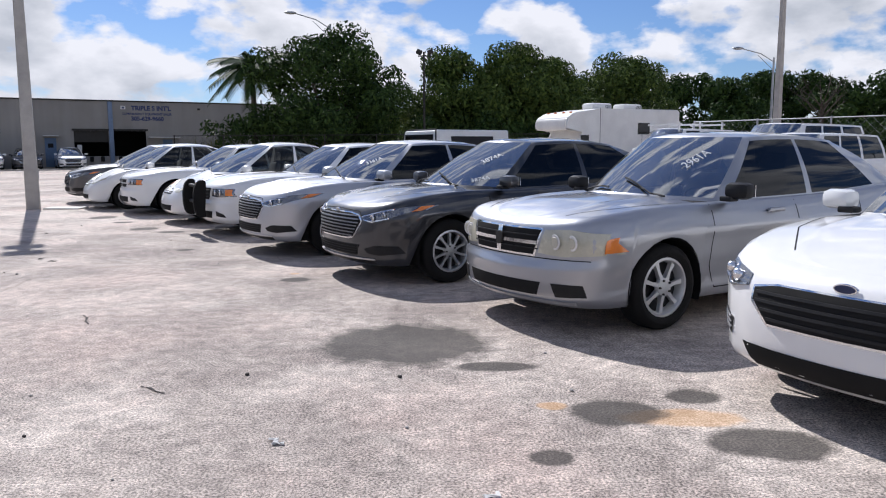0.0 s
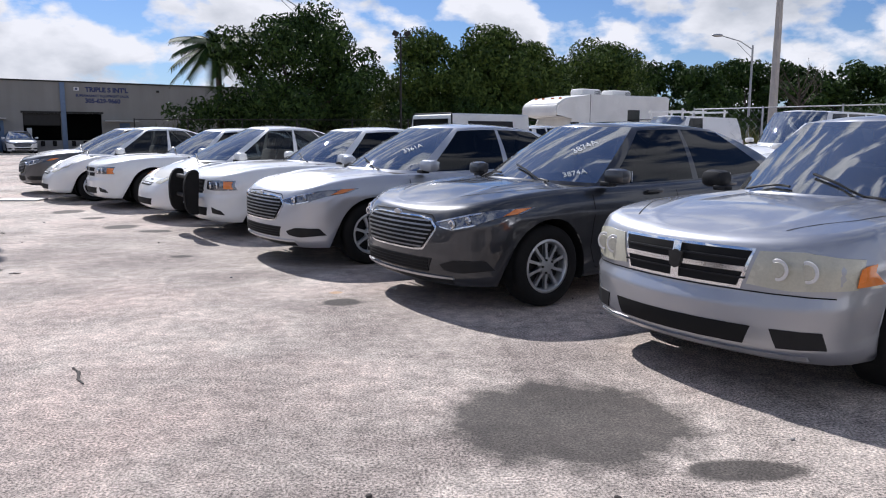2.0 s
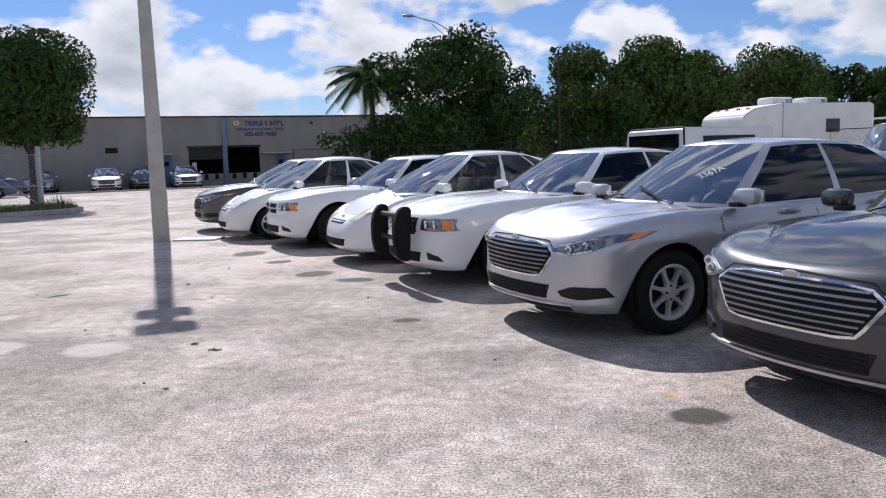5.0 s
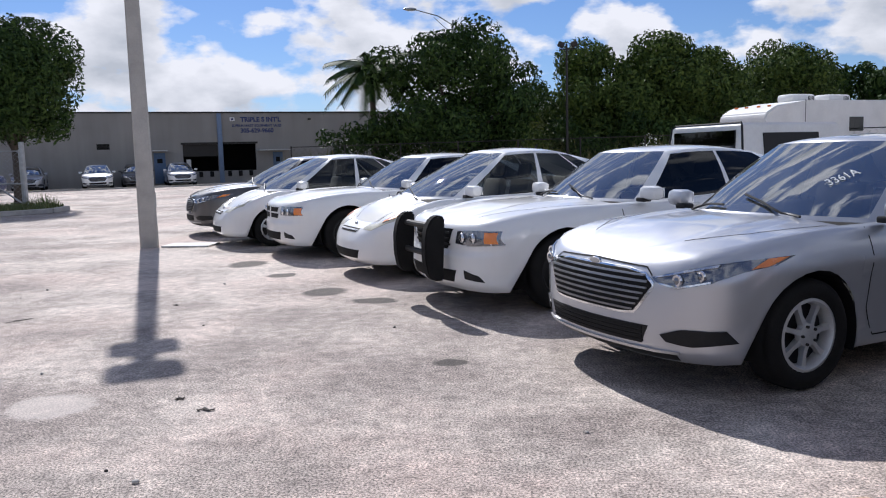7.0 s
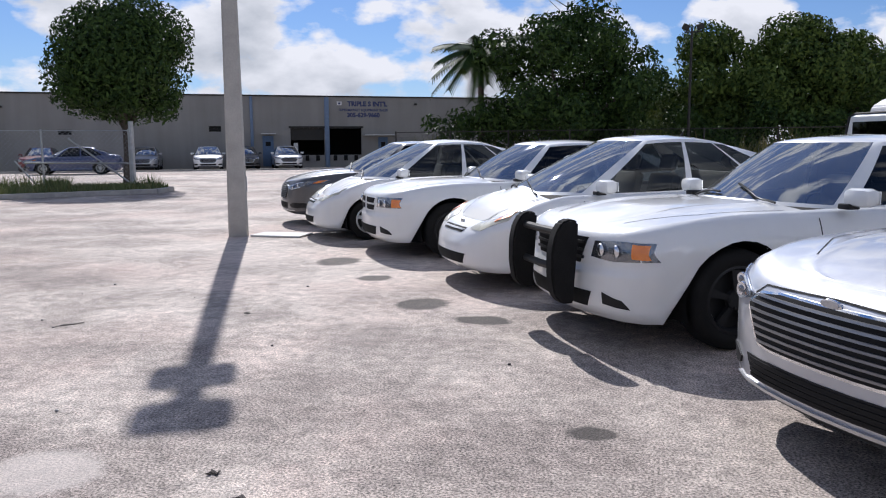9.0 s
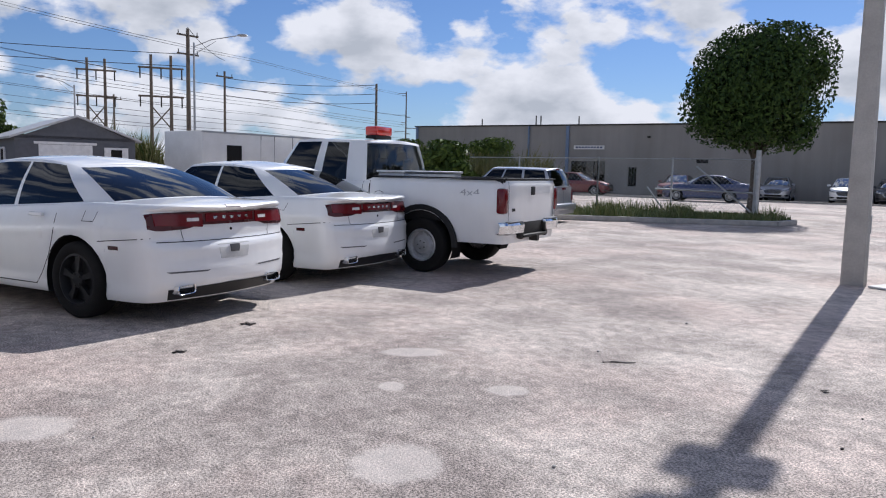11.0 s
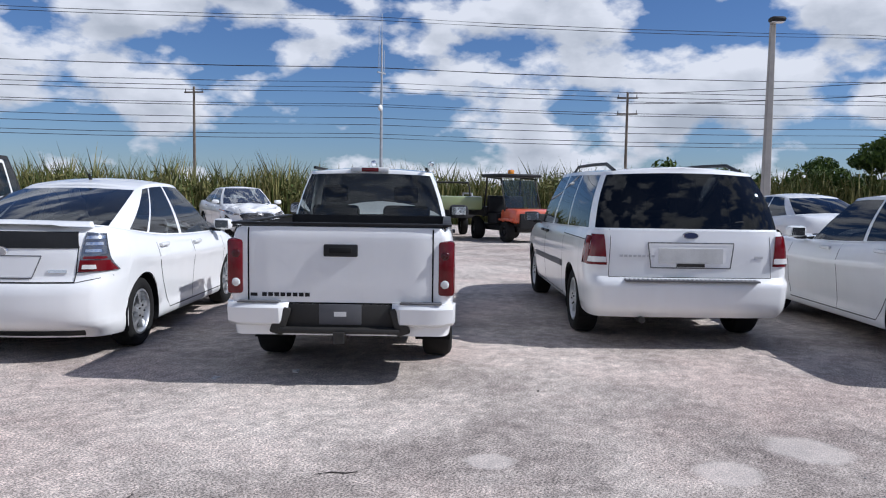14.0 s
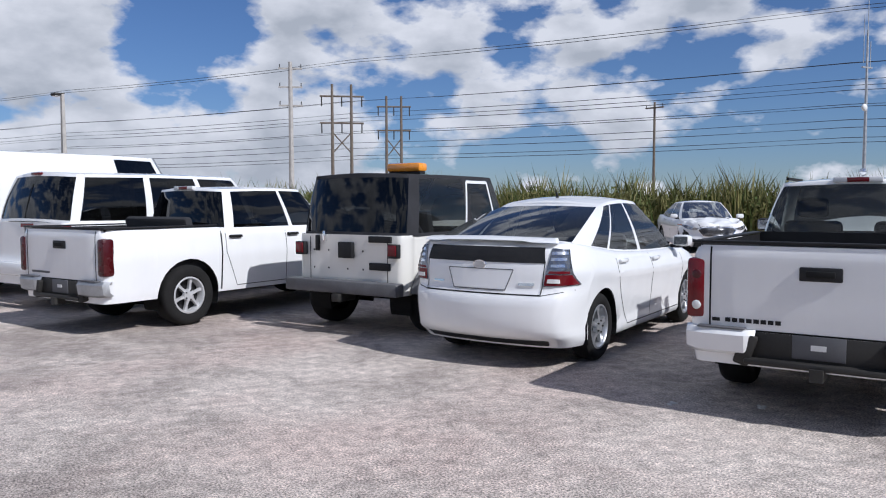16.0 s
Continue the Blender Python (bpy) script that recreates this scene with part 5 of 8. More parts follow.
    if push_bar:
        for sg in (1, -1):
            bm = bmesh.new()
            prof = [(2.56, 0.30), (2.66, 0.30), (2.72, 0.36), (2.745, 0.50), (2.745, 0.68), (2.72, 0.80), (2.67, 0.88), (2.60, 0.905), (2.54, 0.88), (2.55, 0.75), (2.57, 0.45)]
            for y in (sg * 0.36 - 0.055, sg * 0.36 + 0.055):
                bm.faces.new([bm.verts.new((x, y, z)) for x, z in prof])
            a, b = [list(f.verts) for f in bm.faces]
            for i in range(len(a)):
                bm.faces.new((a[i], a[(i + 1) % len(a)], b[(i + 1) % len(a)], b[i]))
            bmesh.ops.bevel(bm, geom=bm.edges[:], offset=0.015, segments=2, affect="EDGES")
            bmesh.ops.recalc_face_normals(bm, faces=bm.faces)
            part("push_bar_upright", bm, "rubber", car, "black rubber-faced push bumper upright")
        for z in (0.54, 0.80):
            part("push_bar_rail", path_tube(bmesh.new(), [(2.63, -0.40, z), (2.65, 0, z), (2.63, 0.40, z)], 0.028, 10), "dark_metal", car)
    return car, k


def prius(m, label, hood_mat=None, group=""):
    B = Body(L=4.45, W=1.725, H=1.49, R=0.31, xfa=1.37, xra=-1.33, zb=0.19, arch=0.05,
             line=[(-2.225, 1.06), (-2.0, 1.10), (-1.5, 1.05), (-0.7, 0.97), (0.3, 0.93), (1.2, 0.92), (1.6, 0.86), (1.95, 0.77), (2.225, 0.66)],
             nose=[(0.0, -0.10), (0.12, -0.02), (0.3, 0.0), (0.5, -0.01), (0.75, -0.06), (0.92, -0.16), (1.0, -0.30)],
             tail=[(0.0, -0.20), (0.07, -0.14), (0.10, -0.06), (0.16, -0.02), (0.3, 0.0), (0.48, -0.005), (0.52, -0.03), (0.54, -0.06), (0.8, -0.09), (0.95, -0.12), (1.0, -0.16)],
             rear=[(0.12, 0.985), (0.085, 0.965), (0.06, 0.935), (0.04, 0.89), (0.026, 0.82), (0.013, 0.62), (0.005, 0.4), (0.001, 0.2), (0.0, 0.0)],
             house=dict(front=1.52, rear=-1.98, front_top=0.36, rear_top=-0.75, wb=0.765, wt=0.555, z=1.475, doors=[(0.835, 0.53), (0.505, 0.27), (0.255, 0.14)], drop=0.07, shelf=-1.1, hole_rear=0.1),
             handles=[(0.12, 0.86), (-0.85, 0.89)])
    car, k = make_vehicle("hatchback", B, m, label, "car", "paint_white", wheel_style="five", rim_mat="alloy", rim_r=0.20, tyre_w=0.195, mirror_x=0.90, glass_side="glass_mid",
                          glass_rear="glass_mid", seat_mat="interior_grey", doors=SEDAN_DOORS(1.05, 0.0, -1.0, 0.92, 0.19), group=group)
    # tail: dark upper glass panel under the spoiler, tall lamps, plate panel
    part("spoiler", k.patch("rear", [(-0.64, 1.095), (0.0, 1.105), (0.64, 1.095)], [(-0.66, 1.07), (0.0, 1.075), (0.66, 1.07)], 0.05, 14, 2, 0.06), "paint_white", car)
    part("lower_rear_glass", k.patch("rear", [(-0.58, 1.06), (0.58, 1.06)], [(-0.60, 0.93), (0.60, 0.93)], 0.006, 16, 3, 0.02), "black_plastic", car, "dark vertical glass strip below the spoiler")
    for sg in (1, -1):
        h = part("tail_lamp", k.patch("rear", [(sg * 0.645, 1.055), (sg * 0.745, 1.045)], [(sg * 0.595, 0.735), (sg * 0.815, 0.745)], 0.010, 8, 10, 0.03), "lamp_bowl", car, "tall clear and red tail lamp")
        part("tail_lens", k.patch("rear", [(sg * 0.612, 0.835), (sg * 0.785, 0.835)], [(sg * 0.60, 0.742), (sg * 0.81, 0.75)], 0.016, 8, 3, 0.02), "lens_red", h)
        part("tail_lens", k.patch("rear", [(sg * 0.64, 0.865), (sg * 0.77, 0.865)], [(sg * 0.63, 0.845), (sg * 0.775, 0.845)], 0.016, 6, 1, 0.02), "lens_red", h)
        part("reverse_lamp", k.patch("rear", [(sg * 0.63, 0.80), (sg * 0.71, 0.80)], [(sg * 0.625, 0.765), (sg * 0.715, 0.765)], 0.024, 5, 2, 0.012), "lens_white", h)
        for z_ in (0.91, 0.965, 1.015):
            part("lamp_rib", k.patch("rear", [(sg * 0.65, z_ + 0.012), (sg * 0.745, z_ + 0.012)], [(sg * 0.645, z_ - 0.012), (sg * 0.75, z_ - 0.012)], 0.015, 6, 1, 0.01), "reflector", h)
    pr = part("plate_recess", k.patch("rear", [(-0.33, 0.87), (0.33, 0.87)], [(-0.26, 0.70), (0.26, 0.70)], 0.008, 10, 3, 0.02), "paint_white", car)
    part("recess_rim", k.line("rear", [(-0.33, 0.87), (0.33, 0.87), (0.26, 0.69), (-0.26, 0.69), (-0.33, 0.87)], 0.008, 0.010), "grey_plastic", pr, smooth=False)
    badge(car, k, "rear", 0.0, 0.905, 0.065, 0.042, mat="silver_trim")
    part("name_badge", k.patch("rear", [(-0.52, 0.76), (-0.38, 0.76)], [(-0.52, 0.735), (-0.38, 0.735)], 0.010, 3, 1, 0.01), "chrome", car)
    part("name_badge", k.patch("rear", [(0.38, 0.75), (0.50, 0.75)], [(0.38, 0.735), (0.50, 0.735)], 0.010, 3, 1, 0.01), "chrome", car)
    part("tailgate_seam", k.line("rear", [(-0.60, 0.95), (-0.58, 0.66), (0.58, 0.66), (0.60, 0.95)], 0.008, 0.002), "gap", car, smooth=False)
    part("bumper_seam", k.line("rear", [(-0.80, 0.70), (-0.58, 0.655), (0.58, 0.655), (0.80, 0.70)], 0.006, 0.002), "gap", car, smooth=False)
    part("valance", k.patch("rear", [(-0.62, 0.262), (0.62, 0.262)], [(-0.60, 0.21), (0.60, 0.21)], 0.005, 14, 2, 0.02), "black_plastic", car)
    bm = bmesh.new()
    p = k.point("top", -0.55, 0.0, 0.0)
    tube(bm, p, p + Vector((-0.03, 0, 0.06)), 0.018, 0.008)
    part("aerial", bm, "black_plastic", car)
    # front
    for sg in (1, -1):
        h = part("headlight", k.patch("front", [(sg * 0.42, 0.66), (sg * 0.60, 0.715), (sg * 0.76, 0.79)], [(sg * 0.40, 0.60), (sg * 0.60, 0.59), (sg * 0.78, 0.70)], 0.006, 10, 4, 0.02), "lens_hazy", car)
        part("turn_lamp", k.patch("front", [(sg * 0.66, 0.735), (sg * 0.755, 0.782)], [(sg * 0.68, 0.68), (sg * 0.765, 0.73)], 0.012, 5, 3, 0.01), "lens_amber" if hood_mat else "lens_white", h)
    fit_patch(car, k, "upper_grille", "front", [(-0.32, 0.60), (0.32, 0.60)], [(-0.28, 0.555), (0.28, 0.555)], "gap", both=False, cols=10, rows=2, lift=0.005)
    fit_patch(car, k, "grille_bar", "front", [(-0.31, 0.583), (0.31, 0.583)], [(-0.30, 0.572), (0.30, 0.572)], "silver_trim", both=False, cols=10, rows=1, lift=0.012)
    fit_patch(car, k, "lower_grille", "front", [(-0.46, 0.36), (0.46, 0.36)], [(-0.40, 0.26), (0.40, 0.26)], "gap", both=False, cols=12, rows=3, lift=0.005)
    badge(car, k, "front", 0.0, 0.635, 0.05, 0.034, mat="silver_trim")
    hood_seams(car, k, [(1.9, 0.40), (1.6, 0.62), (1.3, 0.70)])
    if hood_mat:
        part("hood", k.patch("top", [(1.93, -0.36), (1.60, -0.58), (1.36, -0.64)], [(1.93, 0.36), (1.60, 0.58), (1.36, 0.64)], 0.003, 12, 12, 0), hood_mat, car, "faded cream-white hood")
    wiper(car, k, 1.42, 0.5, 0.0)
    wiper(car, k, 1.40, -0.05, -0.5)
    return car, k


BOX_FRONT = [(1.0, 0.0), (0.9985, 0.25), (0.995, 0.5), (0.987, 0.72), (0.973, 0.87), (0.952, 0.95), (0.92, 0.985)]
BOX_REAR = [(0.055, 1.0), (0.03, 0.992), (0.014, 0.975), (0.005, 0.945), (0.001, 0.90), (0.0, 0.6), (0.0, 0.3), (0.0, 0.0)]


def pickup(m, name, label, L, W, R, xfa, xra, zb, rail, hood, belt, cab_rear, cab_front, cab_front_top, roof, bed_end, doors, door_lines, style="six", rim="alloy", rim_r=0.215,
           handle_mat="black_plastic", tyre_w=0.245, glass_side="glass_tint", glass_rear="glass_mid", tail=None, mirror_mat="black_plastic", handles=(), rear_top=None, rows=1, arch=0.075):
    """A pickup: cab, open bed with inner walls, tailgate and step bumper."""
    B = Body(L=L, W=W, H=roof, R=R, xfa=xfa, xra=xra, zb=zb, arch=arch, crown=0.03,
             line=[(-L / 2, rail), (cab_rear - 0.06, rail), (cab_rear + 0.05, belt), (cab_front - 0.15, belt), (cab_front + 0.25, hood + 0.03), (L / 2 - 0.3, hood - 0.04), (L / 2, hood - 0.1)],
             side=[(0.0, 0.955), (0.1, 0.97), (0.4, 0.99), (0.6, 1.0), (0.8, 0.985), (0.93, 0.965), (1.0, 0.93)],
             nose=[(0.0, -0.03), (0.3, 0.0), (0.6, -0.03), (0.9, -0.06), (1.0, -0.14)], tail=[(0.0, -0.02), (0.5, 0.0), (0.9, 0.0), (1.0, -0.015)],
             front=BOX_FRONT, rear=BOX_REAR, open_bed=(-L / 2 + 0.06, cab_rear - 0.08),
             gfront=[(1.0, 0.0), (0.985, 0.3), (0.955, 0.6), (0.915, 0.82), (0.89, 0.92)], grear=[(0.045, 0.95), (0.025, 0.88), (0.01, 0.6), (0.0, 0.3), (0.0, 0.0)],
             house=dict(front=cab_front, rear=cab_rear, front_top=cab_front_top, rear_top=(rear_top if rear_top is not None else cab_rear + 0.10), wb=W / 2 - 0.07, wt=W / 2 - 0.23, z=roof - 0.05, doors=doors, drop=0.03, rows=rows, hole_rear=0.05, rear_lo=1),
             handles=handles, bulge=0.012, roof_crown=0.035)
    car, k = make_vehicle(name, B, m, label, "pickup truck", "paint_white", wheel_style=style, rim_mat=rim, rim_r=rim_r, tyre_w=tyre_w, mirror_x=cab_front - 0.38, mirror_mat=mirror_mat,
                          handles=handle_mat, glass_side=glass_side, glass_front="glass_clear", glass_rear=glass_rear, doors=door_lines, track_in=0.14, seat_mat="interior_dark", seats=cab_rear + 0.62 if rows == 1 else True)
    x0, x1 = -L / 2 + 0.055, cab_rear - 0.07
    w = W / 2 - 0.10
    zf = zb + 0.30
    bm = boxes((x0, x1, -w, w, zf - 0.03, zf), (x0, x1, w, w + 0.02, zf, rail + 0.005), (x0, x1, -w - 0.02, -w, zf, rail + 0.005), (x1 - 0.02, x1, -w, w, zf, rail + 0.03), (x0 - 0.02, x0, -w, w, zf, rail + 0.004))
    part("bed_liner", bm, "black_plastic", car, smooth=False)
    for sg in (1, -1):
        part("rail_cap", boxes((-L / 2 + 0.03, x1, sg * (w + 0.03) - 0.035, sg * (w + 0.03) + 0.035, rail + 0.012, rail + 0.03), bevel=0.006), "black_plastic", car)
    part("tailgate_cap", boxes((-L / 2 + 0.005, -L / 2 + 0.06, -w, w, rail + 0.012, rail + 0.032), bevel=0.006), "black_plastic", car)
    for sg, v in ((1, "left"), (-1, "right")):
        part("cab_gap", k.line(v, [(cab_rear - 0.03, rail + 0.0), (cab_rear - 0.03, zb + 0.03)], 0.022, 0.002), "gap", car, smooth=False)
        part("tailgate_seam", k.line("rear", [(sg * (W / 2 - 0.17), rail - 0.01), (sg * (W / 2 - 0.17), zb + 0.24)], 0.012, 0.002), "gap", car, smooth=False)
    part("tailgate_seam", k.line("rear", [(-W / 2 + 0.17, zb + 0.24), (W / 2 - 0.17, zb + 0.24)], 0.012, 0.002), "gap", car, smooth=False)
    return car, k, B


def step_bumper(car, xr, W, z, mat, lip="black_plastic", plate=True):
    """A pressed step bumper with wings, dark pads, a plate well and a hitch."""
    w = W / 2
    for sg in (1, -1):
        bm = bmesh.new()
        rows = []
        for y, dx, dz in ((0.38, 0.05, 0.06), (0.44, 0.0, 0.0), (0.62, 0.0, 0.0), (w - 0.10, 0.01, 0.0), (w - 0.02, 0.05, 0.01), (w, 0.12, 0.02)):
            rows.append([(xr + 0.10, sg * y, z + 0.085), (xr - 0.05 + dx, sg * y, z + 0.085), (xr - 0.075 + dx, sg * y, z + 0.05), (xr - 0.06 + dx, sg * y, z - 0.06 + dz), (xr - 0.02 + dx, sg * y, z - 0.085 + dz), (xr + 0.10, sg * y, z - 0.085 + dz)])
        grid_faces(bm, rows, flip=sg < 0)
        bmesh.ops.recalc_face_normals(bm, faces=bm.faces)
        part("bumper_wing", bm, mat, car)
        part("step_pad", boxes((xr - 0.06, xr + 0.06, *sorted((sg * 0.44, sg * (w - 0.10))), z + 0.087, z + 0.098), bevel=0.004), "grey_plastic", car)
        bm = bmesh.new()
        box(bm, -0.04, 0.07, -0.05, 0.05, -0.13, 0.08, bevel=0.015, m=pose(xr - 0.01, sg * 0.43, z - 0.02, sg * 18, 0, 0))
        part("bumper_bracket", bm, lip, car)
    bm = boxes((xr - 0.0, xr + 0.06, -0.42, 0.42, z - 0.12, z + 0.075), (xr - 0.07, xr + 0.04, -0.44, 0.44, z - 0.135, z - 0.095), bevel=0.01)
    part("step_bar", bm, lip, car)
    if plate:
        part("plate", boxes((xr - 0.012, xr - 0.001, -0.155, 0.155, z - 0.075, z + 0.075), bevel=0.003), "plate_dark", car)
        part("plate_sticker", boxes((xr - 0.016, xr - 0.0125, -0.045, 0.045, z - 0.015, z + 0.02)), "paper", car)
    bm = boxes((xr - 0.10, xr + 0.3, -0.04, 0.04, z - 0.20, z - 0.12))
    part("hitch", bm, "dark_metal", car)


def colorado(m, crew=False):
    if crew:
        car, k, B = pickup(m, "crew_pickup", "white crew-cab pickup with dented tailgate and chrome step bumper", 5.26, 1.72, 0.36, 1.66, -1.53, 0.36, 1.16, 1.04, 1.13, -1.02, 1.25, 0.62, 1.70, -1.1,
                           [(0.86, 0.555), (0.525, 0.10)], [[(0.05, 1.14), (0.05, 0.40)], [(-0.98, 1.14), (-0.98, 0.85), (-0.80, 0.42), (0.95, 0.42), (1.0, 1.12)]], style="six", rim="wheel_cover",
                           handles=[(0.17, 1.04), (-0.83, 1.04)], glass_rear="glass_tint", rows=2, tyre_w=0.26)
    else:
        car, k, B = pickup(m, "pickup", "white compact pickup with raised tailgate and step bumper", 4.90, 1.69, 0.345, 1.50, -1.33, 0.36, 1.16, 1.02, 1.13, -0.42, 1.12, 0.50, 1.69, -0.5,
                           [(0.84, 0.36), (0.32, 0.11)], [[(0.95, 1.10), (0.90, 0.42), (-0.05, 0.42), (-0.08, 1.10)]], style="six", handles=[(0.05, 1.02)], glass_rear="glass_mid", glass_side="glass_mid")
    L, W = B.L, B.W
    r, zb = B.top(-L / 2), B.zb
    for sg in (1, -1):
        h = part("tail_lamp", boxes((-L / 2 - 0.008, -L / 2 + 0.13, *sorted((sg * (W / 2 - 0.135), sg * (W / 2 * 0.985 + 0.004))), r - 0.50, r - 0.09), bevel=0.03),
                 "lens_dark_red" if crew else "lens_red", car, "smoked tail lamp" if crew else "red tail lamp with round lenses")
        for z in (r - 0.20, r - 0.41):
            p = Vector((-L / 2 - 0.006, sg * (W / 2 - 0.08), z))
            part("round_lens", loft_ellipsoid(bmesh.new(), p, (0.01, 0.032, 0.032)), "lens_dark_red" if z > r - 0.3 or crew else "lens_white", h)
    p = k.point("rear", 0.0, r - 0.17, 0.0)
    hd = part("tailgate_handle", boxes((p.x - 0.012, p.x + 0.02, -0.125, 0.125, p.z - 0.045, p.z + 0.045), bevel=0.01), "black_plastic", car)
    part("handle_pull", boxes((p.x - 0.026, p.x - 0.010, -0.085, 0.085, p.z - 0.02, p.z + 0.022), bevel=0.008), "gap", hd)
    # tailgate name and badge as plain dark shapes
    if not crew:
        bz = zb + 0.30
        bm = k.patch("rear", [(0.66, bz + 0.012), (0.61, bz + 0.012)], [(0.66, bz - 0.012), (0.61, bz - 0.012)], 0.004, 2, 1, 0.004)
        part("badge", bm, "black_plastic", car)
        for i in range(8):
            y = 0.575 - i * 0.045
            part("badge_bar", k.patch("rear", [(y, bz + 0.016), (y - 0.034, bz + 0.016)], [(y, bz - 0.012), (y - 0.034, bz - 0.012)], 0.004, 1, 1, 0.004), "black_plastic", car)
    else:
        part("badge_bar", k.patch("rear", [(0.60, zb + 0.32), (0.22, zb + 0.32)], [(0.60, zb + 0.295), (0.22, zb + 0.295)], 0.004, 3, 1, 0.004), "grey_plastic", car)
    # high stop lamp over the rear window
    xs = B.house["rear_top"]
    part("stop_lamp_housing", boxes((xs - 0.035, xs + 0.03, -0.19, 0.19, B.H - 0.075, B.H - 0.025), bevel=0.012), "lens_white", car)
    part("stop_lamp", boxes((xs - 0.039, xs - 0.03, -0.085, 0.085, B.H - 0.070, B.H - 0.030), bevel=0.004), "lens_red", car)
    step_bumper(car, -L / 2, W, zb + 0.16, "paint_white" if not crew else "galvanised", "dark_metal")
    if not crew:
        for y in (0.0, -0.60):
            part("roof_light", loft_ellipsoid(bmesh.new(), (xs + 0.35, y, B.H + 0.03), (0.03, 0.03, 0.03)), "chrome", car)
        part("roof_strip", boxes((xs, 0.45, 0.55, 0.57, B.H - 0.045, B.H - 0.02)), "gap", car)
        part("roof_strip", boxes((xs, 0.45, -0.57, -0.55, B.H - 0.045, B.H - 0.02)), "gap", car)
    return car


def full_pickup(m):
    car, k, B = pickup(m, "pickup", "white full-size pickup with a red beacon and tool box", 5.73, 2.00, 0.385, 1.86, -1.62, 0.46, 1.30, 1.20, 1.24, -0.72, 1.38, 0.84, 1.90, -0.8,
                       [(0.82, 0.50), (0.425, 0.20)], [[(0.30, 1.24), (0.30, 0.52), (1.2, 0.52), (1.25, 1.22)], [(-0.62, 1.24), (-0.62, 0.55), (0.30, 0.52)]], style="steel", rim="steel_rim", rim_r=0.22, handles=[(0.40, 1.10)],
                       glass_rear="glass_mid", tyre_w=0.26, arch=0.10)
    L, W = B.L, B.W
    for sg, v in ((1, "left"), (-1, "right")):
        part("tail_lamp", boxes((-L / 2 - 0.010, -L / 2 + 0.12, *sorted((sg * (W / 2 - 0.15), sg * (W / 2 * 0.985 + 0.006))), 0.86, 1.20), bevel=0.035), "lens_red", car, "tall rounded red tail lamp")
        # stylised drive badge on the flank
        p = k.point(v, -2.36, 1.13, 0.004)
        flank = Matrix(((-sg, 0, 0, 0), (0, 0, sg, 0), (0, 1, 0, 0), (0, 0, 0, 1)))
        writing(car, Matrix.Translation(p) @ flank @ Matrix.Shear("XZ", 4, (0.0, 0.0)) @ Matrix.Diagonal((1.5, 1, 1, 1)), "4x4", 0.13, "galvanised", "drive_badge", bold=0.0)
        part("fuel_flap", k.line(v, [(-0.92 + 0.09 * math.cos(q / 8 * 2 * math.pi), 1.03 + 0.09 * math.sin(q / 8 * 2 * math.pi)) for q in range(9)], 0.006, 0.002), "gap", car, smooth=False)
        # wide black arch lips
        bm = bmesh.new()
        rows = []
        for q in range(0, 181, 9):
            c, s_ = math.cos(radians(q)), math.sin(radians(q))
            row = []
            for rr, dy in ((0.485, 0.0), (0.50, 0.035), (0.56, 0.03), (0.575, 0.0)):
                row.append((B.xra + rr * c, sg * (W / 2 * 0.985 + dy), B.R + rr * s_))
            rows.append(row)
        grid_faces(bm, rows)
        bmesh.ops.recalc_face_normals(bm, faces=bm.faces)
        part("arch_lip", bm, "black_plastic", car)
    p = k.point("rear", 0.0, 1.16, 0.0)
    part("tailgate_handle", boxes((p.x - 0.012, p.x + 0.02, -0.07, 0.07, p.z - 0.06, p.z + 0.06), bevel=0.01), "black_plastic", car)
    part("name_badge", k.patch("rear", [(0.72, 0.93), (0.62, 0.93)], [(0.72, 0.89), (0.62, 0.89)], 0.004, 2, 1, 0.004), "black_plastic", car)
    step_bumper(car, -L / 2, W, 0.66, "chrome", "dark_metal", plate=False)
    return car, B


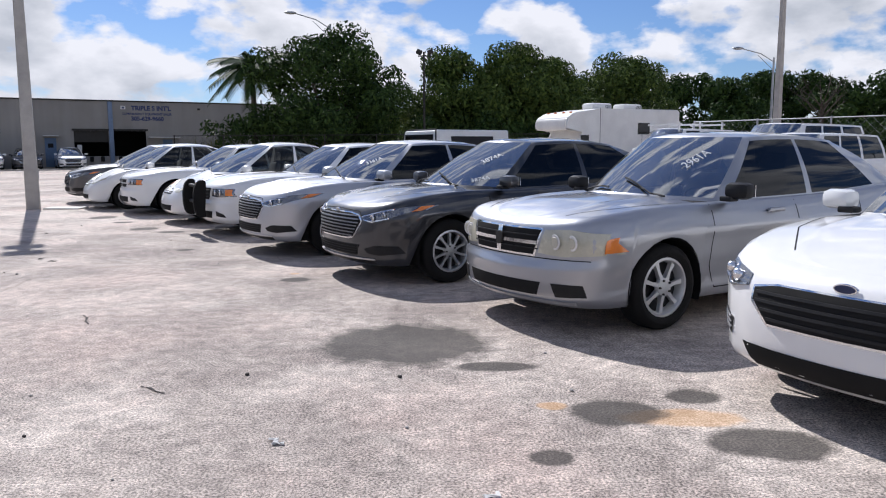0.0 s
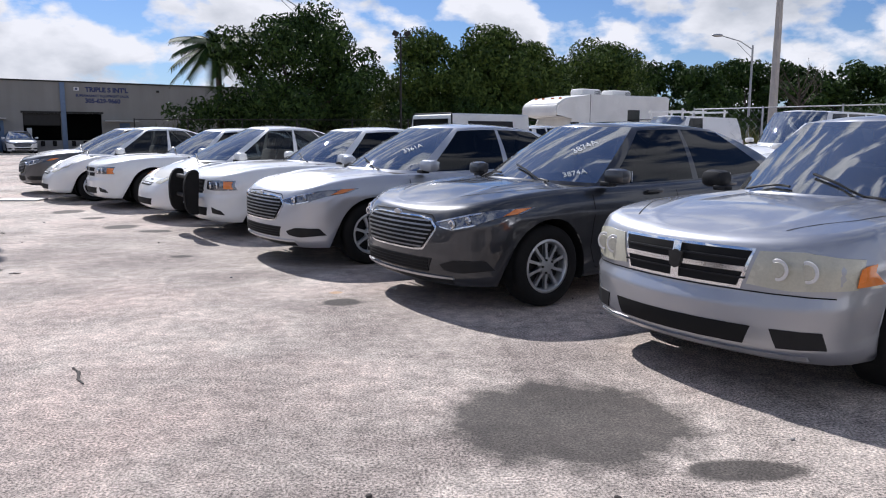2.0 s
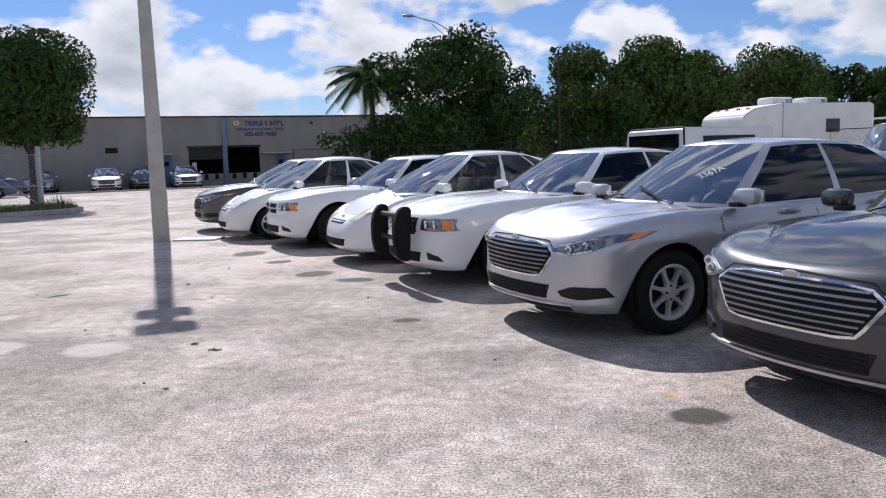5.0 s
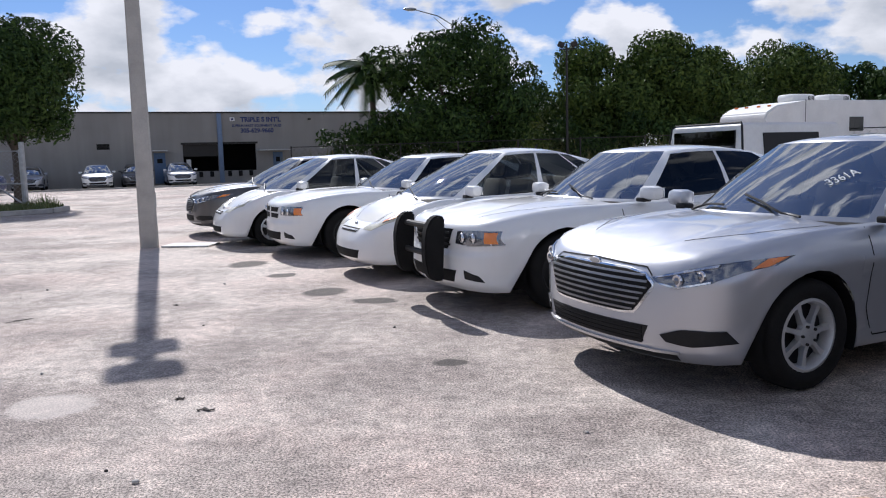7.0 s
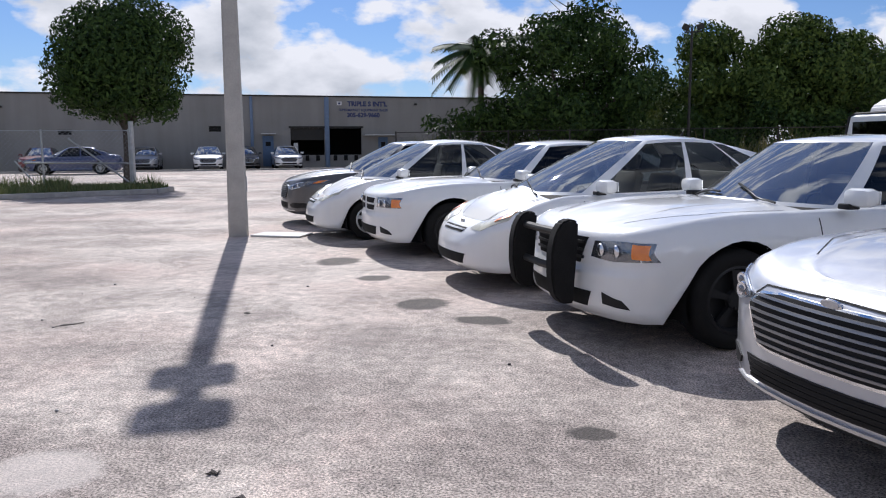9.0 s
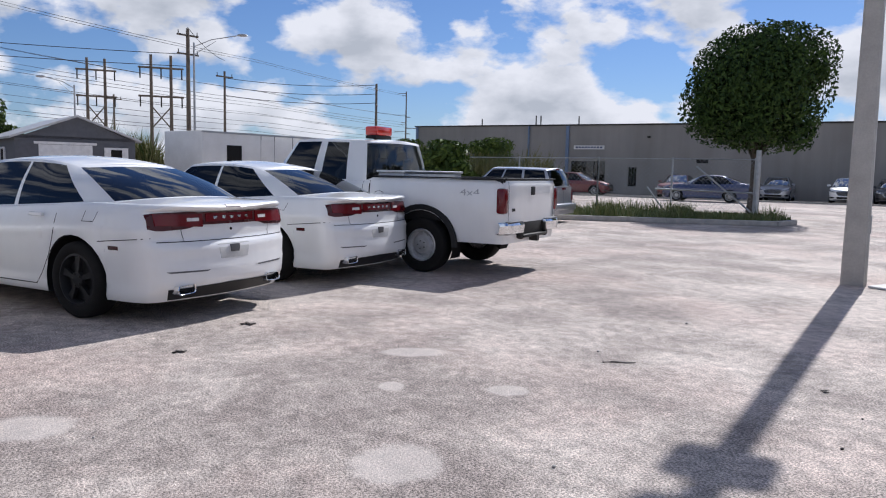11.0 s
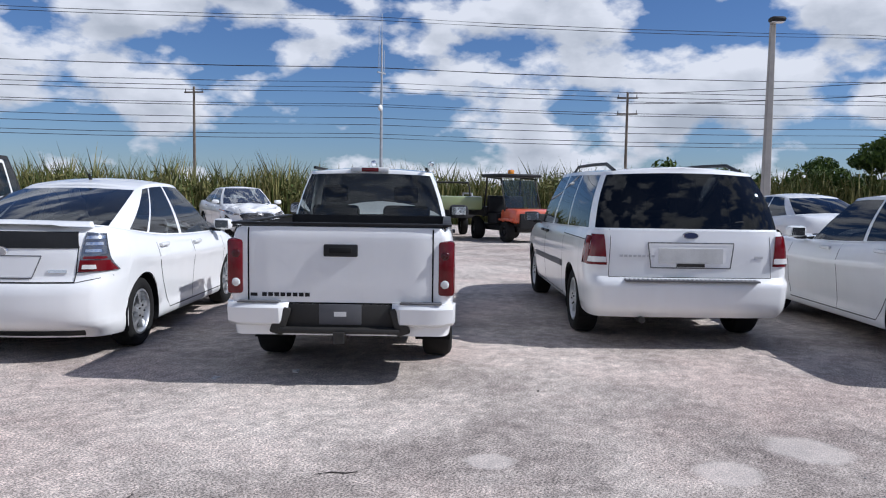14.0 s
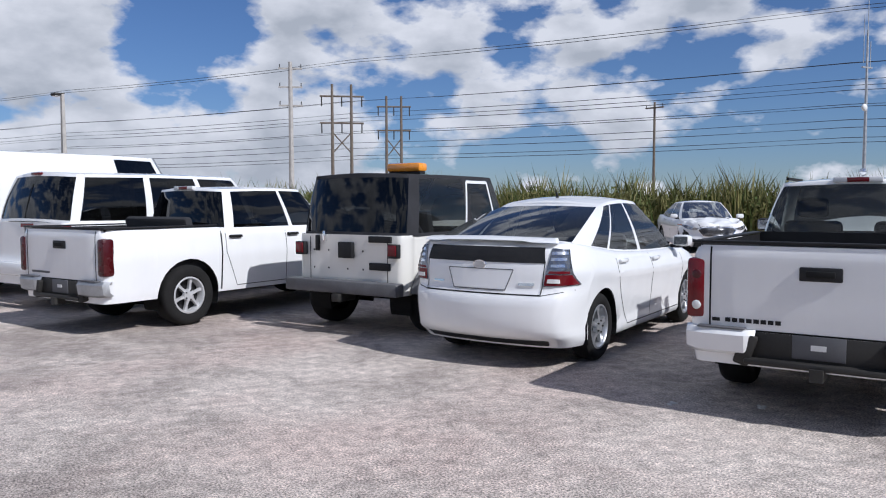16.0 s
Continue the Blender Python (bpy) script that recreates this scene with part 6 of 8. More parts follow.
def minivan(m):
    B = Body(L=5.05, W=1.93, H=1.76, R=0.335, xfa=1.50, xra=-1.55, zb=0.29, arch=0.05, crown=0.0,
             line=[(-2.55, 1.10), (-1.5, 1.08), (0.2, 1.04), (1.25, 1.02), (1.7, 0.97), (2.2, 0.88), (2.55, 0.78)],
             side=[(0.0, 0.94), (0.08, 0.965), (0.3, 0.985), (0.55, 1.0), (0.72, 0.995), (0.88, 0.98), (1.0, 0.945)],
             tail=[(0.0, -0.09), (0.06, -0.04), (0.12, -0.01), (0.22, 0.0), (0.36, 0.0), (0.415, -0.01), (0.43, -0.085), (0.8, -0.095), (1.0, -0.12)], rear=[(0.055, 1.0), (0.035, 0.988), (0.020, 0.965), (0.010, 0.925), (0.005, 0.86), (0.001, 0.6), (0.0, 0.3), (0.0, 0.0)],
             grear=[(0.03, 0.955), (0.018, 0.86), (0.006, 0.6), (0.0, 0.3), (0.0, 0.0)],
             house=dict(front=1.62, rear=-2.40, front_top=0.60, rear_top=-2.08, wb=0.91, wt=0.73, z=1.68, doors=[(0.83, 0.60), (0.575, 0.34), (0.325, 0.07)], drop=0.035, rows=2, hole_rear=0.06),
             handles=[(0.42, 0.97), (0.12, 0.97)])
    car, k = make_vehicle("minivan", B, m, "white minivan with dark windows, roof rails and side trim strip", "minivan", "paint_white", wheel_style="six", rim_mat="wheel_cover", rim_r=0.215, mirror_x=1.10,
                          mirror_mat="black_plastic", handles="black_plastic", glass_rear="glass_tint", doors=[[(0.28, 1.03), (0.28, 0.33), (1.0, 0.33), (1.25, 0.7), (1.28, 1.0)], [(0.24, 1.03), (0.24, 0.33), (-0.95, 0.33), (-1.05, 0.7), (-1.05, 1.05)], [(-1.05, 1.0), (-2.3, 1.0)]])
    for sg, v in ((1, "left"), (-1, "right")):
        h = part("tail_lamp", k.patch("rear", [(sg * 0.80, 1.055), (sg * 0.895, 1.055)], [(sg * 0.775, 0.775), (sg * 0.935, 0.775)], 0.012, 6, 8, 0.06), "lens_red", car)
        part("lamp_side", k.patch(v, [(-2.23, 1.04), (-2.33, 1.04)], [(-2.20, 0.78), (-2.34, 0.78)], 0.008, 4, 6, 0.02), "lens_red", h)
        part("reverse_lamp", k.patch("rear", [(sg * 0.785, 0.85), (sg * 0.925, 0.85)], [(sg * 0.78, 0.80), (sg * 0.93, 0.80)], 0.018, 4, 2, 0.02), "lens_white", h)
        part("side_strip", k.patch(v, [(1.05, 0.66), (-1.05, 0.70)], [(1.05, 0.60), (-1.05, 0.635)], 0.012, 20, 1, 0.02), "grey_plastic", car, "dark rubbing strip")
        pts = []
        for x in (0.2, -0.1, -0.9, -1.6, -1.95):
            p = k.point("top", x, sg * 0.62, 0.0)
            pts.append(p + Vector((0, 0, 0.0 if x in (0.2, -1.95) else 0.065)))
        part("roof_rail", path_tube(bmesh.new(), pts, 0.018, 8), "black_plastic", car)
    pw = k.patch("rear", [(-0.40, 0.98), (0.40, 0.98)], [(-0.37, 0.76), (0.37, 0.76)], 0.006, 12, 4, 0.02)
    pr = part("plate_panel", pw, "paint_white", car)
    part("panel_rim", k.line("rear", [(-0.40, 0.985), (0.40, 0.985), (0.37, 0.755), (-0.37, 0.755), (-0.40, 0.985)], 0.010, 0.012), "grey_plastic", pr, smooth=False)
    part("plate", k.patch("rear", [(-0.30, 0.935), (0.30, 0.935)], [(-0.30, 0.80), (0.30, 0.80)], 0.012, 8, 2, 0.01), "plate_dull", pr)
    part("lift_handle", k.patch("rear", [(-0.13, 0.795), (0.13, 0.795)], [(-0.13, 0.765), (0.13, 0.765)], 0.016, 6, 1, 0.02), "dark_metal", pr)
    badge(car, k, "rear", 0.0, 1.055, 0.075, 0.034)
    for i in range(8):
        y = 0.66 - i * 0.042
        part("badge_bar", k.patch("rear", [(y, 0.872), (y - 0.03, 0.872)], [(y, 0.852), (y - 0.03, 0.852)], 0.006, 1, 1, 0.004), "silver_trim", car)
    part("name_badge", k.patch("rear", [(-0.60, 0.87), (-0.68, 0.87)], [(-0.60, 0.845), (-0.68, 0.845)], 0.006, 2, 1, 0.004), "silver_trim", car)
    pad = boxes((-2.55, -2.36, -0.62, 0.62, 0.632, 0.650), bevel=0.006)
    st = part("bumper_step", pad, "grey_plastic", car, "ribbed grey step pad")
    for i in range(30):
        y = -0.60 + i * 0.0413
        part("rib", boxes((-2.54, -2.40, y, y + 0.018, 0.650, 0.657)), "silver_trim", st, smooth=False)
    part("liftgate_seam", k.line("rear", [(-0.74, 1.10), (-0.76, 0.665), (0.76, 0.665), (0.74, 1.10)], 0.005, 0.002), "gap", car, smooth=False)
    bm = path_tube(bmesh.new(), [(-2.34, -0.05, 1.14), (-2.34, -0.30, 1.155), (-2.335, -0.52, 1.19)], 0.010, 6)
    part("rear_wiper", bm, "black_plastic", car)
    bm = bmesh.new()
    tube(bm, (-2.5, 0.45, 0.27), (-2.35, 0.45, 0.27), 0.03)
    part("exhaust", bm, "dark_metal", car)
    return car


def wrangler(m):
    B = Body(L=3.55, W=1.52, H=1.80, R=0.36, xfa=1.20, xra=-1.17, zb=0.45, arch=0.06, crown=0.01,
             line=[(-1.775, 1.10), (0.55, 1.10), (0.75, 1.09), (1.5, 1.04), (1.775, 1.02)],
             side=[(0.0, 0.97), (0.2, 0.99), (0.6, 1.0), (0.95, 0.995), (1.0, 0.985)], nose=[(0.0, 0.0), (1.0, -0.03)], tail=[(0.0, 0.0), (1.0, 0.0)],
             front=[(1.0, 0.0), (1.0, 0.3), (0.998, 0.6), (0.99, 0.72), (0.95, 0.75), (0.86, 0.80), (0.76, 0.97)], rear=BOX_REAR,
             gfront=[(1.0, 0.0), (0.998, 0.3), (0.992, 0.6), (0.985, 0.85), (0.975, 0.93)], grear=[(0.04, 0.975), (0.022, 0.90), (0.008, 0.6), (0.0, 0.3), (0.0, 0.0)],
             house=dict(front=0.62, rear=-1.765, front_top=0.30, rear_top=-1.62, wb=0.755, wt=0.69, z=1.77, doors=[(0.92, 0.60), (0.55, 0.12)], drop=0.01, rows=1, hole_rear=0.05),
             bulge=0.008, roof_crown=0.02, handles=[(-0.28, 0.98)])
    car, k = make_vehicle("off_road_vehicle", B, m, "white short off-road vehicle with black hardtop and amber beacon", "jeep", "paint_cream", cab_mat="black_hardtop", wheel_style="five", rim_mat="black_rim", tyre_w=0.25,
                          mirror_x=0.45, mirror_mat="black_plastic", handles="black_plastic", glass_side="glass_mid", glass_rear="glass_tint", doors=[[(0.52, 1.08), (0.45, 0.50), (-0.35, 0.50), (-0.38, 1.08)]], track_in=0.03)
    for sg, v in ((1, "left"), (-1, "right")):
        bm = bmesh.new()
        rows = []
        for q in range(15, 166, 10):
            c, s_ = math.cos(radians(q)), math.sin(radians(q))
            rows.append([(B.xra + rr * c * 1.08, sg * yy, B.R + rr * s_) for rr, yy in ((0.40, 0.75), (0.41, 0.86), (0.44, 0.87), (0.45, 0.76))])
        grid_faces(bm, rows)
        bmesh.ops.recalc_face_normals(bm, faces=bm.faces)
        part("fender_flare", bm, "grey_plastic", car)
        h = part("tail_lamp", boxes((-1.84, -1.775, *sorted((sg * 0.60, sg * 0.74)), 0.86, 1.01), bevel=0.012), "black_plastic", car)
        part("tail_lens", boxes((-1.853, -1.835, *sorted((sg * 0.615, sg * 0.725)), 0.885, 1.0), bevel=0.006), "lens_red", h)
        part("window_trim", k.line(v, [(0.22, 1.13), (0.06, 1.70), (-0.42, 1.70), (-0.50, 1.13), (0.22, 1.13)], 0.035, 0.006), "paint_white", car, "white door window frame")
    part("tailgate_seam", k.line("rear", [(-0.56, 1.07), (-0.56, 0.56), (0.56, 0.56), (0.56, 1.07)], 0.010, 0.002), "gap", car, smooth=False)
    part("spare_bracket", boxes((-1.83, -1.77, -0.10, 0.10, 0.84, 1.02), bevel=0.01), "black_plastic", car)
    for y, z, w, hh in ((-0.40, 1.055, 0.22, 0.035), (-0.40, 0.76, 0.2, 0.04), (0.45, 1.0, 0.04, 0.09)):
        part("hinge", boxes((-1.80, -1.77, y - w, y + w * 0.4, z - hh, z + hh), bevel=0.008), "black_plastic", car)
    for y in (0.5, 0.28, 0.0, -0.22):
        for z in (0.72, 0.92):
            part("bolt", loft_ellipsoid(bmesh.new(), (-1.777, y, z), (0.006, 0.012, 0.012), 8, 5), "dark_metal", car)
    part("latch", boxes((-1.815, -1.77, 0.30, 0.34, 1.02, 1.14), bevel=0.008), "chrome", car)
    part("rear_bumper", boxes((-1.95, -1.80, -0.80, 0.80, 0.46, 0.60), bevel=0.02), "grey_plastic", car, "scuffed dark steel bumper")
    part("hitch", boxes((-2.0, -1.7, -0.05, 0.05, 0.37, 0.46), bevel=0.01), "dark_metal", car)
    bm = boxes((-1.80, -1.60, 0.28, 0.48, 0.86, 1.0))
    bm.free()
    base = part("beacon_base", boxes((-0.72, -0.60, -0.24, 0.24, 1.80, 1.83), bevel=0.01), "black_plastic", car)
    part("beacon", boxes((-0.75, -0.57, -0.25, 0.25, 1.83, 1.935), bevel=0.03), "beacon_amber", car, "amber roof beacon bar")
    return car


def big_suv(m, name="suv", label="", L=5.55, W=2.0, H=1.92, rear_doors=True, cat="suv", body="paint_white", R=0.375, zb=0.34, belt=1.18, wheels="six", blind=False, rack=False):
    B = Body(L=L, W=W, H=H, R=R, xfa=L / 2 - 0.95, xra=-L / 2 + 1.25, zb=zb, arch=0.06, crown=0.03,
             line=[(-L / 2, belt + 0.02), (L / 2 - 1.75, belt - 0.02), (L / 2 - 1.35, belt - 0.07), (L / 2 - 0.4, belt - 0.13), (L / 2, belt - 0.22)],
             side=[(0.0, 0.955), (0.1, 0.97), (0.4, 0.99), (0.6, 1.0), (0.8, 0.99), (1.0, 0.95)], nose=[(0.0, -0.03), (0.3, 0.0), (0.6, -0.03), (0.9, -0.06), (1.0, -0.14)],
             tail=[(0.0, -0.02), (0.25, 0.0), (0.32, 0.0), (0.36, -0.08), (1.0, -0.10)], front=BOX_FRONT, rear=BOX_REAR,
             grear=[(0.03, 0.965), (0.018, 0.88), (0.006, 0.6), (0.0, 0.3), (0.0, 0.0)],
             house=dict(front=L / 2 - 1.40, rear=-L / 2 + 0.09, front_top=L / 2 - 2.15, rear_top=-L / 2 + 0.30, wb=W / 2 - 0.06, wt=W / 2 - 0.20, z=H - 0.05, doors=[(0.83, 0.60)] if blind else [(0.83, 0.60), (0.575, 0.34), (0.31, 0.06)], drop=0.03, rows=2, hole_rear=0.05),
             handles=[(0.35, belt - 0.1), (-0.75, belt - 0.1)])
    car, k = make_vehicle(name, B, m, label, cat, body, wheel_style=wheels, rim_r=0.22, tyre_w=0.25, mirror_x=L / 2 - 1.85, glass_rear="glass_tint",
                          doors=[[(0.2, belt - 0.03), (0.2, zb + 0.08), (1.2, zb + 0.08), (1.25, belt - 0.05)], [(-0.85, belt - 0.03), (-0.85, zb + 0.3), (-0.6, zb + 0.08), (0.2, zb + 0.08)]])
    for sg in (1, -1):
        part("tail_lamp", k.patch("rear", [(sg * (W / 2 - 0.16), belt - 0.02), (sg * (W / 2 - 0.04), belt - 0.02)], [(sg * (W / 2 - 0.16), belt - 0.36), (sg * (W / 2 - 0.04), belt - 0.36)], 0.012, 5, 6, 0.05), "lens_red", car)
        part("headlight", k.patch("front", [(sg * 0.52, belt - 0.25), (sg * 0.88, belt - 0.26)], [(sg * 0.52, belt - 0.42), (sg * 0.90, belt - 0.42)], 0.01, 6, 4, 0.03), "lens_white", car)
    part("grille", k.patch("front", [(-0.48, belt - 0.25), (0.48, belt - 0.25)], [(-0.48, belt - 0.45), (0.48, belt - 0.45)], 0.008, 8, 4, 0.03), "grey_plastic", car)
    part("door_split", k.line("rear", [(0, H - 0.2), (0, zb + 0.3)], 0.02, 0.004), "gap", car, smooth=False)
    part("stop_lamp", boxes((-L / 2 + 0.26, -L / 2 + 0.34, -0.12, 0.12, H - 0.07, H - 0.035), bevel=0.01), "lens_red", car)
    part("plate_lamp", k.patch("rear", [(-0.2, belt + 0.0), (0.1, belt + 0.0)], [(-0.2, belt - 0.05), (0.1, belt - 0.05)], 0.012, 4, 1, 0.02), "lens_red", car)
    if rack:
        for x in (-1.8, -0.6, 0.5):
            part("rack_bar", boxes((x - 0.03, x + 0.03, -0.8, 0.8, H + 0.10, H + 0.16)), "white_panel", car, smooth=False)
            for sg in (1, -1):
                part("rack_foot", boxes((x - 0.025, x + 0.025, *sorted((sg * 0.66, sg * 0.71)), H - 0.12, H + 0.22)), "white_panel", car, smooth=False)
    part("rear_bumper", boxes((-L / 2 - 0.03, -L / 2 + 0.12, -W / 2 + 0.05, W / 2 - 0.05, zb + 0.12, zb + 0.30), bevel=0.03), body, car)
    return car, k, B


def canopy_pickup(m):
    car, k, B = pickup(m, "pickup", "white pickup with a white canopy over its bed", 4.80, 1.66, 0.34, 1.45, -1.35, 0.34, 1.08, 0.98, 1.06, -0.42, 1.08, 0.50, 1.60, -0.5,
                       [(0.84, 0.36), (0.32, 0.11)], [[(0.90, 1.04), (0.86, 0.42), (-0.05, 0.42), (-0.08, 1.04)]], style="six", glass_rear="glass_tint", handles=[(0.05, 0.96)])
    x0, x1, w0, w1, z0, z1 = -2.38, -0.46, 0.77, 0.68, 1.10, 1.78
    bm = bmesh.new()
    rows = []
    for f in (0.0, 0.12, 0.85, 0.95, 1.0):
        w, z, e_ = w0 + (w1 - w0) * f - (0.03 if f == 1.0 else 0), z0 + (z1 - z0) * f, 0.05 * f + (0.03 if f == 1.0 else 0)
        rows.append([(x0 + e_, -w, z), (x1, -w, z), (x1, w, z), (x0 + e_, w, z), (x0 + e_, -w, z)])
    vs_ = grid_faces(bm, rows)
    bm.faces.new(vs_[-1][:4])
    bmesh.ops.remove_doubles(bm, verts=bm.verts, dist=0.001)
    bmesh.ops.recalc_face_normals(bm, faces=bm.faces)
    c_ = part("canopy", bm, "white_panel", car, "white fibreglass bed canopy", sharp=25)
    part("canopy_rear_glass", boxes((x0 + 0.005, x0 + 0.03, -0.60, 0.60, 1.26, 1.68)), "glass_tint", c_, smooth=False)
    for sg in (1, -1):
        bm = bmesh.new()
        box(bm, x0 + 0.42, x1 - 0.42, -0.012, 0.012, 1.30, 1.64, bevel=0.006)
        for v in bm.verts:
            v.co.y += sg * (w0 + (w1 - w0) * (v.co.z - z0) / (z1 - z0) + 0.004)
        part("canopy_side_glass", bm, "black_plastic", c_, smooth=False)
        part("canopy_edge", path_tube(bmesh.new(), [(x0 + 0.0, sg * w0, z0 + 0.05), (x0 + 0.045, sg * (w1 + 0.012), z1 - 0.04), (x0 + 0.08, sg * (w1 - 0.04), z1 + 0.004)], 0.016, 6), "black_plastic", c_)
    part("canopy_edge", path_tube(bmesh.new(), [(x0 + 0.08, w1 - 0.04, z1 + 0.004), (x0 + 0.08, -w1 + 0.04, z1 + 0.004)], 0.016, 6), "black_plastic", c_)
    return car


# ---- ground ----
bm = bmesh.new()
S = 3000
vs = [bm.verts.new(p) for p in ((-S, -S, 0), (S, -S, 0), (S, S, 0), (-S, S, 0))]
bm.faces.new(vs)
tagged(mesh_ob("ground", bm, "asphalt"), "worn pale asphalt lot with sandy dust and patches", "ground", kind="structure")

HEAD = 211.0
ROW = "parked cars facing the aisle"
# ---- the row that faces the aisle, by its front left wheels ----
focus(car_pose(HEAD, (3.03, 3.30), 1.36, 0.79))
avenger(car_pose(HEAD, (1.66, 5.78), 1.47, 0.80))
c, k = fusion(car_pose(HEAD, (0.05, 7.88), 1.50, 0.81), "paint_dark_grey", "dark grey four-door sedan with chrome barred grille", rim="alloy", group=ROW)
glass_writing(c, k, 0.66, 0.40, "3874A", 0.10, 88)
glass_writing(c, k, 0.92, 0.55, "3874A", 0.08, 70)
c, k = fusion(car_pose(HEAD, (-1.44, 9.98), 1.50, 0.81), "paint_light_silver", "silver four-door sedan with chrome barred grille", rim="wheel_cover", style="seven", group=ROW)
glass_writing(c, k, 0.72, 0.45, "3361A", 0.09, 85)
charger(car_pose(HEAD, (-2.75, 12.35), 1.585, 0.835), True, "white police-type sedan with black push bumper", push_bar=True)
prius(car_pose(HEAD, (-4.20, 14.26), 1.37, 0.75), "white hatchback with faded cream hood", hood_mat="paint_cream", group=ROW)
charger(car_pose(HEAD, (-5.69, 16.22), 1.585, 0.835), False, "white older sedan with split crosshair grille", style="five")
prius(car_pose(HEAD, (-7.36, 17.78), 1.37, 0.75), "clean white hatchback parked in the row", group=ROW)
fusion(car_pose(HEAD, (-8.63, 19.70), 1.50, 0.81), "paint_charcoal", "charcoal sedan at the end of the row", group=ROW)

# ---- the row that shows its tails, by its rear left wheels ----
colorado(car_pose(HEAD, (-8.40, 3.68), -1.33, 0.72))
minivan(car_pose(HEAD + 1.0, (-10.98, 5.50), -1.55, 0.86))
charger(car_pose(HEAD, (-11.25, 8.55), -1.465, 0.835), True, "white police-type sedan with black wheels and scuffed bumper")
charger(car_pose(HEAD, (-12.79, 10.81), -1.465, 0.835), True, "white police-type sedan with black wheels")
full_pickup(car_pose(HEAD, (-12.92, 13.06), -1.62, 0.86))
prius(car_pose(HEAD, (-7.10, 1.17), -1.33, 0.75), "white hatchback with clear tail lamps and tinted glass")
wrangler(car_pose(HEAD, (-6.42, -0.86), -1.17, 0.73))
colorado(car_pose(HEAD, (-3.95, -2.60), -1.53, 0.72), crew=True)
big_suv(car_pose(HEAD, (-3.45, -5.10), -1.525, 0.86), label="white long suv with dark split rear doors")
big_suv(car_pose(HEAD, (-2.15, -7.45), -1.725, 0.86), "van", "white cargo van parked beside the long suv", L=5.9, H=2.35, cat="van", belt=1.25, blind=True)


# ---- other vehicles about the lot ----
def at(az, dist, eye=(-3.7, 8.3)):
    return eye[0] + dist * math.cos(radians(az)), eye[1] + dist * math.sin(radians(az))


canopy_pickup(car_pose(HEAD - 180, (-0.15, 16.2), -2.36, -0.72))
big_suv(pose(8.6, 28.6, 0, 0, 0, HEAD), "van", "white work van with a roof rack", L=5.6, H=2.08, cat="van", belt=1.22, blind=True, rack=True)
big_suv(pose(9.6, 21.6, 0, 0, 0, HEAD), "van", "white passenger van with dark side windows", L=5.6, H=2.05, cat="van", belt=1.2)
big_suv(pose(8.2, 17.8, 0, 0, 0, HEAD), "pickup", "white pickup behind the silver sedan", L=5.0, W=1.8, H=1.72, cat="pickup truck", belt=1.08)
big_suv(pose(14.8, 19.6, 0, 0, 0, HEAD), "suv", "white suv beside the passenger van", L=5.0, H=1.85, cat="suv", belt=1.12)
big_suv(pose(-22.6, 20.9, 0, 0, 0, HEAD), "suv", "silver compact suv beyond the pickup", L=4.35, W=1.78, H=1.58, cat="suv", belt=1.0, body="paint_silver", R=0.33, zb=0.25)
fusion(pose(*at(-173.5, 19.5), 0, 0, 0, HEAD), "paint_white", "white sedan parked behind the minivan")
c, k = fusion(pose(*at(-133.6, 25.0), 0, 0, 0, 60), "paint_white", "wrecked white sedan with a crumpled front", crumple=True)

B_AZ, B_D, B_H = 120.3, 58.0, 4.95
b_m = Matrix.Translation((-31.70, 54.07, 0)) @ pose(0, 0, 0, 0, 0, B_AZ - 90)
for s_, y, col, lab, hd in ((-0.3, -3.0, "paint_white", "white sedan parked by the warehouse wall", -90), (4.7, -2.6, "paint_white", "small white sedan beside the loading dock", -90),
                            (2.0, -2.4, "paint_charcoal", "dark sedan in the warehouse shade", -90), (-4.2, -2.2, "paint_silver", "dull silver sedan by the warehouse", -90),
                            (-10.0, -3.5, "paint_maroon", "dark red sedan by the fence", -90), (-16.5, -4.5, "paint_maroon", "maroon sedan behind the weeds", 0), (-7.2, -9.0, "paint_blue", "dark blue sedan on the access road", 180)):
    fusion(b_m @ pose(s_, y, 0, 0, 0, hd), col, lab)

# ---- warehouse ----
bld = thing("building", b_m, "long grey painted warehouse with loading docks and blue lettering", "warehouse", kind="structure")
OPEN = [(5.24, 7.62, 0.85, 2.74), (7.98, 10.3, 0.85, 2.74), (-18.6, -16.0, 0.05, 2.35), (-0.25, 0.55, 2.50, 2.88), (16.7, 17.5, 2.45, 2.82), (-9.65, -8.85, 2.3, 2.62), (-14.3, -13.7, 0.6, 1.95)]


def wall_with_openings(bm, s0, s1, z1, holes, th=0.25):
    """A wall along x at y 0 to th, cut through at the openings."""
    xs = sorted({s0, s1, *[h[0] for h in holes], *[h[1] for h in holes]})
    for a, b in zip(xs, xs[1:]):
        cut = sorted([(h[2], h[3]) for h in holes if h[0] <= a + 1e-6 and h[1] >= b - 1e-6])
        z = 0.0
        for c0, c1 in cut:
            box(bm, a, b, 0, th, z, c0)
            z = c1
        box(bm, a, b, 0, th, z, z1)


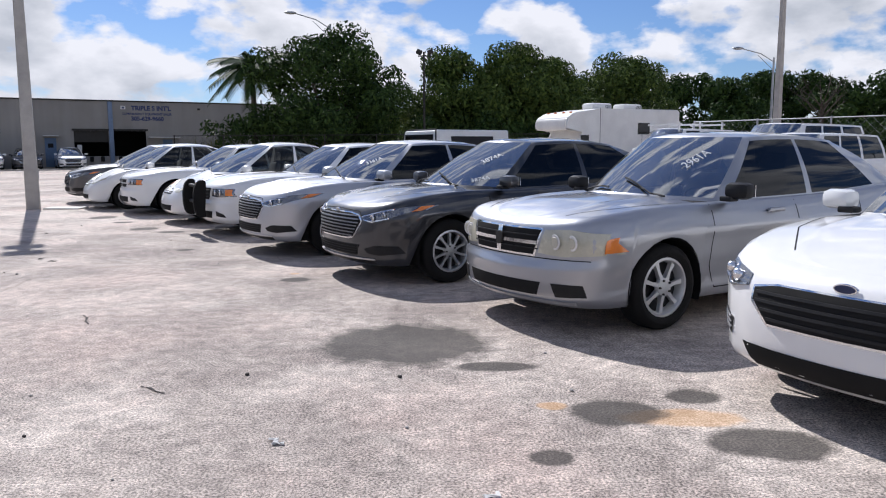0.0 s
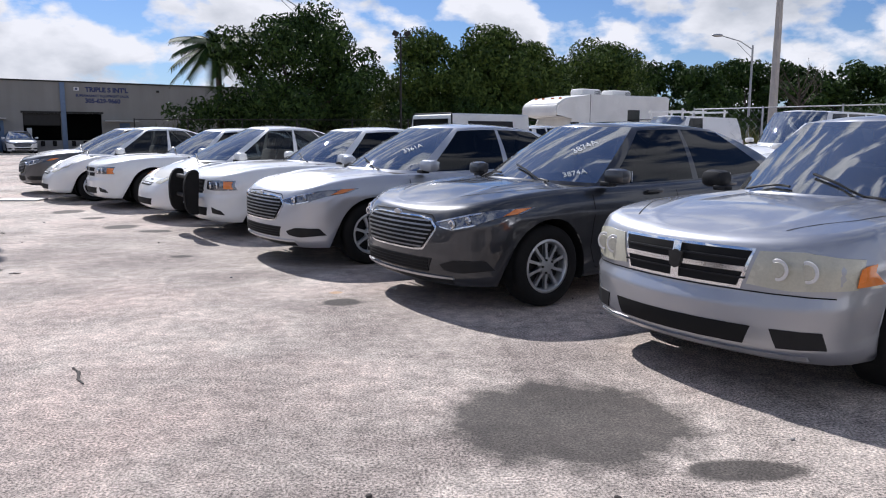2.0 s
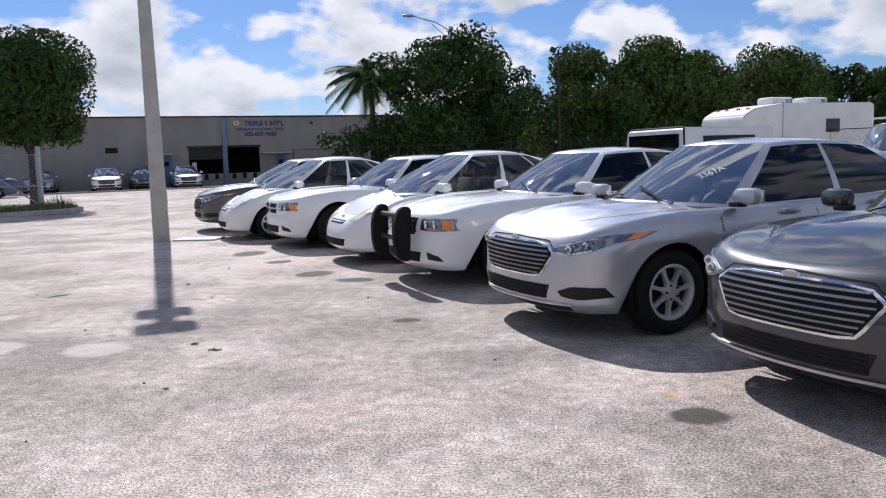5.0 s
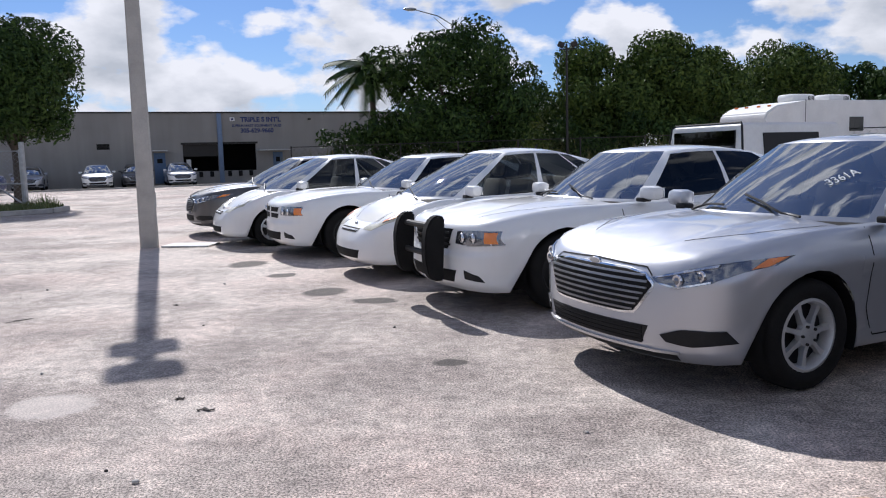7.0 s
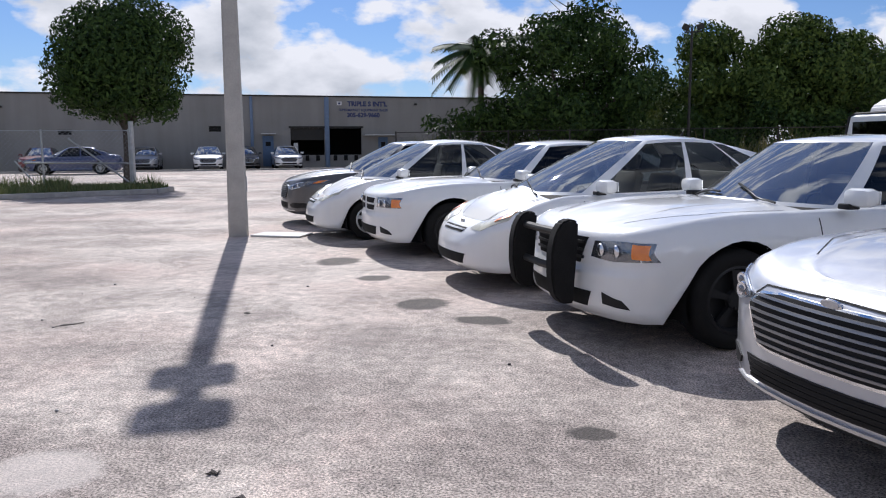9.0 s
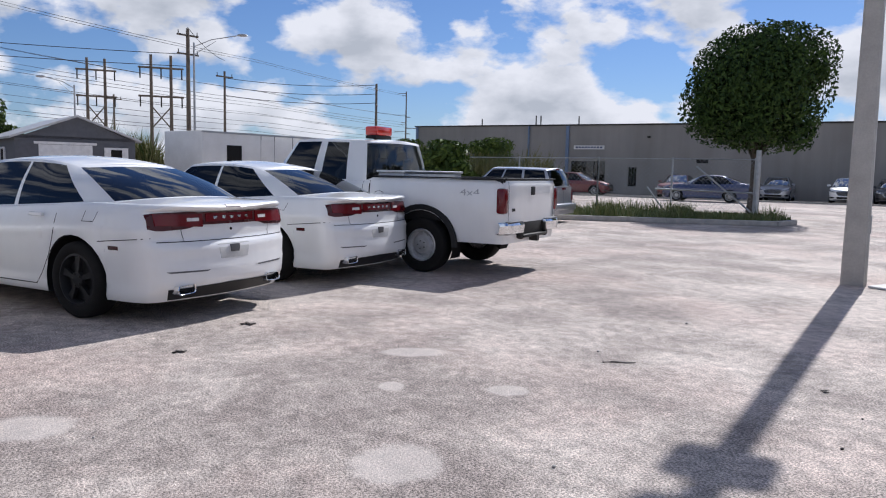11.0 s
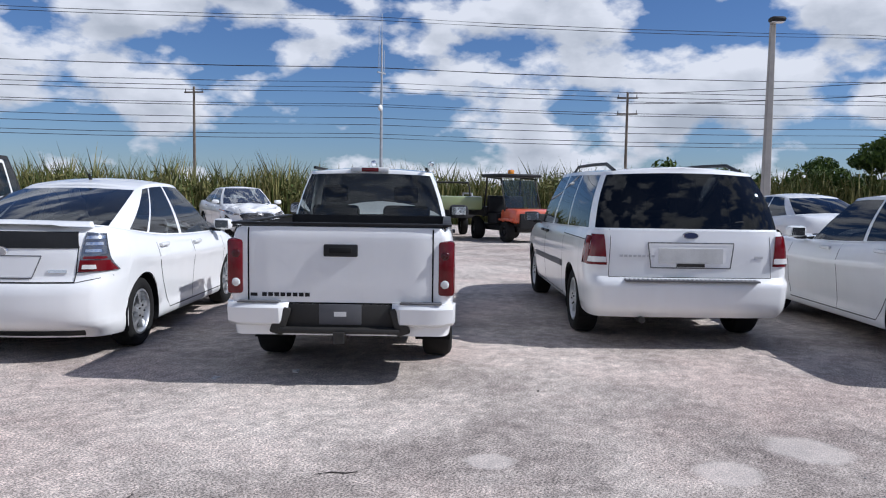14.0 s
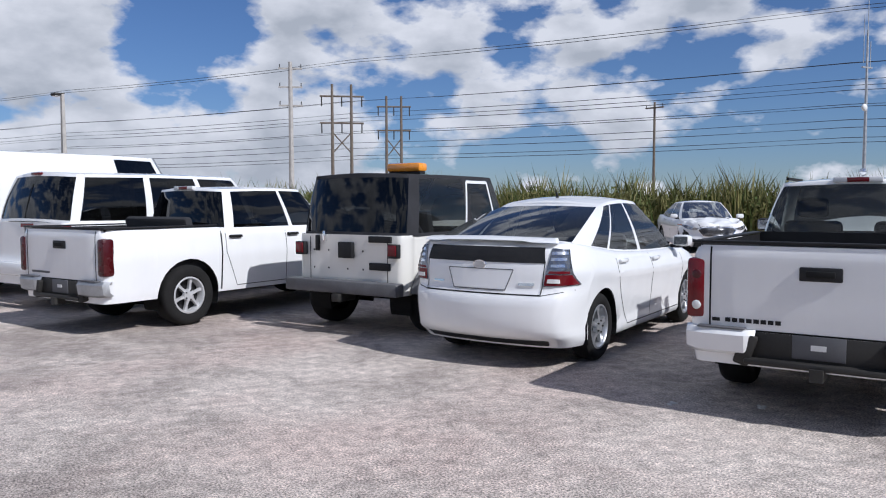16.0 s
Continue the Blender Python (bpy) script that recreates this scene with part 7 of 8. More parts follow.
bm = bmesh.new()
wall_with_openings(bm, -32.0, 45.0, B_H, OPEN)
bmesh.ops.remove_doubles(bm, verts=bm.verts, dist=0.001)
part("wall", bm, "wall_paint", bld, smooth=False)
part("side_wall", boxes((-32.0, -31.75, 0.25, 30, 0, B_H)), "wall_paint", bld, smooth=False)
part("back_wall", boxes((-31.75, 45, 29.7, 30, 0, B_H)), "wall_paint", bld, smooth=False)
part("roof", boxes((-32.0, 45.0, 0.25, 30, B_H - 0.4, B_H - 0.2)), "roof_metal", bld, smooth=False)
part("coping", boxes((-32.15, 45.1, -0.08, 0.35, B_H - 0.03, B_H + 0.07)), "dark_metal", bld, smooth=False)
# slab and inner wall coloured near-black, so the shaded interior is painted in
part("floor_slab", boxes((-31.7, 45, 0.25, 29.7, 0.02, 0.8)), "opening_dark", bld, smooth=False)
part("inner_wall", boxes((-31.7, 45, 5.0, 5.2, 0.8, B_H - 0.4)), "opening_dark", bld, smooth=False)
for s_, w in ((7.8, 0.16), (2.6, 0.10), (-18.9, 0.12), (-22.0, 0.06), (-31.9, 0.1), (24.0, 0.12)):
    part("downpipe", boxes((s_ - w, s_ + w, -0.14, -0.003, 0, B_H - 0.05), bevel=0.02), "trim_blue", bld)
for s0, s1, z0, z1 in OPEN[:2]:
    part("door_frame", boxes((s0 - 0.12, s1 + 0.12, -0.10, -0.003, z1, z1 + 0.14)), "dark_metal", bld, smooth=False)
    for q in (0.25, 1.0, 1.75):
        part("dock_bumper", boxes((s0 + q, s0 + q + 0.25, -0.16, -0.003, 0.45, 0.83), bevel=0.02), "rubber", bld)
part("roll_door", boxes((5.24, 7.62, 0.12, 0.18, 1.9, 2.74)), "dark_metal", bld, smooth=False)
part("notice", boxes((5.45, 5.75, 0.10, 0.115, 1.2, 1.7)), "paper", bld, smooth=False)
d = part("door_leaf", boxes((11.5, 12.2, -0.05, -0.003, 0.1, 2.1)), "door_blue", bld, "faded blue steel door", smooth=False)
part("door_window", boxes((11.7, 12.0, -0.056, -0.051, 1.4, 1.75)), "gap", d, smooth=False)
d = part("door_leaf", boxes((3.3, 4.05, -0.05, -0.003, 0.1, 2.2)), "door_blue", bld, "faded blue steel door", smooth=False)
part("door_window", boxes((3.5, 3.85, -0.056, -0.051, 1.5, 1.8)), "gap", d, smooth=False)
part("awning", boxes((10.4, 12.7, -0.75, -0.003, 2.22, 2.30)), "roof_metal", bld, smooth=False)
part("awning", boxes((3.2, 4.2, -0.6, -0.003, 2.32, 2.38)), "roof_metal", bld, smooth=False)
part("steps", boxes((11.2, 12.6, -1.2, -0.003, 0, 0.10)), "kerb", bld, smooth=False)
for s0, s1, z0, z1 in OPEN[3:6]:
    v = part("vent", boxes((s0, s1, 0.10, 0.14, z0, z1)), "gap", bld, smooth=False)
    for q in range(4):
        z = z0 + (z1 - z0) * (q + 0.5) / 4
        part("louvre", boxes((s0, s1, 0.04, 0.10, z - 0.02, z + 0.01)), "dark_metal", v, smooth=False)
for s0, s1, z0, z1 in (OPEN[2], OPEN[6]):
    part("glazing", boxes((s0, s1, 0.16, 0.18, z0, z1)), "glass_tint", bld, smooth=False)
    for q in range(1, 3):
        x = s0 + (s1 - s0) * q / 3
        part("mullion", boxes((x - 0.03, x + 0.03, 0.10, 0.2, z0, z1)), "dark_metal", bld, smooth=False)
part("sign_board", boxes((-18.4, -16.1, -0.06, -0.003, 3.2, 3.48)), "white_panel", bld, smooth=False)
for q in range(9):
    x = -18.25 + q * 0.23
    part("letter_bar", boxes((x, x + 0.16, -0.066, -0.061, 3.29, 3.40)), "sign_blue", bld, smooth=False)
flat = pose(0, -0.012, 0, 90, 0, 0)
writing(bld, pose(10.75, -0.012, 4.45, 90), "TRIPLE S INT'L", 0.46, "sign_blue", "sign_lettering", bold=0.02, thick=0.006)
writing(bld, pose(10.45, -0.012, 4.02, 90), "SUPERMARKET EQUIPMENT SALES", 0.235, "sign_blue", "sign_lettering", bold=0.008, thick=0.006)
writing(bld, pose(10.45, -0.012, 3.66, 90), "305-629-9660", 0.42, "sign_blue", "sign_lettering", bold=0.018, thick=0.006)
part("sign_emblem", boxes((8.55, 8.9, -0.012, -0.003, 4.36, 4.62)), "shed_white", bld, smooth=False)
part("sign_emblem", boxes((8.65, 8.8, -0.018, -0.013, 4.42, 4.55)), "sign_blue", bld, smooth=False)
for s_, h in ((-27, 0.7), (-22.3, 0.9), (-21.9, 0.9), (-18.8, 0.8), (-3, 0.3), (20, 0.5)):
    bm = bmesh.new()
    tube(bm, (s_, 2, B_H - 0.2), (s_, 2, B_H + h), 0.05)
    part("vent_pipe", bm, "dark_metal", bld)
for s_, z in ((14.2, 4.4), (-25, 3.6), (-13, 4.0)):
    part("wall_lamp", boxes((s_, s_ + 0.2, -0.18, -0.003, z, z + 0.14), bevel=0.02), "dark_metal", bld)
# access road kerb in front of the warehouse
part("kerb_line", boxes((-30, 30, -6.4, -6.2, 0, 0.10)), "kerb", tagged(thing("kerb", b_m, "pale concrete kerb along the access road", "kerb", kind="structure")), smooth=False)


# ---- poles ----
def lot_lamp(x, y, h, turn, label, heads=2):
    e = thing("lamp_post", pose(x, y, 0, 0, 0, turn), label, "lamp post")
    bm = bmesh.new()
    rows = []
    for z, w in ((0, 0.155), (h, 0.085)):
        rows.append([(sx * w, sy * w, z) for sx, sy in ((-1, -0.8), (-0.8, -1), (0.8, -1), (1, -0.8), (1, 0.8), (0.8, 1), (-0.8, 1), (-1, 0.8), (-1, -0.8))])
    grid_faces(bm, rows)
    bmesh.ops.remove_doubles(bm, verts=bm.verts, dist=0.001)
    bmesh.ops.recalc_face_normals(bm, faces=bm.faces)
    part("pole", bm, "concrete_pole", e, smooth=False)
    part("pole_cap", boxes((-0.1, 0.1, -0.1, 0.1, h, h + 0.05), bevel=0.02), "dark_metal", e)
    part("hand_hole", boxes((0.02, 0.12, -0.16, -0.145, 0.7, 0.95)), "galvanised", e, smooth=False)
    for i in range(heads):
        sg = 1 if i == 0 else -1
        part("arm", boxes((*sorted((0.0, sg * 0.35)), -0.03, 0.03, h - 0.12, h - 0.06)), "dark_metal", e)
        hd = part("lamp_head", boxes((*sorted((sg * 0.16, sg * 0.58)), -0.27, 0.27, h - 0.16, h + 0.02), bevel=0.08), "dark_metal", e)
        part("lens", boxes((*sorted((sg * 0.22, sg * 0.52)), -0.22, 0.22, h - 0.175, h - 0.162)), "lens_white", hd)
    return e


lot_lamp(-9.62, 17.87, 7.45, 118, "weathered square concrete lamp post with two flood heads")
lot_lamp(14.7, 33.9, 9.5, 30, "pale concrete lamp post by the fence")
lot_lamp(*at(-171.7, 29.9), 7.75, 30, "concrete lamp post with one dark head", heads=1)
lot_lamp(*at(-88.9, 49), 7.7, 30, "distant concrete lamp post", heads=1)
tagged(mesh_ob("cardboard_sheet", boxes((-9.35, -8.5, 17.75, 18.25, 0.004, 0.03), bevel=0.005), "paper"), "flat pale board lying beside the lamp post", "board")


def street_lamp(x, y, h, turn, reach=2.4):
    e = thing("street_lamp", pose(x, y, 0, 0, 0, turn), "grey steel street lamp with a long curved arm", "street lamp")
    bm = bmesh.new()
    tube(bm, (0, 0, 0), (0, 0, h - 0.6), 0.11, 0.07)
    part("pole", bm, "galvanised", e)
    part("arm", path_tube(bmesh.new(), [(0, 0, h - 0.9), (reach * 0.4, 0, h - 0.35), (reach, 0, h)], 0.035), "galvanised", e)
    part("brace", path_tube(bmesh.new(), [(0, 0, h - 1.5), (reach * 0.5, 0, h - 0.45)], 0.022), "galvanised", e)
    part("lamp_head", loft_ellipsoid(bmesh.new(), (reach + 0.3, 0, h + 0.02), (0.42, 0.16, 0.11)), "galvanised", e)


e5, e1 = (-2.44, 3.99), (-0.58, 0.91)
street_lamp(*at(96.0, 50, e5), 10.4, 200)
street_lamp(*at(66.1, 60, e1), 8.3, 185)
street_lamp(*at(168.0, 62, (-3.8, 8.4)), 11.3, 60, 3.4)
street_lamp(*at(175.6, 75, (-3.8, 8.4)), 8.8, 250)
e = thing("flood_light", pose(*at(88.15, 42, e5), 0), "dark steel flood-light pole behind the trees", "flood light")
bm = bmesh.new()
tube(bm, (0, 0, 0), (0, 0, 7.0), 0.08, 0.05)
part("pole", bm, "dark_metal", e)
part("crossbar", boxes((-0.35, 0.45, -0.03, 0.03, 6.72, 6.78)), "dark_metal", e)
for x, tilt in ((-0.28, 25), (0.38, -20)):
    bm = bmesh.new()
    box(bm, -0.17, 0.17, -0.12, 0.12, -0.14, 0.14, bevel=0.05, m=pose(x, 0, 6.98, 0, tilt, 0))
    hd = part("lamp_head", bm, "dark_metal", e)
    part("yoke", boxes((x - 0.02, x + 0.02, -0.02, 0.02, 6.78, 6.90)), "dark_metal", hd)


def utility_pole(x, y, h, turn, arms=1, label="weathered wooden utility pole with crossarm", r=0.15, mat="wood_pole"):
    e = thing("utility_pole", pose(x, y, 0, 0, 0, turn), label, "utility pole")
    bm = bmesh.new()
    tube(bm, (0, 0, 0), (0, 0, h), r, r * 0.65)
    part("pole", bm, mat, e)
    for i in range(arms):
        z = h - 0.5 - i * 1.4
        part("crossarm", boxes((-0.06, 0.06, -0.9, 0.9, z - 0.06, z + 0.06)), mat, e, smooth=False)
        for y_ in (-0.8, 0, 0.8):
            bm = bmesh.new()
            tube(bm, (0, y_, z + 0.06), (0, y_, z + 0.32), 0.035)
            part("insulator", bm, "dark_metal", e)


def h_frame(az0, az1, el, dist):
    """Two tall poles joined by crossarms and bracing."""
    a, b = Vector((*at(az0, dist, (-3.75, 8.35)), 0)), Vector((*at(az1, dist, (-3.75, 8.35)), 0))
    h = 1.42 + dist * math.tan(radians(el))
    mid, w = (a + b) / 2, (b - a).length / 2
    e = thing("h_frame_pole", pose(mid.x, mid.y, 0, 0, 0, math.degrees(math.atan2(b.y - a.y, b.x - a.x))), "tall paired wooden transmission poles with cross bracing", "power pole")
    for sg in (1, -1):
        bm = bmesh.new()
        tube(bm, (sg * w, 0, 0), (sg * w, 0, h), 0.21, 0.14)
        part("pole", bm, "wood_pole", e)
        bm = bmesh.new()
        tube(bm, (-sg * w, 0, h - 7.5), (sg * w, 0, h - 5.2), 0.07)
        part("brace", bm, "wood_pole", e)
    for z in (h - 1.3, h - 4.2):
        bm = bmesh.new()
        tube(bm, (-w * 2.3, 0, z), (w * 2.3, 0, z), 0.10)
        part("crossarm", bm, "wood_pole", e)
        for q in (-2.1, 0, 2.1):
            bm = bmesh.new()
            tube(bm, (w * q, 0, z), (w * q, 0, z - 1.1), 0.07)
            part("insulator", bm, "dark_metal", e)


h_frame(174.7, 173.6, 7.0, 95)
h_frame(170.7, 169.4, 7.5, 85)
h_frame(-111.0, -112.1, 7.9, 95)
h_frame(-107.0, -108.4, 8.7, 85)
EY = (-3.8, 8.4)
utility_pole(*at(168.4, 62, EY), 11.7, 20, 2, r=0.2)
utility_pole(*at(173.1, 95, EY), 9.2, 20, 1)
utility_pole(*at(165.86, 75, EY), 10.2, 20, 1)
utility_pole(*at(155.0, 70, EY), 9.1, 60, 3)
utility_pole(*at(-162.0, 70, EY), 10.5, 20, 2)
utility_pole(*at(-130.5, 72, EY), 10.5, 20, 1)
utility_pole(*at(-103.9, 60, EY), 12.2, 70, 3, "pale concrete utility pole with side arms", 0.22, "concrete_pole")
e = thing("radio_mast", pose(*at(-143.8, 48, EY), 0), "slim steel radio mast with whip aerials", "mast")
bm = bmesh.new()
tube(bm, (0, 0, 0), (0, 0, 10.8), 0.12, 0.05)
part("pole", bm, "galvanised", e)
for x, z0, z1 in ((0.3, 9.0, 11.6), (-0.25, 8.7, 10.2), (0.0, 10.8, 12.4)):
    bm = bmesh.new()
    tube(bm, (x, 0, z0), (x, 0, z1), 0.02)
    part("whip", bm, "galvanised", e)
part("bracket", boxes((-0.4, 0.4, -0.04, 0.04, 8.75, 8.83)), "galvanised", e)
part("dish", loft_ellipsoid(bmesh.new(), (0.25, 0.1, 6.6), (0.2, 0.12, 0.2)), "white_panel", e)

# power lines: sagging spans that run across the view behind the reeds
wdir = Vector((math.cos(radians(-53)), math.sin(radians(-53)), 0))
wn_ = Vector((math.cos(radians(-143)), math.sin(radians(-143)), 0))
LINES = ((20.3, 90), (20.9, 91), (15.2, 92), (14.6, 88), (13.2, 90), (12.6, 90), (11.6, 86), (10.9, 92), (10.2, 88), (8.9, 88), (8.3, 90), (7.4, 92), (6.9, 92))
for z, dd in LINES:
    bm = bmesh.new()
    base = Vector((-3.8, 8.4, 0)) + wn_ * dd
    pts = []
    for s_ in range(-12, 13):
        u = s_ / 4.0
        f = u - math.floor(u)
        sag = 0.35 * 4 * f * (1 - f)
        pts.append(base + wdir * (u * 62) + Vector((0, 0, z + 0.9 - sag + 0.0)))
    path_tube(bm, pts, 0.035, 4)
    tagged(mesh_ob("power_line", bm, "cable"), "dark sagging overhead power line", "cable", "power lines")
for end in (-186, 186):
    o_ = Vector((-3.8, 8.4, 0)) + wdir * end + wn_ * 89
    e = thing("transmission_pole", pose(o_.x, o_.y, 0, 0, 0, -143), "distant tall wooden transmission pole with many crossarms", "power pole")
    bm = bmesh.new()
    tube(bm, (0, 0, 0), (0, 0, 22.2), 0.26, 0.16)
    part("pole", bm, "wood_pole", e)
    for z, dd in LINES:
        part("crossarm", boxes((*sorted((0.0, dd - 89 + 0.3 * (1 if dd >= 89 else -1))), -0.07, 0.07, z + 0.75, z + 0.875)), "wood_pole", e, smooth=False)


for i, (z, az0, az1, d0, d1) in enumerate(((9.0, 155, 165.86, 70, 75), (8.2, 155, 165.86, 70, 75), (7.4, 155, 165.86, 70, 75), (11.2, 165.86, 168.4, 75, 62), (9.8, 168.4, -162, 62, 70), (8.9, 168.4, -162, 62, 70))):
    a, b = Vector((*at(az0, d0, EY), z)), Vector((*at(az1, d1, EY), z + 0.6))
    pts = [a.lerp(b, q / 12) - Vector((0, 0, 0.35 * 4 * (q / 12) * (1 - q / 12))) for q in range(13)]
    tagged(mesh_ob("power_line", path_tube(bmesh.new(), pts, 0.025, 4), "cable"), "dark sagging overhead power line", "cable", "power lines")


# ---- plants ----
def leaf_cloud(bm, rng, blobs, n, size, droop=0.3):
    """Many small leaves spread through and over a heap of lobes."""
    wts = np.array([r[0] * r[1] + r[0] * r[2] + r[1] * r[2] for _, r in blobs])
    pick = rng.choice(len(blobs), n, p=wts / wts.sum())
    for i in pick:
        c, r = blobs[i]
        d = rng.normal(size=3)
        d /= np.linalg.norm(d)
        rad = 1.16 - 0.62 * rng.random() ** 1.5
        p = Vector((c[0] + d[0] * r[0] * rad, c[1] + d[1] * r[1] * rad, c[2] + d[2] * r[2] * rad))
        nrm = (Vector(d) + Vector(rng.normal(size=3) * 0.6)).normalized()
        a = nrm.orthogonal().normalized()
        a.rotate(Matrix.Rotation(rng.random() * 6.283, 3, nrm))
        b = nrm.cross(a)
        s_ = size * (0.6 + 0.8 * rng.random())
        q = [p + a * s_, p + b * s_ * 0.45 + nrm * s_ * 0.15, p - a * s_ - Vector((0, 0, droop * s_)), p - b * s_ * 0.45 + nrm * s_ * 0.1]
        bm.faces.new([bm.verts.new(v) for v in q])
    return bm


def tree(x, y, trunk_h, blobs, n, size, mat, label, seed_, trunk_r=0.18, top=None):
    rng = np.random.default_rng(seed_)
    e = thing("tree", pose(x, y, 0), label, "tree")
    bm = bmesh.new()
    path_tube(bm, [(0, 0, 0), (0.05, 0.03, trunk_h * 0.5), (0.0, 0.06, trunk_h), (0.02, 0.05, trunk_h * 1.5)], [trunk_r * 1.3, trunk_r, trunk_r * 0.85, trunk_r * 0.5], 10)
    part("trunk", bm, "bark", e)
    for c, r in blobs[:9]:
        bm = path_tube(bmesh.new(), [(0, 0.05, trunk_h * 0.85), (c[0] * 0.45, c[1] * 0.45, (trunk_h + c[2]) / 2 - 0.1), (c[0] * 0.9, c[1] * 0.9, c[2])], [trunk_r * 0.55, trunk_r * 0.35, trunk_r * 0.12], 6)
        part("limb", bm, "bark", e)
    bm = leaf_cloud(bmesh.new(), rng, blobs, n, size)
    part("crown", bm, mat, e, smooth=False)
    return e


def lobes(rng, n, rx, ry, z0, z1, r0, r1, flat=1.0):
    out = []
    for _ in range(n):
        a, q = rng.random() * 6.283, rng.random() ** 0.5
        f = rng.random()
        k_ = 1.0 - 0.55 * abs(f * 2 - 0.85) ** 2
        r = r0 + (r1 - r0) * rng.random()
        out.append(((math.cos(a) * q * rx * k_, math.sin(a) * q * ry * k_, z0 + (z1 - z0) * f), (r, r, r * flat)))
    return out


rng = np.random.default_rng(5)
# clipped round tree by the gate
tx, ty = at(127.5, 29.0, (-3.64, 7.88))
tree(tx, ty, 2.3, [((0, 0, 4.6), (2.1, 2.1, 1.9)), ((0.2, 0, 3.5), (1.6, 1.7, 1.1)), ((0.7, 0.3, 5.4), (1.5, 1.6, 1.1)), ((-0.8, 0.2, 5.2), (1.5, 1.6, 1.2)), ((0.4, -0.8, 4.3), (1.75, 1.5, 1.5)), ((-0.7, -0.7, 3.9), (1.5, 1.4, 1.3))] + lobes(rng, 26, 2.1, 2.1, 2.6, 6.2, 0.3, 0.6),
     38000, 0.085, "leaf_dark", "round clipped dark green tree by the gate", 1)
# tall trees behind the fence
for az, dist, eye_, rx, z0, z1, nn_, seed_, lab in ((96.1, 44, e5, 4.9, 2.0, 8.0, 56, 11, "dense drooping green tree behind the fence"), (86.2, 50, e5, 3.6, 2.4, 7.4, 34, 12, "open-crowned green tree behind the fence"),
                                                   (80.5, 50, e5, 3.8, 2.2, 7.6, 34, 13, "green tree with uneven crown behind the fence"), (73.4, 58, e5, 5.0, 2.0, 7.3, 36, 14, "spreading green tree behind the motorhome"),
                                                   (90.0, 60, e5, 4.0, 1.0, 4.2, 20, 19, "low bushy tree behind the fence"), (69.5, 74, e5, 7.0, 0.5, 7.4, 60, 15, "distant dark green tree"), (64.0, 84, e5, 9.5, 0.5, 8.2, 80, 16, "distant dark green tree"),
                                                   (57.5, 84, e5, 9.5, 0.5, 7.8, 80, 17, "distant dark green tree"), (51.0, 80, e5, 9.5, 0.5, 8.3, 80, 18, "distant dark green tree"), (44.0, 80, e5, 9.5, 0.5, 7.8, 80, 20, "distant dark green tree"),
                                                   (76.5, 66, e5, 6.5, 0.5, 6.6, 50, 21, "distant dark green tree")):
    r_ = np.random.default_rng(seed_)
    far = dist > 62
    tree(*at(az, dist, eye_), 2.2, lobes(r_, nn_, rx, rx * 0.8, z0, z1, 0.7, 1.5, 0.8), 20000 if far else 26000, 0.24 if far else 0.14, "leaf_dark" if far or seed_ == 11 else "leaf_mid", lab, seed_, 0.28)
# small trees by the grey shed
for az, dist, rx, z0, z1, seed_ in ((-179.0, 41, 1.5, 2.0, 4.0, 31), (-175.5, 40, 1.2, 1.4, 3.0, 32), (146.5, 44, 1.2, 1.5, 3.2, 33), (152.5, 60, 2.5, 1.5, 3.6, 34), (150.2, 30, 1.2, 0.8, 2.2, 35), (-160.2, 42, 1.0, 1.3, 2.4, 36)):
    r_ = np.random.default_rng(seed_)
    tree(*at(az, dist, EY), 1.2, lobes(r_, 14, rx, rx, z0, z1, 0.35, 0.75, 0.6), 3500, 0.13, "leaf_mid", "small broad-leaved tree among the reeds", seed_, 0.08)
# leafless tree beside the street lamp
bx, by = at(63.0, 62, e1)
bare = thing("bare_tree", pose(bx, by, 0), "leafless grey tree with thin spreading branches", "tree")
part("trunk", path_tube(bmesh.new(), [(0, 0, 0), (0.1, 0, 2.5), (0, 0.1, 4.5)], [0.16, 0.12, 0.08], 8), "bark", bare)
r_ = np.random.default_rng(91)
for i in range(16):
    a = i * 2.399
    d_ = Vector((math.cos(a), math.sin(a), 0))
    z_ = 3.0 + 1.5 * i / 16
    out_ = 1.2 + 1.3 * r_.random()
    pts = [Vector((0, 0, z_)), d_ * out_ * 0.5 + Vector((0, 0, z_ + 0.9)), d_ * out_ + Vector((r_.normal() * 0.2, r_.normal() * 0.2, z_ + 1.6 + 0.6 * r_.random()))]
    bm = path_tube(bmesh.new(), pts, [0.05, 0.03, 0.012], 5)
    for q in range(3):
        st = pts[1].lerp(pts[2], 0.2 + 0.25 * q)
        path_tube(bm, [st, st + Vector((r_.normal() * 0.4, r_.normal() * 0.4, 0.5 + 0.4 * r_.random()))], [0.016, 0.007], 4)
    part("branch", bm, "bark", bare)
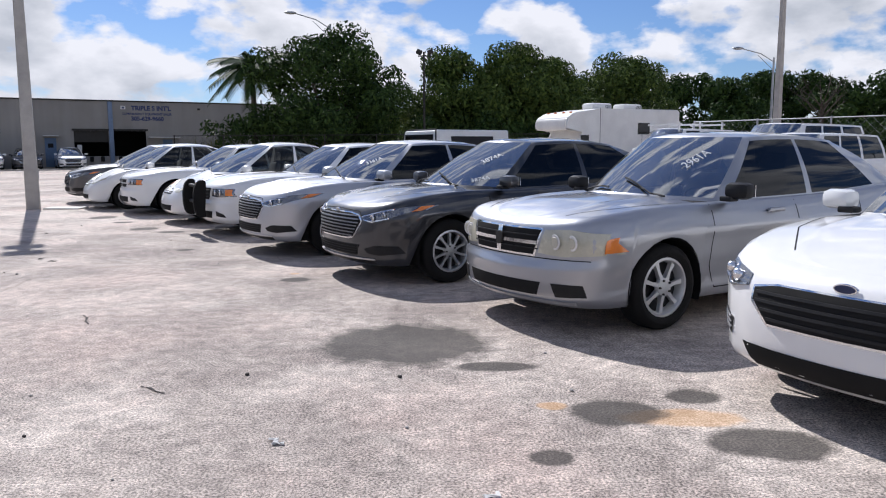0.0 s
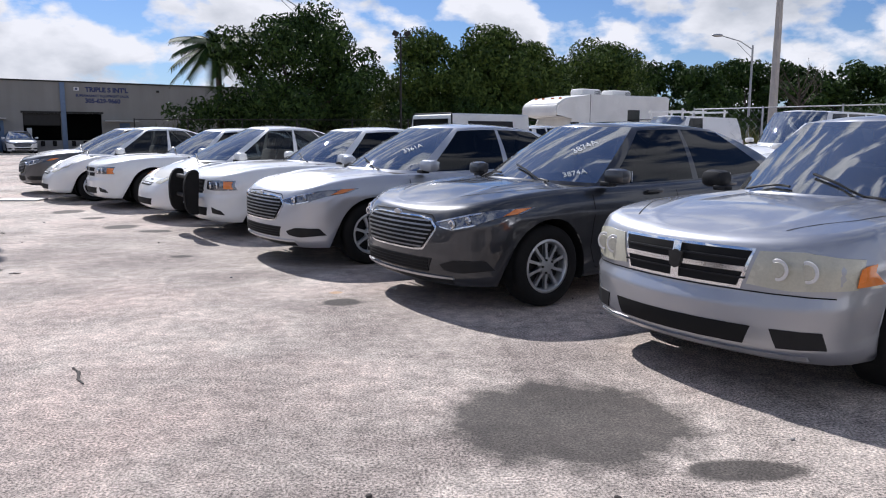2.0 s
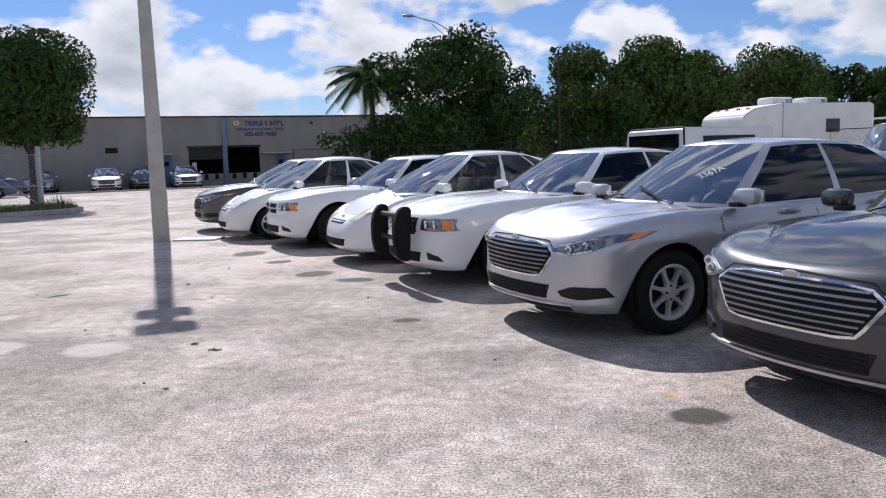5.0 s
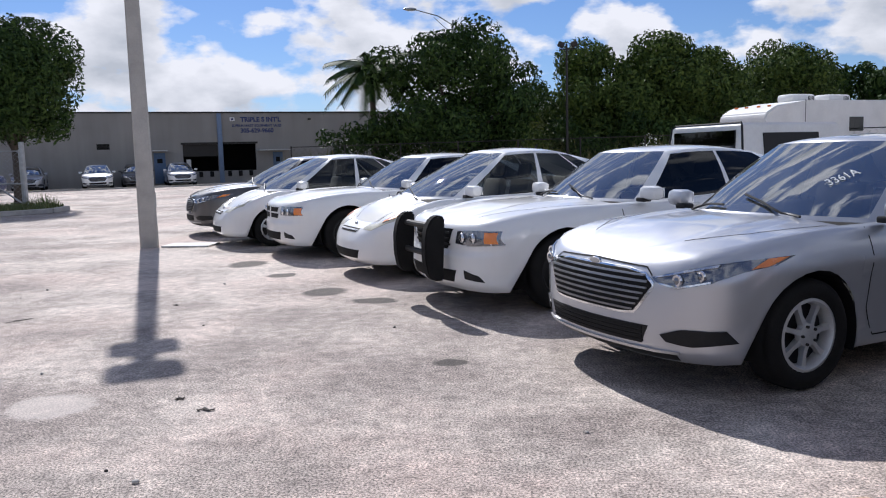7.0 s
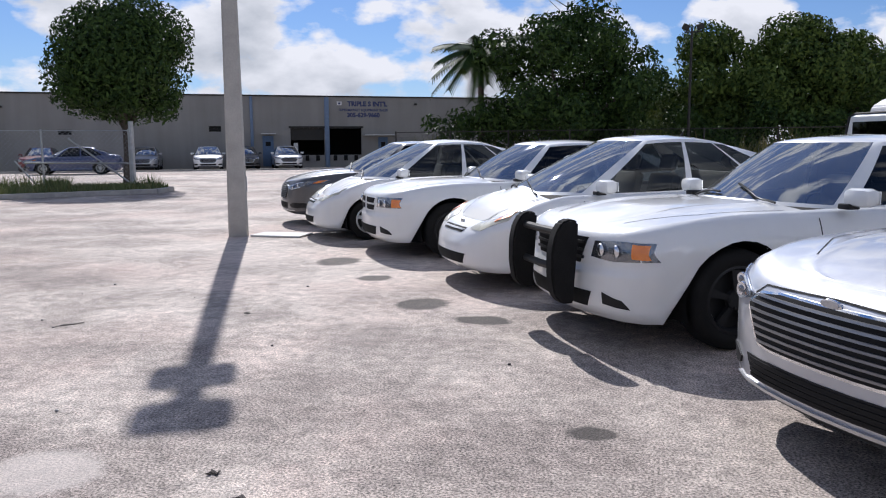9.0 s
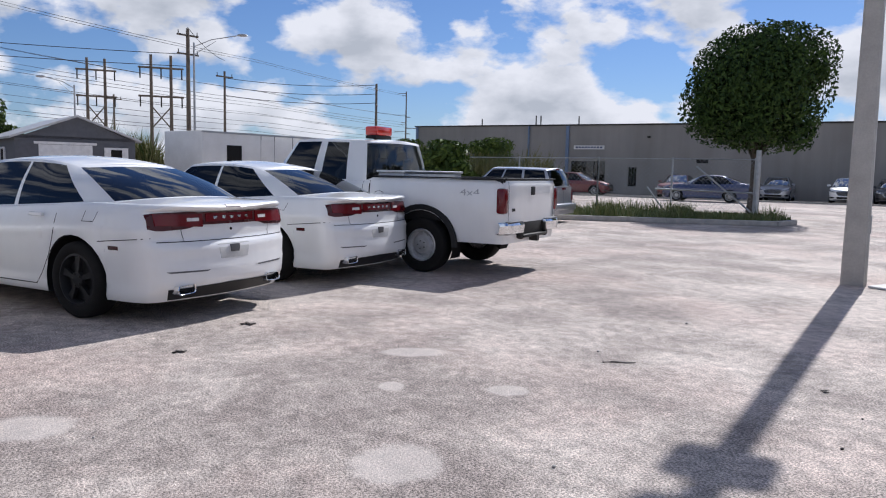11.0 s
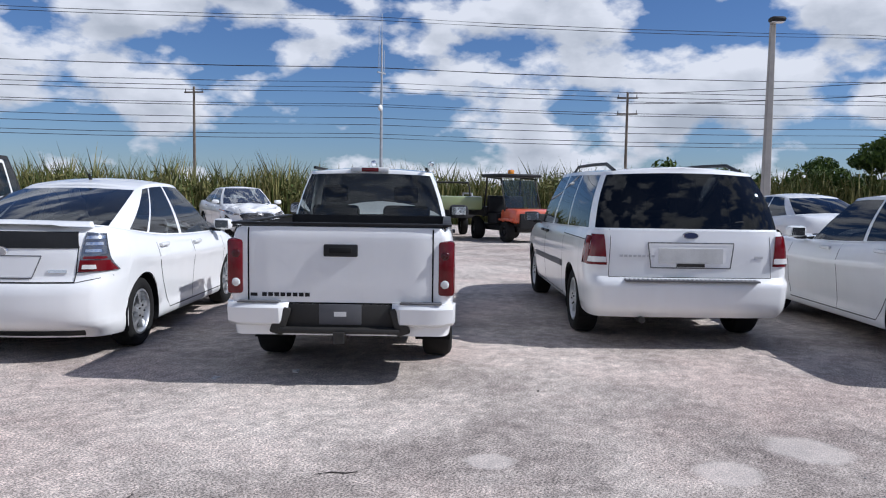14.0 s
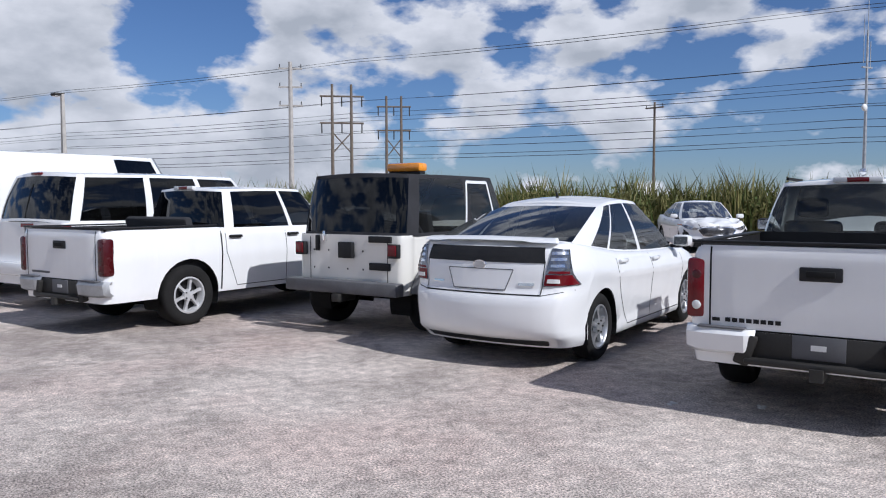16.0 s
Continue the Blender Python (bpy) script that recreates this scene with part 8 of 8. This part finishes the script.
# palm
px_, py_ = at(102.0, 46, e5)
palm = thing("palm_tree", pose(px_, py_, 0), "tall palm with drooping feathery fronds", "palm tree")
part("trunk", path_tube(bmesh.new(), [(0, 0, 0), (0.1, 0, 3), (0.0, 0.05, 6.6)], [0.24, 0.18, 0.15], 10), "bark", palm)
r_ = np.random.default_rng(7)
for i in range(28):
    a = i * 2.399
    lift = 1.9 - 3.4 * (i / 28.0)
    L_ = 2.5 + 0.4 * r_.random()
    pts = [Vector((math.cos(a) * L_ * q, math.sin(a) * L_ * q, 6.6 + lift * q * 1.0 - 1.2 * q * q)) for q in [j / 9 for j in range(10)]]
    bm = path_tube(bmesh.new(), pts, [0.03 * (1 - 0.08 * j) for j in range(10)], 4)
    side = Vector((-math.sin(a), math.cos(a), 0))
    for j in range(1, 10):
        for q in range(3):
            p = pts[j - 1].lerp(pts[j], q / 3)
            ll = 0.75 * (1 - 0.5 * abs(j / 9 - 0.45))
            for sg in (1, -1):
                tip = p + side * sg * ll * 0.8 + (pts[j] - pts[j - 1]).normalized() * ll * 0.5 - Vector((0, 0, ll * 0.55))
                w = (pts[j] - pts[j - 1]).normalized() * 0.08
                bm.faces.new([bm.verts.new(p - w), bm.verts.new(p + w), bm.verts.new(tip)])
    part("frond", bm, "leaf_dark", palm, smooth=False)


def reeds(name, label, path, n, h0, h1, depth, seed_, mat="leaf_reed"):
    """A thicket of upright blades along a line."""
    r_ = np.random.default_rng(seed_)
    bm = bmesh.new()
    seg = [(Vector(a), Vector(b)) for a, b in zip(path, path[1:])]
    ln = np.array([(b - a).length for a, b in seg])
    for i in r_.choice(len(seg), n, p=ln / ln.sum()):
        a, b = seg[i]
        t_ = r_.random()
        d = (b - a).normalized()
        p = a.lerp(b, t_).to_3d() + Vector((-d.y, d.x, 0)) * (r_.random() - 0.5) * depth
        bump_ = 0.78 + 0.45 * noise.noise(p * 0.35) + 0.3 * noise.noise(p * 1.3)
        h = (h0 + (h1 - h0) * r_.random()) * bump_
        ang = r_.random() * 6.283
        lean = Vector((math.cos(ang), math.sin(ang), 0)) * h * (0.08 + 0.25 * r_.random())
        w = Vector((-math.sin(ang + 1), math.cos(ang + 1), 0)) * (0.014 + 0.030 * r_.random())
        q0 = p + Vector((0, 0, h * 0.0))
        mid_ = p + lean * 0.35 + Vector((0, 0, h * 0.62))
        tip = p + lean + Vector((0, 0, h * (0.95 if r_.random() > 0.4 else 0.75)))
        v0, v1, v2, v3, v4 = (bm.verts.new(c_) for c_ in (q0 - w, q0 + w, mid_ + w, mid_ - w, tip))
        bm.faces.new((v0, v1, v2, v3))
        bm.faces.new((v3, v2, v4))
    return tagged(mesh_ob(name, bm, mat), label, "reeds", kind="stuff")


reeds("reeds", "tall dry green reeds along the far edge of the lot", [at(-84, 52, EY), at(-100, 44, EY), at(-120, 38, EY), at(-140, 36, EY), at(-160, 37, EY), at(-175, 40, EY), at(178, 43, EY)], 36000, 1.4, 3.3, 5.0, 41)
reeds("reeds", "green cane thicket by the trailer", [at(178, 43, EY), at(171.5, 40, EY), at(169.5, 38, EY)], 5000, 2.2, 3.6, 3.0, 42)
reeds("reeds", "green cane thicket beside the fence", [at(150.5, 33, EY), at(146, 34, EY), at(142.5, 36, EY)], 5000, 1.6, 2.9, 2.5, 43)
reeds("reeds", "green cane thicket behind the trailer", [at(169, 48, EY), at(158, 50, EY), at(150, 48, EY)], 5000, 1.5, 2.8, 3.0, 44)
reeds("weeds", "low weeds behind the far fence", [at(108, 47, e5), at(92, 45, e5), at(75, 45, e5), at(60, 44, e5)], 7000, 0.8, 2.6, 4.0, 45)



def thicket(label, path, n_lobes, n_leaves, h, size, seed_, mat):
    """Low leafy shrubs that grow together along a line."""
    r_ = np.random.default_rng(seed_)
    blobs = []
    for _ in range(n_lobes):
        i = r_.integers(len(path) - 1)
        a, b = Vector(path[i]), Vector(path[i + 1])
        p = a.lerp(b, r_.random())
        z = h * (0.25 + 0.65 * r_.random())
        r = 0.35 + 0.55 * r_.random()
        blobs.append(((p.x + r_.normal() * 0.8, p.y + r_.normal() * 0.8, z), (r, r, r * 0.9)))
    tagged(mesh_ob("shrubs", leaf_cloud(bmesh.new(), r_, blobs, n_leaves, size), mat), label, "shrubs", kind="stuff")


thicket("dull green shrubs tangled among the reeds", [at(-92, 46, EY), at(-105, 40, EY), at(-125, 36, EY), at(-145, 35, EY), at(-160, 36, EY), at(-176, 39, EY)], 150, 26000, 1.8, 0.09, 61, "leaf_reed")
thicket("dark green shrubs below the trees behind the fence", [at(106, 47, e5), at(92, 46, e5), at(80, 47, e5), at(68, 50, e5), at(50, 55, e5)], 130, 22000, 3.2, 0.14, 62, "leaf_dark")
thicket("broad-leaved shrubs beside the grey shed", [at(-178, 40, EY), at(-170, 40, EY), at(-164, 40, EY)], 40, 9000, 2.8, 0.13, 63, "leaf_mid")

# ---- grass island with kerb, fence and gate ----
isl = [(-24.9, 20.6), (-22.2, 22.5), (-19.9, 25.2), (-17.9, 27.6), (-18.2, 28.9), (-19.6, 29.4), (-24.0, 27.6), (-30.0, 23.6)]
bm = bmesh.new()
lo_ = [bm.verts.new((x, y, 0.0)) for x, y in isl]
hi_ = [bm.verts.new((x, y, 0.14)) for x, y in isl]
bm.faces.new(hi_)
for i in range(len(isl)):
    j = (i + 1) % len(isl)
    bm.faces.new((lo_[i], lo_[j], hi_[j], hi_[i]))
bmesh.ops.recalc_face_normals(bm, faces=bm.faces)
tagged(mesh_ob("grass_island", bm, "soil"), "raised weedy soil island by the gate", "ground", kind="structure")
for i, (p, q) in enumerate(zip(isl[:5], isl[1:6])):
    a, b = Vector((*p, 0)), Vector((*q, 0))
    L_ = (b - a).length
    bm = bmesh.new()
    box(bm, 0, L_, -0.08, 0.08, 0, 0.155, bevel=0.02, m=Matrix.Translation(a) @ pose(0, 0, 0, 0, 0, math.degrees(math.atan2((b - a).y, (b - a).x))))
    tagged(mesh_ob("kerb", bm, "kerb"), "worn concrete kerb of the weedy island", "kerb", kind="structure")
r_ = np.random.default_rng(51)
bm = bmesh.new()
cx_, cy_ = np.mean([p[0] for p in isl]), np.mean([p[1] for p in isl])
n_ = 0
while n_ < 9000:
    i = r_.integers(len(isl))
    a, b = isl[i], isl[(i + 1) % len(isl)]
    u, v = r_.random(), r_.random() ** 0.5
    x = cx_ + ((a[0] + (b[0] - a[0]) * u) - cx_) * v * 0.98
    y = cy_ + ((a[1] + (b[1] - a[1]) * u) - cy_) * v * 0.98
    tall = noise.noise(Vector((x * 0.6, y * 0.6, 3))) > 0.15
    h = (0.08 + 0.14 * r_.random()) * (2.4 if tall else 1.0)
    ang = r_.random() * 6.283
    w = Vector((math.cos(ang), math.sin(ang), 0)) * 0.018
    p = Vector((x, y, 0.135))
    bm.faces.new((bm.verts.new(p - w), bm.verts.new(p + w), bm.verts.new(p + Vector((-math.sin(ang) * h * 0.5, math.cos(ang) * h * 0.5, h)))))
    n_ += 1
tagged(mesh_ob("grass", bm, "grass"), "patchy green and dry grass with weeds", "grass", kind="stuff")


def chain_fence(name, pts, h, label, post_every=3.0, mesh_step=0.16, metal="galvanised"):
    """Posts, top rail and woven wire."""
    e = thing(name, pose(0, 0, 0), label, "fence")
    for p, q in zip(pts, pts[1:]):
        a, b = Vector((*p, 0)), Vector((*q, 0))
        L_ = (b - a).length
        d = (b - a) / L_
        k_ = max(1, round(L_ / post_every))
        for i in range(k_ + 1):
            bm = bmesh.new()
            c_ = a + d * (L_ * i / k_)
            tube(bm, c_, c_ + Vector((0, 0, h + 0.05)), 0.035, n=6)
            part("post", bm, metal, e)
        bm = bmesh.new()
        tube(bm, a + Vector((0, 0, h)), b + Vector((0, 0, h)), 0.022, n=6)
        part("rail", bm, metal, e)
        bm = bmesh.new()
        s_ = -h
        while s_ < L_:
            for sg in (1, -1):
                u0, u1 = s_, s_ + h
                z0, z1 = (0.05, h) if sg > 0 else (h, 0.05)
                f0, f1 = max(0, (0 - u0) / (u1 - u0)), min(1, (L_ - u0) / (u1 - u0))
                if f1 > f0:
                    p0 = a + d * (u0 + (u1 - u0) * f0) + Vector((0, 0, z0 + (z1 - z0) * f0))
                    p1 = a + d * (u0 + (u1 - u0) * f1) + Vector((0, 0, z0 + (z1 - z0) * f1))
                    if (p1 - p0).length > 0.05:
                        tube(bm, p0, p1, 0.003, n=3, caps=False)
            s_ += mesh_step
        ob = part("wire_mesh", bm, metal, e, smooth=False)
        ob["kind"] = "stuff"
    return e


g = chain_fence("fence", [(-31.5, 24.6), (-25.0, 27.0), (-20.1, 29.4)], 2.0, "rusty chain-link fence along the weedy island")
bm = bmesh.new()
tube(bm, (-20.0, 29.4, 0), (-20.0, 29.4, 2.3), 0.085)
part("gate_post", bm, "galvanised", g, "thick steel gate post")
for a, b in (((-20.0, 29.4, 0.15), (-21.8, 28.55, 1.75)), ((-22.6, 28.1, 0.05), (-23.3, 27.8, 1.0)), ((-20.0, 29.4, 0.9), (-23.0, 27.9, 0.95))):
    bm = bmesh.new()
    tube(bm, a, b, 0.03)
    part("brace", bm, "galvanised", g)
chain_fence("fence", [(-15.0, 43.0), (5.0, 40.5), (14.5, 34.5)], 2.1, "chain-link fence behind the parked trucks", mesh_step=0.3, metal="dark_metal")
chain_fence("fence", [(9.8, 30.0), (14.5, 23.5), (21, 13.5)], 2.35, "chain-link fence at the edge of the lot", mesh_step=0.3)

# ---- motorhome ----
rv = thing("motorhome", pose(8.4, 37.9, 0, 0, 0, HEAD), "cream white motorhome with two roof air conditioners", "motorhome")
bm = bmesh.new()
prof = [(3.4, 0.9), (3.45, 1.3), (3.1, 1.75), (2.9, 2.15), (3.95, 2.2), (4.0, 2.45), (3.9, 2.72), (3.4, 2.98), (2.3, 3.12), (1.9, 3.18), (-3.3, 3.22), (-3.4, 3.12), (-3.4, 0.6), (-2.9, 0.55), (2.6, 0.55)]
for y in (-1.15, 1.15):
    bm.faces.new([bm.verts.new((x, y, z)) for x, z in prof])
f0, f1 = [list(f.verts) for f in bm.faces]
for i in range(len(prof)):
    bm.faces.new((f0[i], f0[(i + 1) % len(prof)], f1[(i + 1) % len(prof)], f1[i]))
bmesh.ops.bevel(bm, geom=bm.edges[:], offset=0.06, segments=2, affect="EDGES")
bmesh.ops.recalc_face_normals(bm, faces=bm.faces)
part("body", bm, "white_panel", rv)
for sg in (1, -1):
    part("side_window", boxes((-1.3, -0.5, *sorted((sg * 1.152, sg * 1.16)), 2.0, 2.55)), "glass_tint", rv, smooth=False)
    part("panel_seam", boxes((1.9, 1.93, *sorted((sg * 1.151, sg * 1.157)), 0.7, 3.2)), "grey_plastic", rv, smooth=False)
    part("cab_window", boxes((2.6, 3.1, *sorted((sg * 1.152, sg * 1.16)), 1.45, 1.95)), "glass_tint", rv, smooth=False)
    for xa in (3.0, -2.2):
        wheel(rv, xa, sg * 0.98, 0.38, 0.24, "steel", "steel_rim", 0.21, sg)
for x in (1.1, -0.9):
    ac = part("air_conditioner", boxes((x - 0.62, x + 0.62, -0.4, 0.4, 3.16, 3.48), bevel=0.10), "white_panel", rv)
    for q in range(5):
        part("grille_slot", boxes((x - 0.5 + q * 0.07, x - 0.47 + q * 0.07, 0.385, 0.405, 3.24, 3.40)), "gap", ac, smooth=False)
for y in (-0.8, -0.3, 0.3, 0.8):
    part("marker_lamp", boxes((3.36, 3.46, y - 0.05, y + 0.05, 2.95, 3.02), bevel=0.01), "lens_amber", rv)
part("door_seam", boxes((-0.8, -0.78, 1.151, 1.156, 0.7, 2.5)), "gap", rv, smooth=False)

# ---- shed and long trailer ----
sx, sy = at(176.8, 33.5, EY)
shed = thing("shed", pose(sx, sy, 0, 0, 0, 8), "dark grey portable shed with white doors and gable roof", "shed")
part("wall", boxes((-3.5, 2.4, -2.1, 2.0, 0.1, 2.35)), "shed_grey", shed, smooth=False)
bm = bmesh.new()
for x in (-3.65, 2.55):
    bm.faces.new([bm.verts.new((x, y, z)) for y, z in ((-2.3, 2.30), (-0.05, 3.15), (2.2, 2.30), (2.2, 2.22), (-0.05, 3.07), (-2.3, 2.22))])
f0, f1 = [list(f.verts) for f in bm.faces]
for i in range(6):
    bm.faces.new((f0[i], f0[(i + 1) % 6], f1[(i + 1) % 6], f1[i]))
bmesh.ops.recalc_face_normals(bm, faces=bm.faces)
part("roof", bm, "roof_metal", shed, smooth=False)
bm = bmesh.new()
for x in (2.36, 2.40):
    bm.faces.new([bm.verts.new((x, y, z)) for y, z in ((-2.1, 2.25), (2.0, 2.25), (-0.05, 3.08))])
f0, f1 = [list(f.verts) for f in bm.faces]
for i in range(3):
    bm.faces.new((f0[i], f0[(i + 1) % 3], f1[(i + 1) % 3], f1[i]))
part("gable", bm, "shed_grey", shed, smooth=False)
part("door_leaf", boxes((2.40, 2.45, -1.35, 0.45, 0.15, 2.05)), "shed_white", shed, "white double door", smooth=False)
part("door_trim", boxes((2.40, 2.47, -1.5, 0.6, 2.06, 2.15)), "shed_white", shed, smooth=False)
for y0, y1 in ((0.95, 1.65),):
    w = part("window_frame", boxes((2.40, 2.45, y0 - 0.08, y1 + 0.08, 1.3, 2.0)), "shed_white", shed, smooth=False)
    part("pane", boxes((2.452, 2.46, y0 + 0.15, y1 - 0.15, 1.38, 1.92)), "gap", w, smooth=False)
w = part("window_frame", boxes((-0.4, 0.5, -2.15, -2.10, 1.25, 1.95)), "shed_white", shed, smooth=False)
part("pane", boxes((-0.2, 0.3, -2.16, -2.151, 1.32, 1.88)), "gap", w, smooth=False)
ta, tb = Vector((*at(169.2, 34, EY), 0)), Vector((*at(158.6, 40, EY), 0))
tr = thing("trailer", Matrix.Translation((ta + tb) / 2) @ pose(0, 0, 0, 0, 0, math.degrees(math.atan2((tb - ta).y, (tb - ta).x))), "long white box trailer with dark doorways", "trailer")
hl = (tb - ta).length / 2
part("box_body", boxes((-hl, hl, -1.25, 1.25, 0.7, 2.85), bevel=0.04), "white_panel", tr)
for x0, x1, z0, z1, mt in ((-hl + 1.3, -hl + 2.1, 1.25, 2.3, "gap"), (-hl + 3.2, -hl + 4.0, 0.9, 2.6, "white_panel")):
    part("doorway", boxes((x0, x1, -1.27, -1.251, z0, z1)), mt, tr, smooth=False)
for x in (-hl + 3.2, -hl + 4.0, 0.6, hl - 1.2):
    part("panel_seam", boxes((x, x + 0.03, -1.262, -1.2505, 0.75, 2.8)), "grey_plastic", tr, smooth=False)
for x in (-1.0, 0.0, 1.0):
    wheel(tr, x, -1.0, 0.38, 0.24, "steel", "steel_rim", 0.2, -1)
part("rim_trim", boxes((-hl, hl, -1.275, -1.25, 2.78, 2.86)), "galvanised", tr, smooth=False)


# ---- utility cart and old green truck ----
def cart(m):
    e = thing("utility_cart", m, "red and black utility cart with roof and windscreen", "utility cart")
    for xa in (0.95, -0.95):
        for sg in (1, -1):
            wheel(e, xa, sg * 0.62, 0.31, 0.24, "five", "black_rim", 0.16, sg)
    part("chassis", boxes((-1.4, 1.4, -0.45, 0.45, 0.30, 0.48), bevel=0.03), "dark_metal", e)
    bm = boxes((0.45, 1.45, -0.62, 0.62, 0.55, 0.98), bevel=0.12)
    part("hood", bm, "paint_orange", e, "orange-red front cowl")
    part("front_guard", boxes((1.42, 1.52, -0.5, 0.5, 0.4, 0.85), bevel=0.03), "black_plastic", e)
    part("cargo_bed", boxes((-1.55, -0.45, -0.68, 0.68, 0.72, 1.0), bevel=0.03), "black_plastic", e)
    part("seat_base", boxes((-0.4, 0.2, -0.6, 0.6, 0.5, 0.82), bevel=0.05), "black_plastic", e)
    part("seat_back", boxes((-0.45, -0.3, -0.6, 0.6, 0.82, 1.35), bevel=0.05), "black_plastic", e)
    for sg in (1, -1):
        part("roll_bar", path_tube(bmesh.new(), [(0.75, sg * 0.6, 0.9), (0.45, sg * 0.58, 1.85), (-0.45, sg * 0.58, 1.9), (-0.6, sg * 0.62, 0.7)], 0.03, 8), "dark_metal", e)
        part("fender", boxes((0.6, 1.3, *sorted((sg * 0.5, sg * 0.75)), 0.62, 0.70), bevel=0.03), "paint_orange", e)
    part("roof", boxes((-0.65, 0.62, -0.70, 0.70, 1.90, 2.0), bevel=0.04), "black_plastic", e)
    bm = bmesh.new()
    box(bm, -0.008, 0.008, -0.55, 0.55, 0, 0.85, m=pose(0.72, 0, 1.0, 0, -18, 0))
    w = part("windscreen", bm, "glass_clear", e)
    part("beacon", boxes((-0.1, 0.06, -0.08, 0.08, 2.0, 2.14), bevel=0.03), "beacon_amber", e)


cart(pose(*at(-153.4, 23.0, EY), 0, 0, 0, 55))
e = thing("flatbed_truck", pose(*at(-148.6, 24.5, EY), 0, 0, 0, 40), "old green and grey utility truck with open bed", "truck")
part("hood", boxes((0.3, 1.9, -0.8, 0.8, 0.9, 1.32), bevel=0.08), "paint_green", e, "faded green hood")
part("bed", boxes((-1.9, 0.3, -0.9, 0.9, 0.6, 1.15), bevel=0.03), "grey_plastic", e)
part("windscreen_frame", path_tube(bmesh.new(), [(0.2, -0.75, 1.1), (0.0, -0.7, 1.75), (0.0, 0.7, 1.75), (0.2, 0.75, 1.1)], 0.035), "dark_metal", e)
for sg in (1, -1):
    part("bed_rail", path_tube(bmesh.new(), [(-1.85, sg * 0.85, 1.1), (-1.8, sg * 0.85, 1.4), (-0.2, sg * 0.85, 1.4), (-0.1, sg * 0.85, 1.1)], 0.025), "galvanised", e)
    for xa in (1.2, -1.2):
        wheel(e, xa, sg * 0.75, 0.36, 0.24, "steel", "steel_rim", 0.2, sg)

# ---- red beacon, tool box on the big pickup ----
tb_ = car_pose(HEAD, (-12.92, 13.06), -1.62, 0.86)
e = thing("roof_beacon", tb_ @ pose(-0.25, 0, 1.885), "red plastic light bar on the pickup roof", "light bar")
part("base", boxes((-0.10, 0.10, -0.22, 0.22, 0.0, 0.05), bevel=0.01), "black_plastic", e)
part("lens", boxes((-0.12, 0.12, -0.21, 0.21, 0.05, 0.19), bevel=0.03), "beacon_red", e)
e = thing("tool_box", tb_ @ pose(-1.05, 0, 1.33), "tread-plate aluminium tool box across the pickup bed", "tool box")
part("case", boxes((-0.22, 0.22, -0.88, 0.88, -0.20, 0.04), bevel=0.015), "galvanised", e)
part("lid", boxes((-0.24, 0.24, -0.90, 0.90, 0.042, 0.075), bevel=0.01), "alloy", e)

# ---- litter on the asphalt ----
r_ = np.random.default_rng(77)


def scrap(x, y, l, w, turn, mat, label, name="stick", h=0.012):
    bm = bmesh.new()
    pts = [Vector((-l / 2, 0, h)), Vector((-l / 6, w * 0.8, h * 1.4)), Vector((l / 5, -w * 0.4, h)), Vector((l / 2, w * 0.3, h * 1.2))]
    path_tube(bm, pts, [w * 0.5, w * 0.6, w * 0.45, w * 0.25], 5)
    lo_z = min(v.co.z for v in bm.verts)
    for v in bm.verts:
        v.co.z = (v.co.z - lo_z) * 0.4 + 0.001
    ob = mesh_ob(name, bm, mat)
    ob.matrix_world = pose(x, y, 0, 0, 0, turn)
    tagged(ob, label, name)


for x, y, l, w, a in ((-2.95, 6.15, 0.35, 0.02, -60), (-4.9, 9.45, 0.10, 0.03, 10), (-5.15, 9.65, 0.05, 0.03, 40), (-9.5, 9.05, 0.10, 0.04, 100), (-10.3, 9.8, 0.12, 0.05, 70), (-5.6, 5.4, 0.14, 0.012, 20), (-6.4, 6.0, 0.20, 0.014, 130), (-1.7, 4.3, 0.22, 0.015, -35), (-7.8, 11.9, 0.25, 0.02, 60), (-6.6, 12.6, 0.05, 0.03, 0)):
    scrap(x, y, l, w, a, "debris", "dark twig lying on the asphalt")
for x, y in ((-0.8, 3.5), (-1.15, 8.6), (-7.4, 4.0), (-7.9, 4.35), (0.2, 2.9), (-2.2, 2.6)):
    scrap(x, y, 0.10, 0.035, r_.random() * 180, "paper", "pale scrap of litter on the asphalt", "litter")
for i in range(45):
    x, y = -9 + 11 * r_.random(), 2.5 + 13 * r_.random()
    bm = bmesh.new()
    q = 0.006 + 0.009 * r_.random()
    loft_ellipsoid(bm, (0, 0, q * 0.5), (q * 1.3, q, q * 0.7), 6, 4)
    ob = mesh_ob("pebble", bm, "kerb" if r_.random() > 0.4 else "debris")
    ob.matrix_world = pose(x, y, 0, 0, 0, r_.random() * 180)
    tagged(ob, "small loose stone on the asphalt", "pebble", "loose stones")
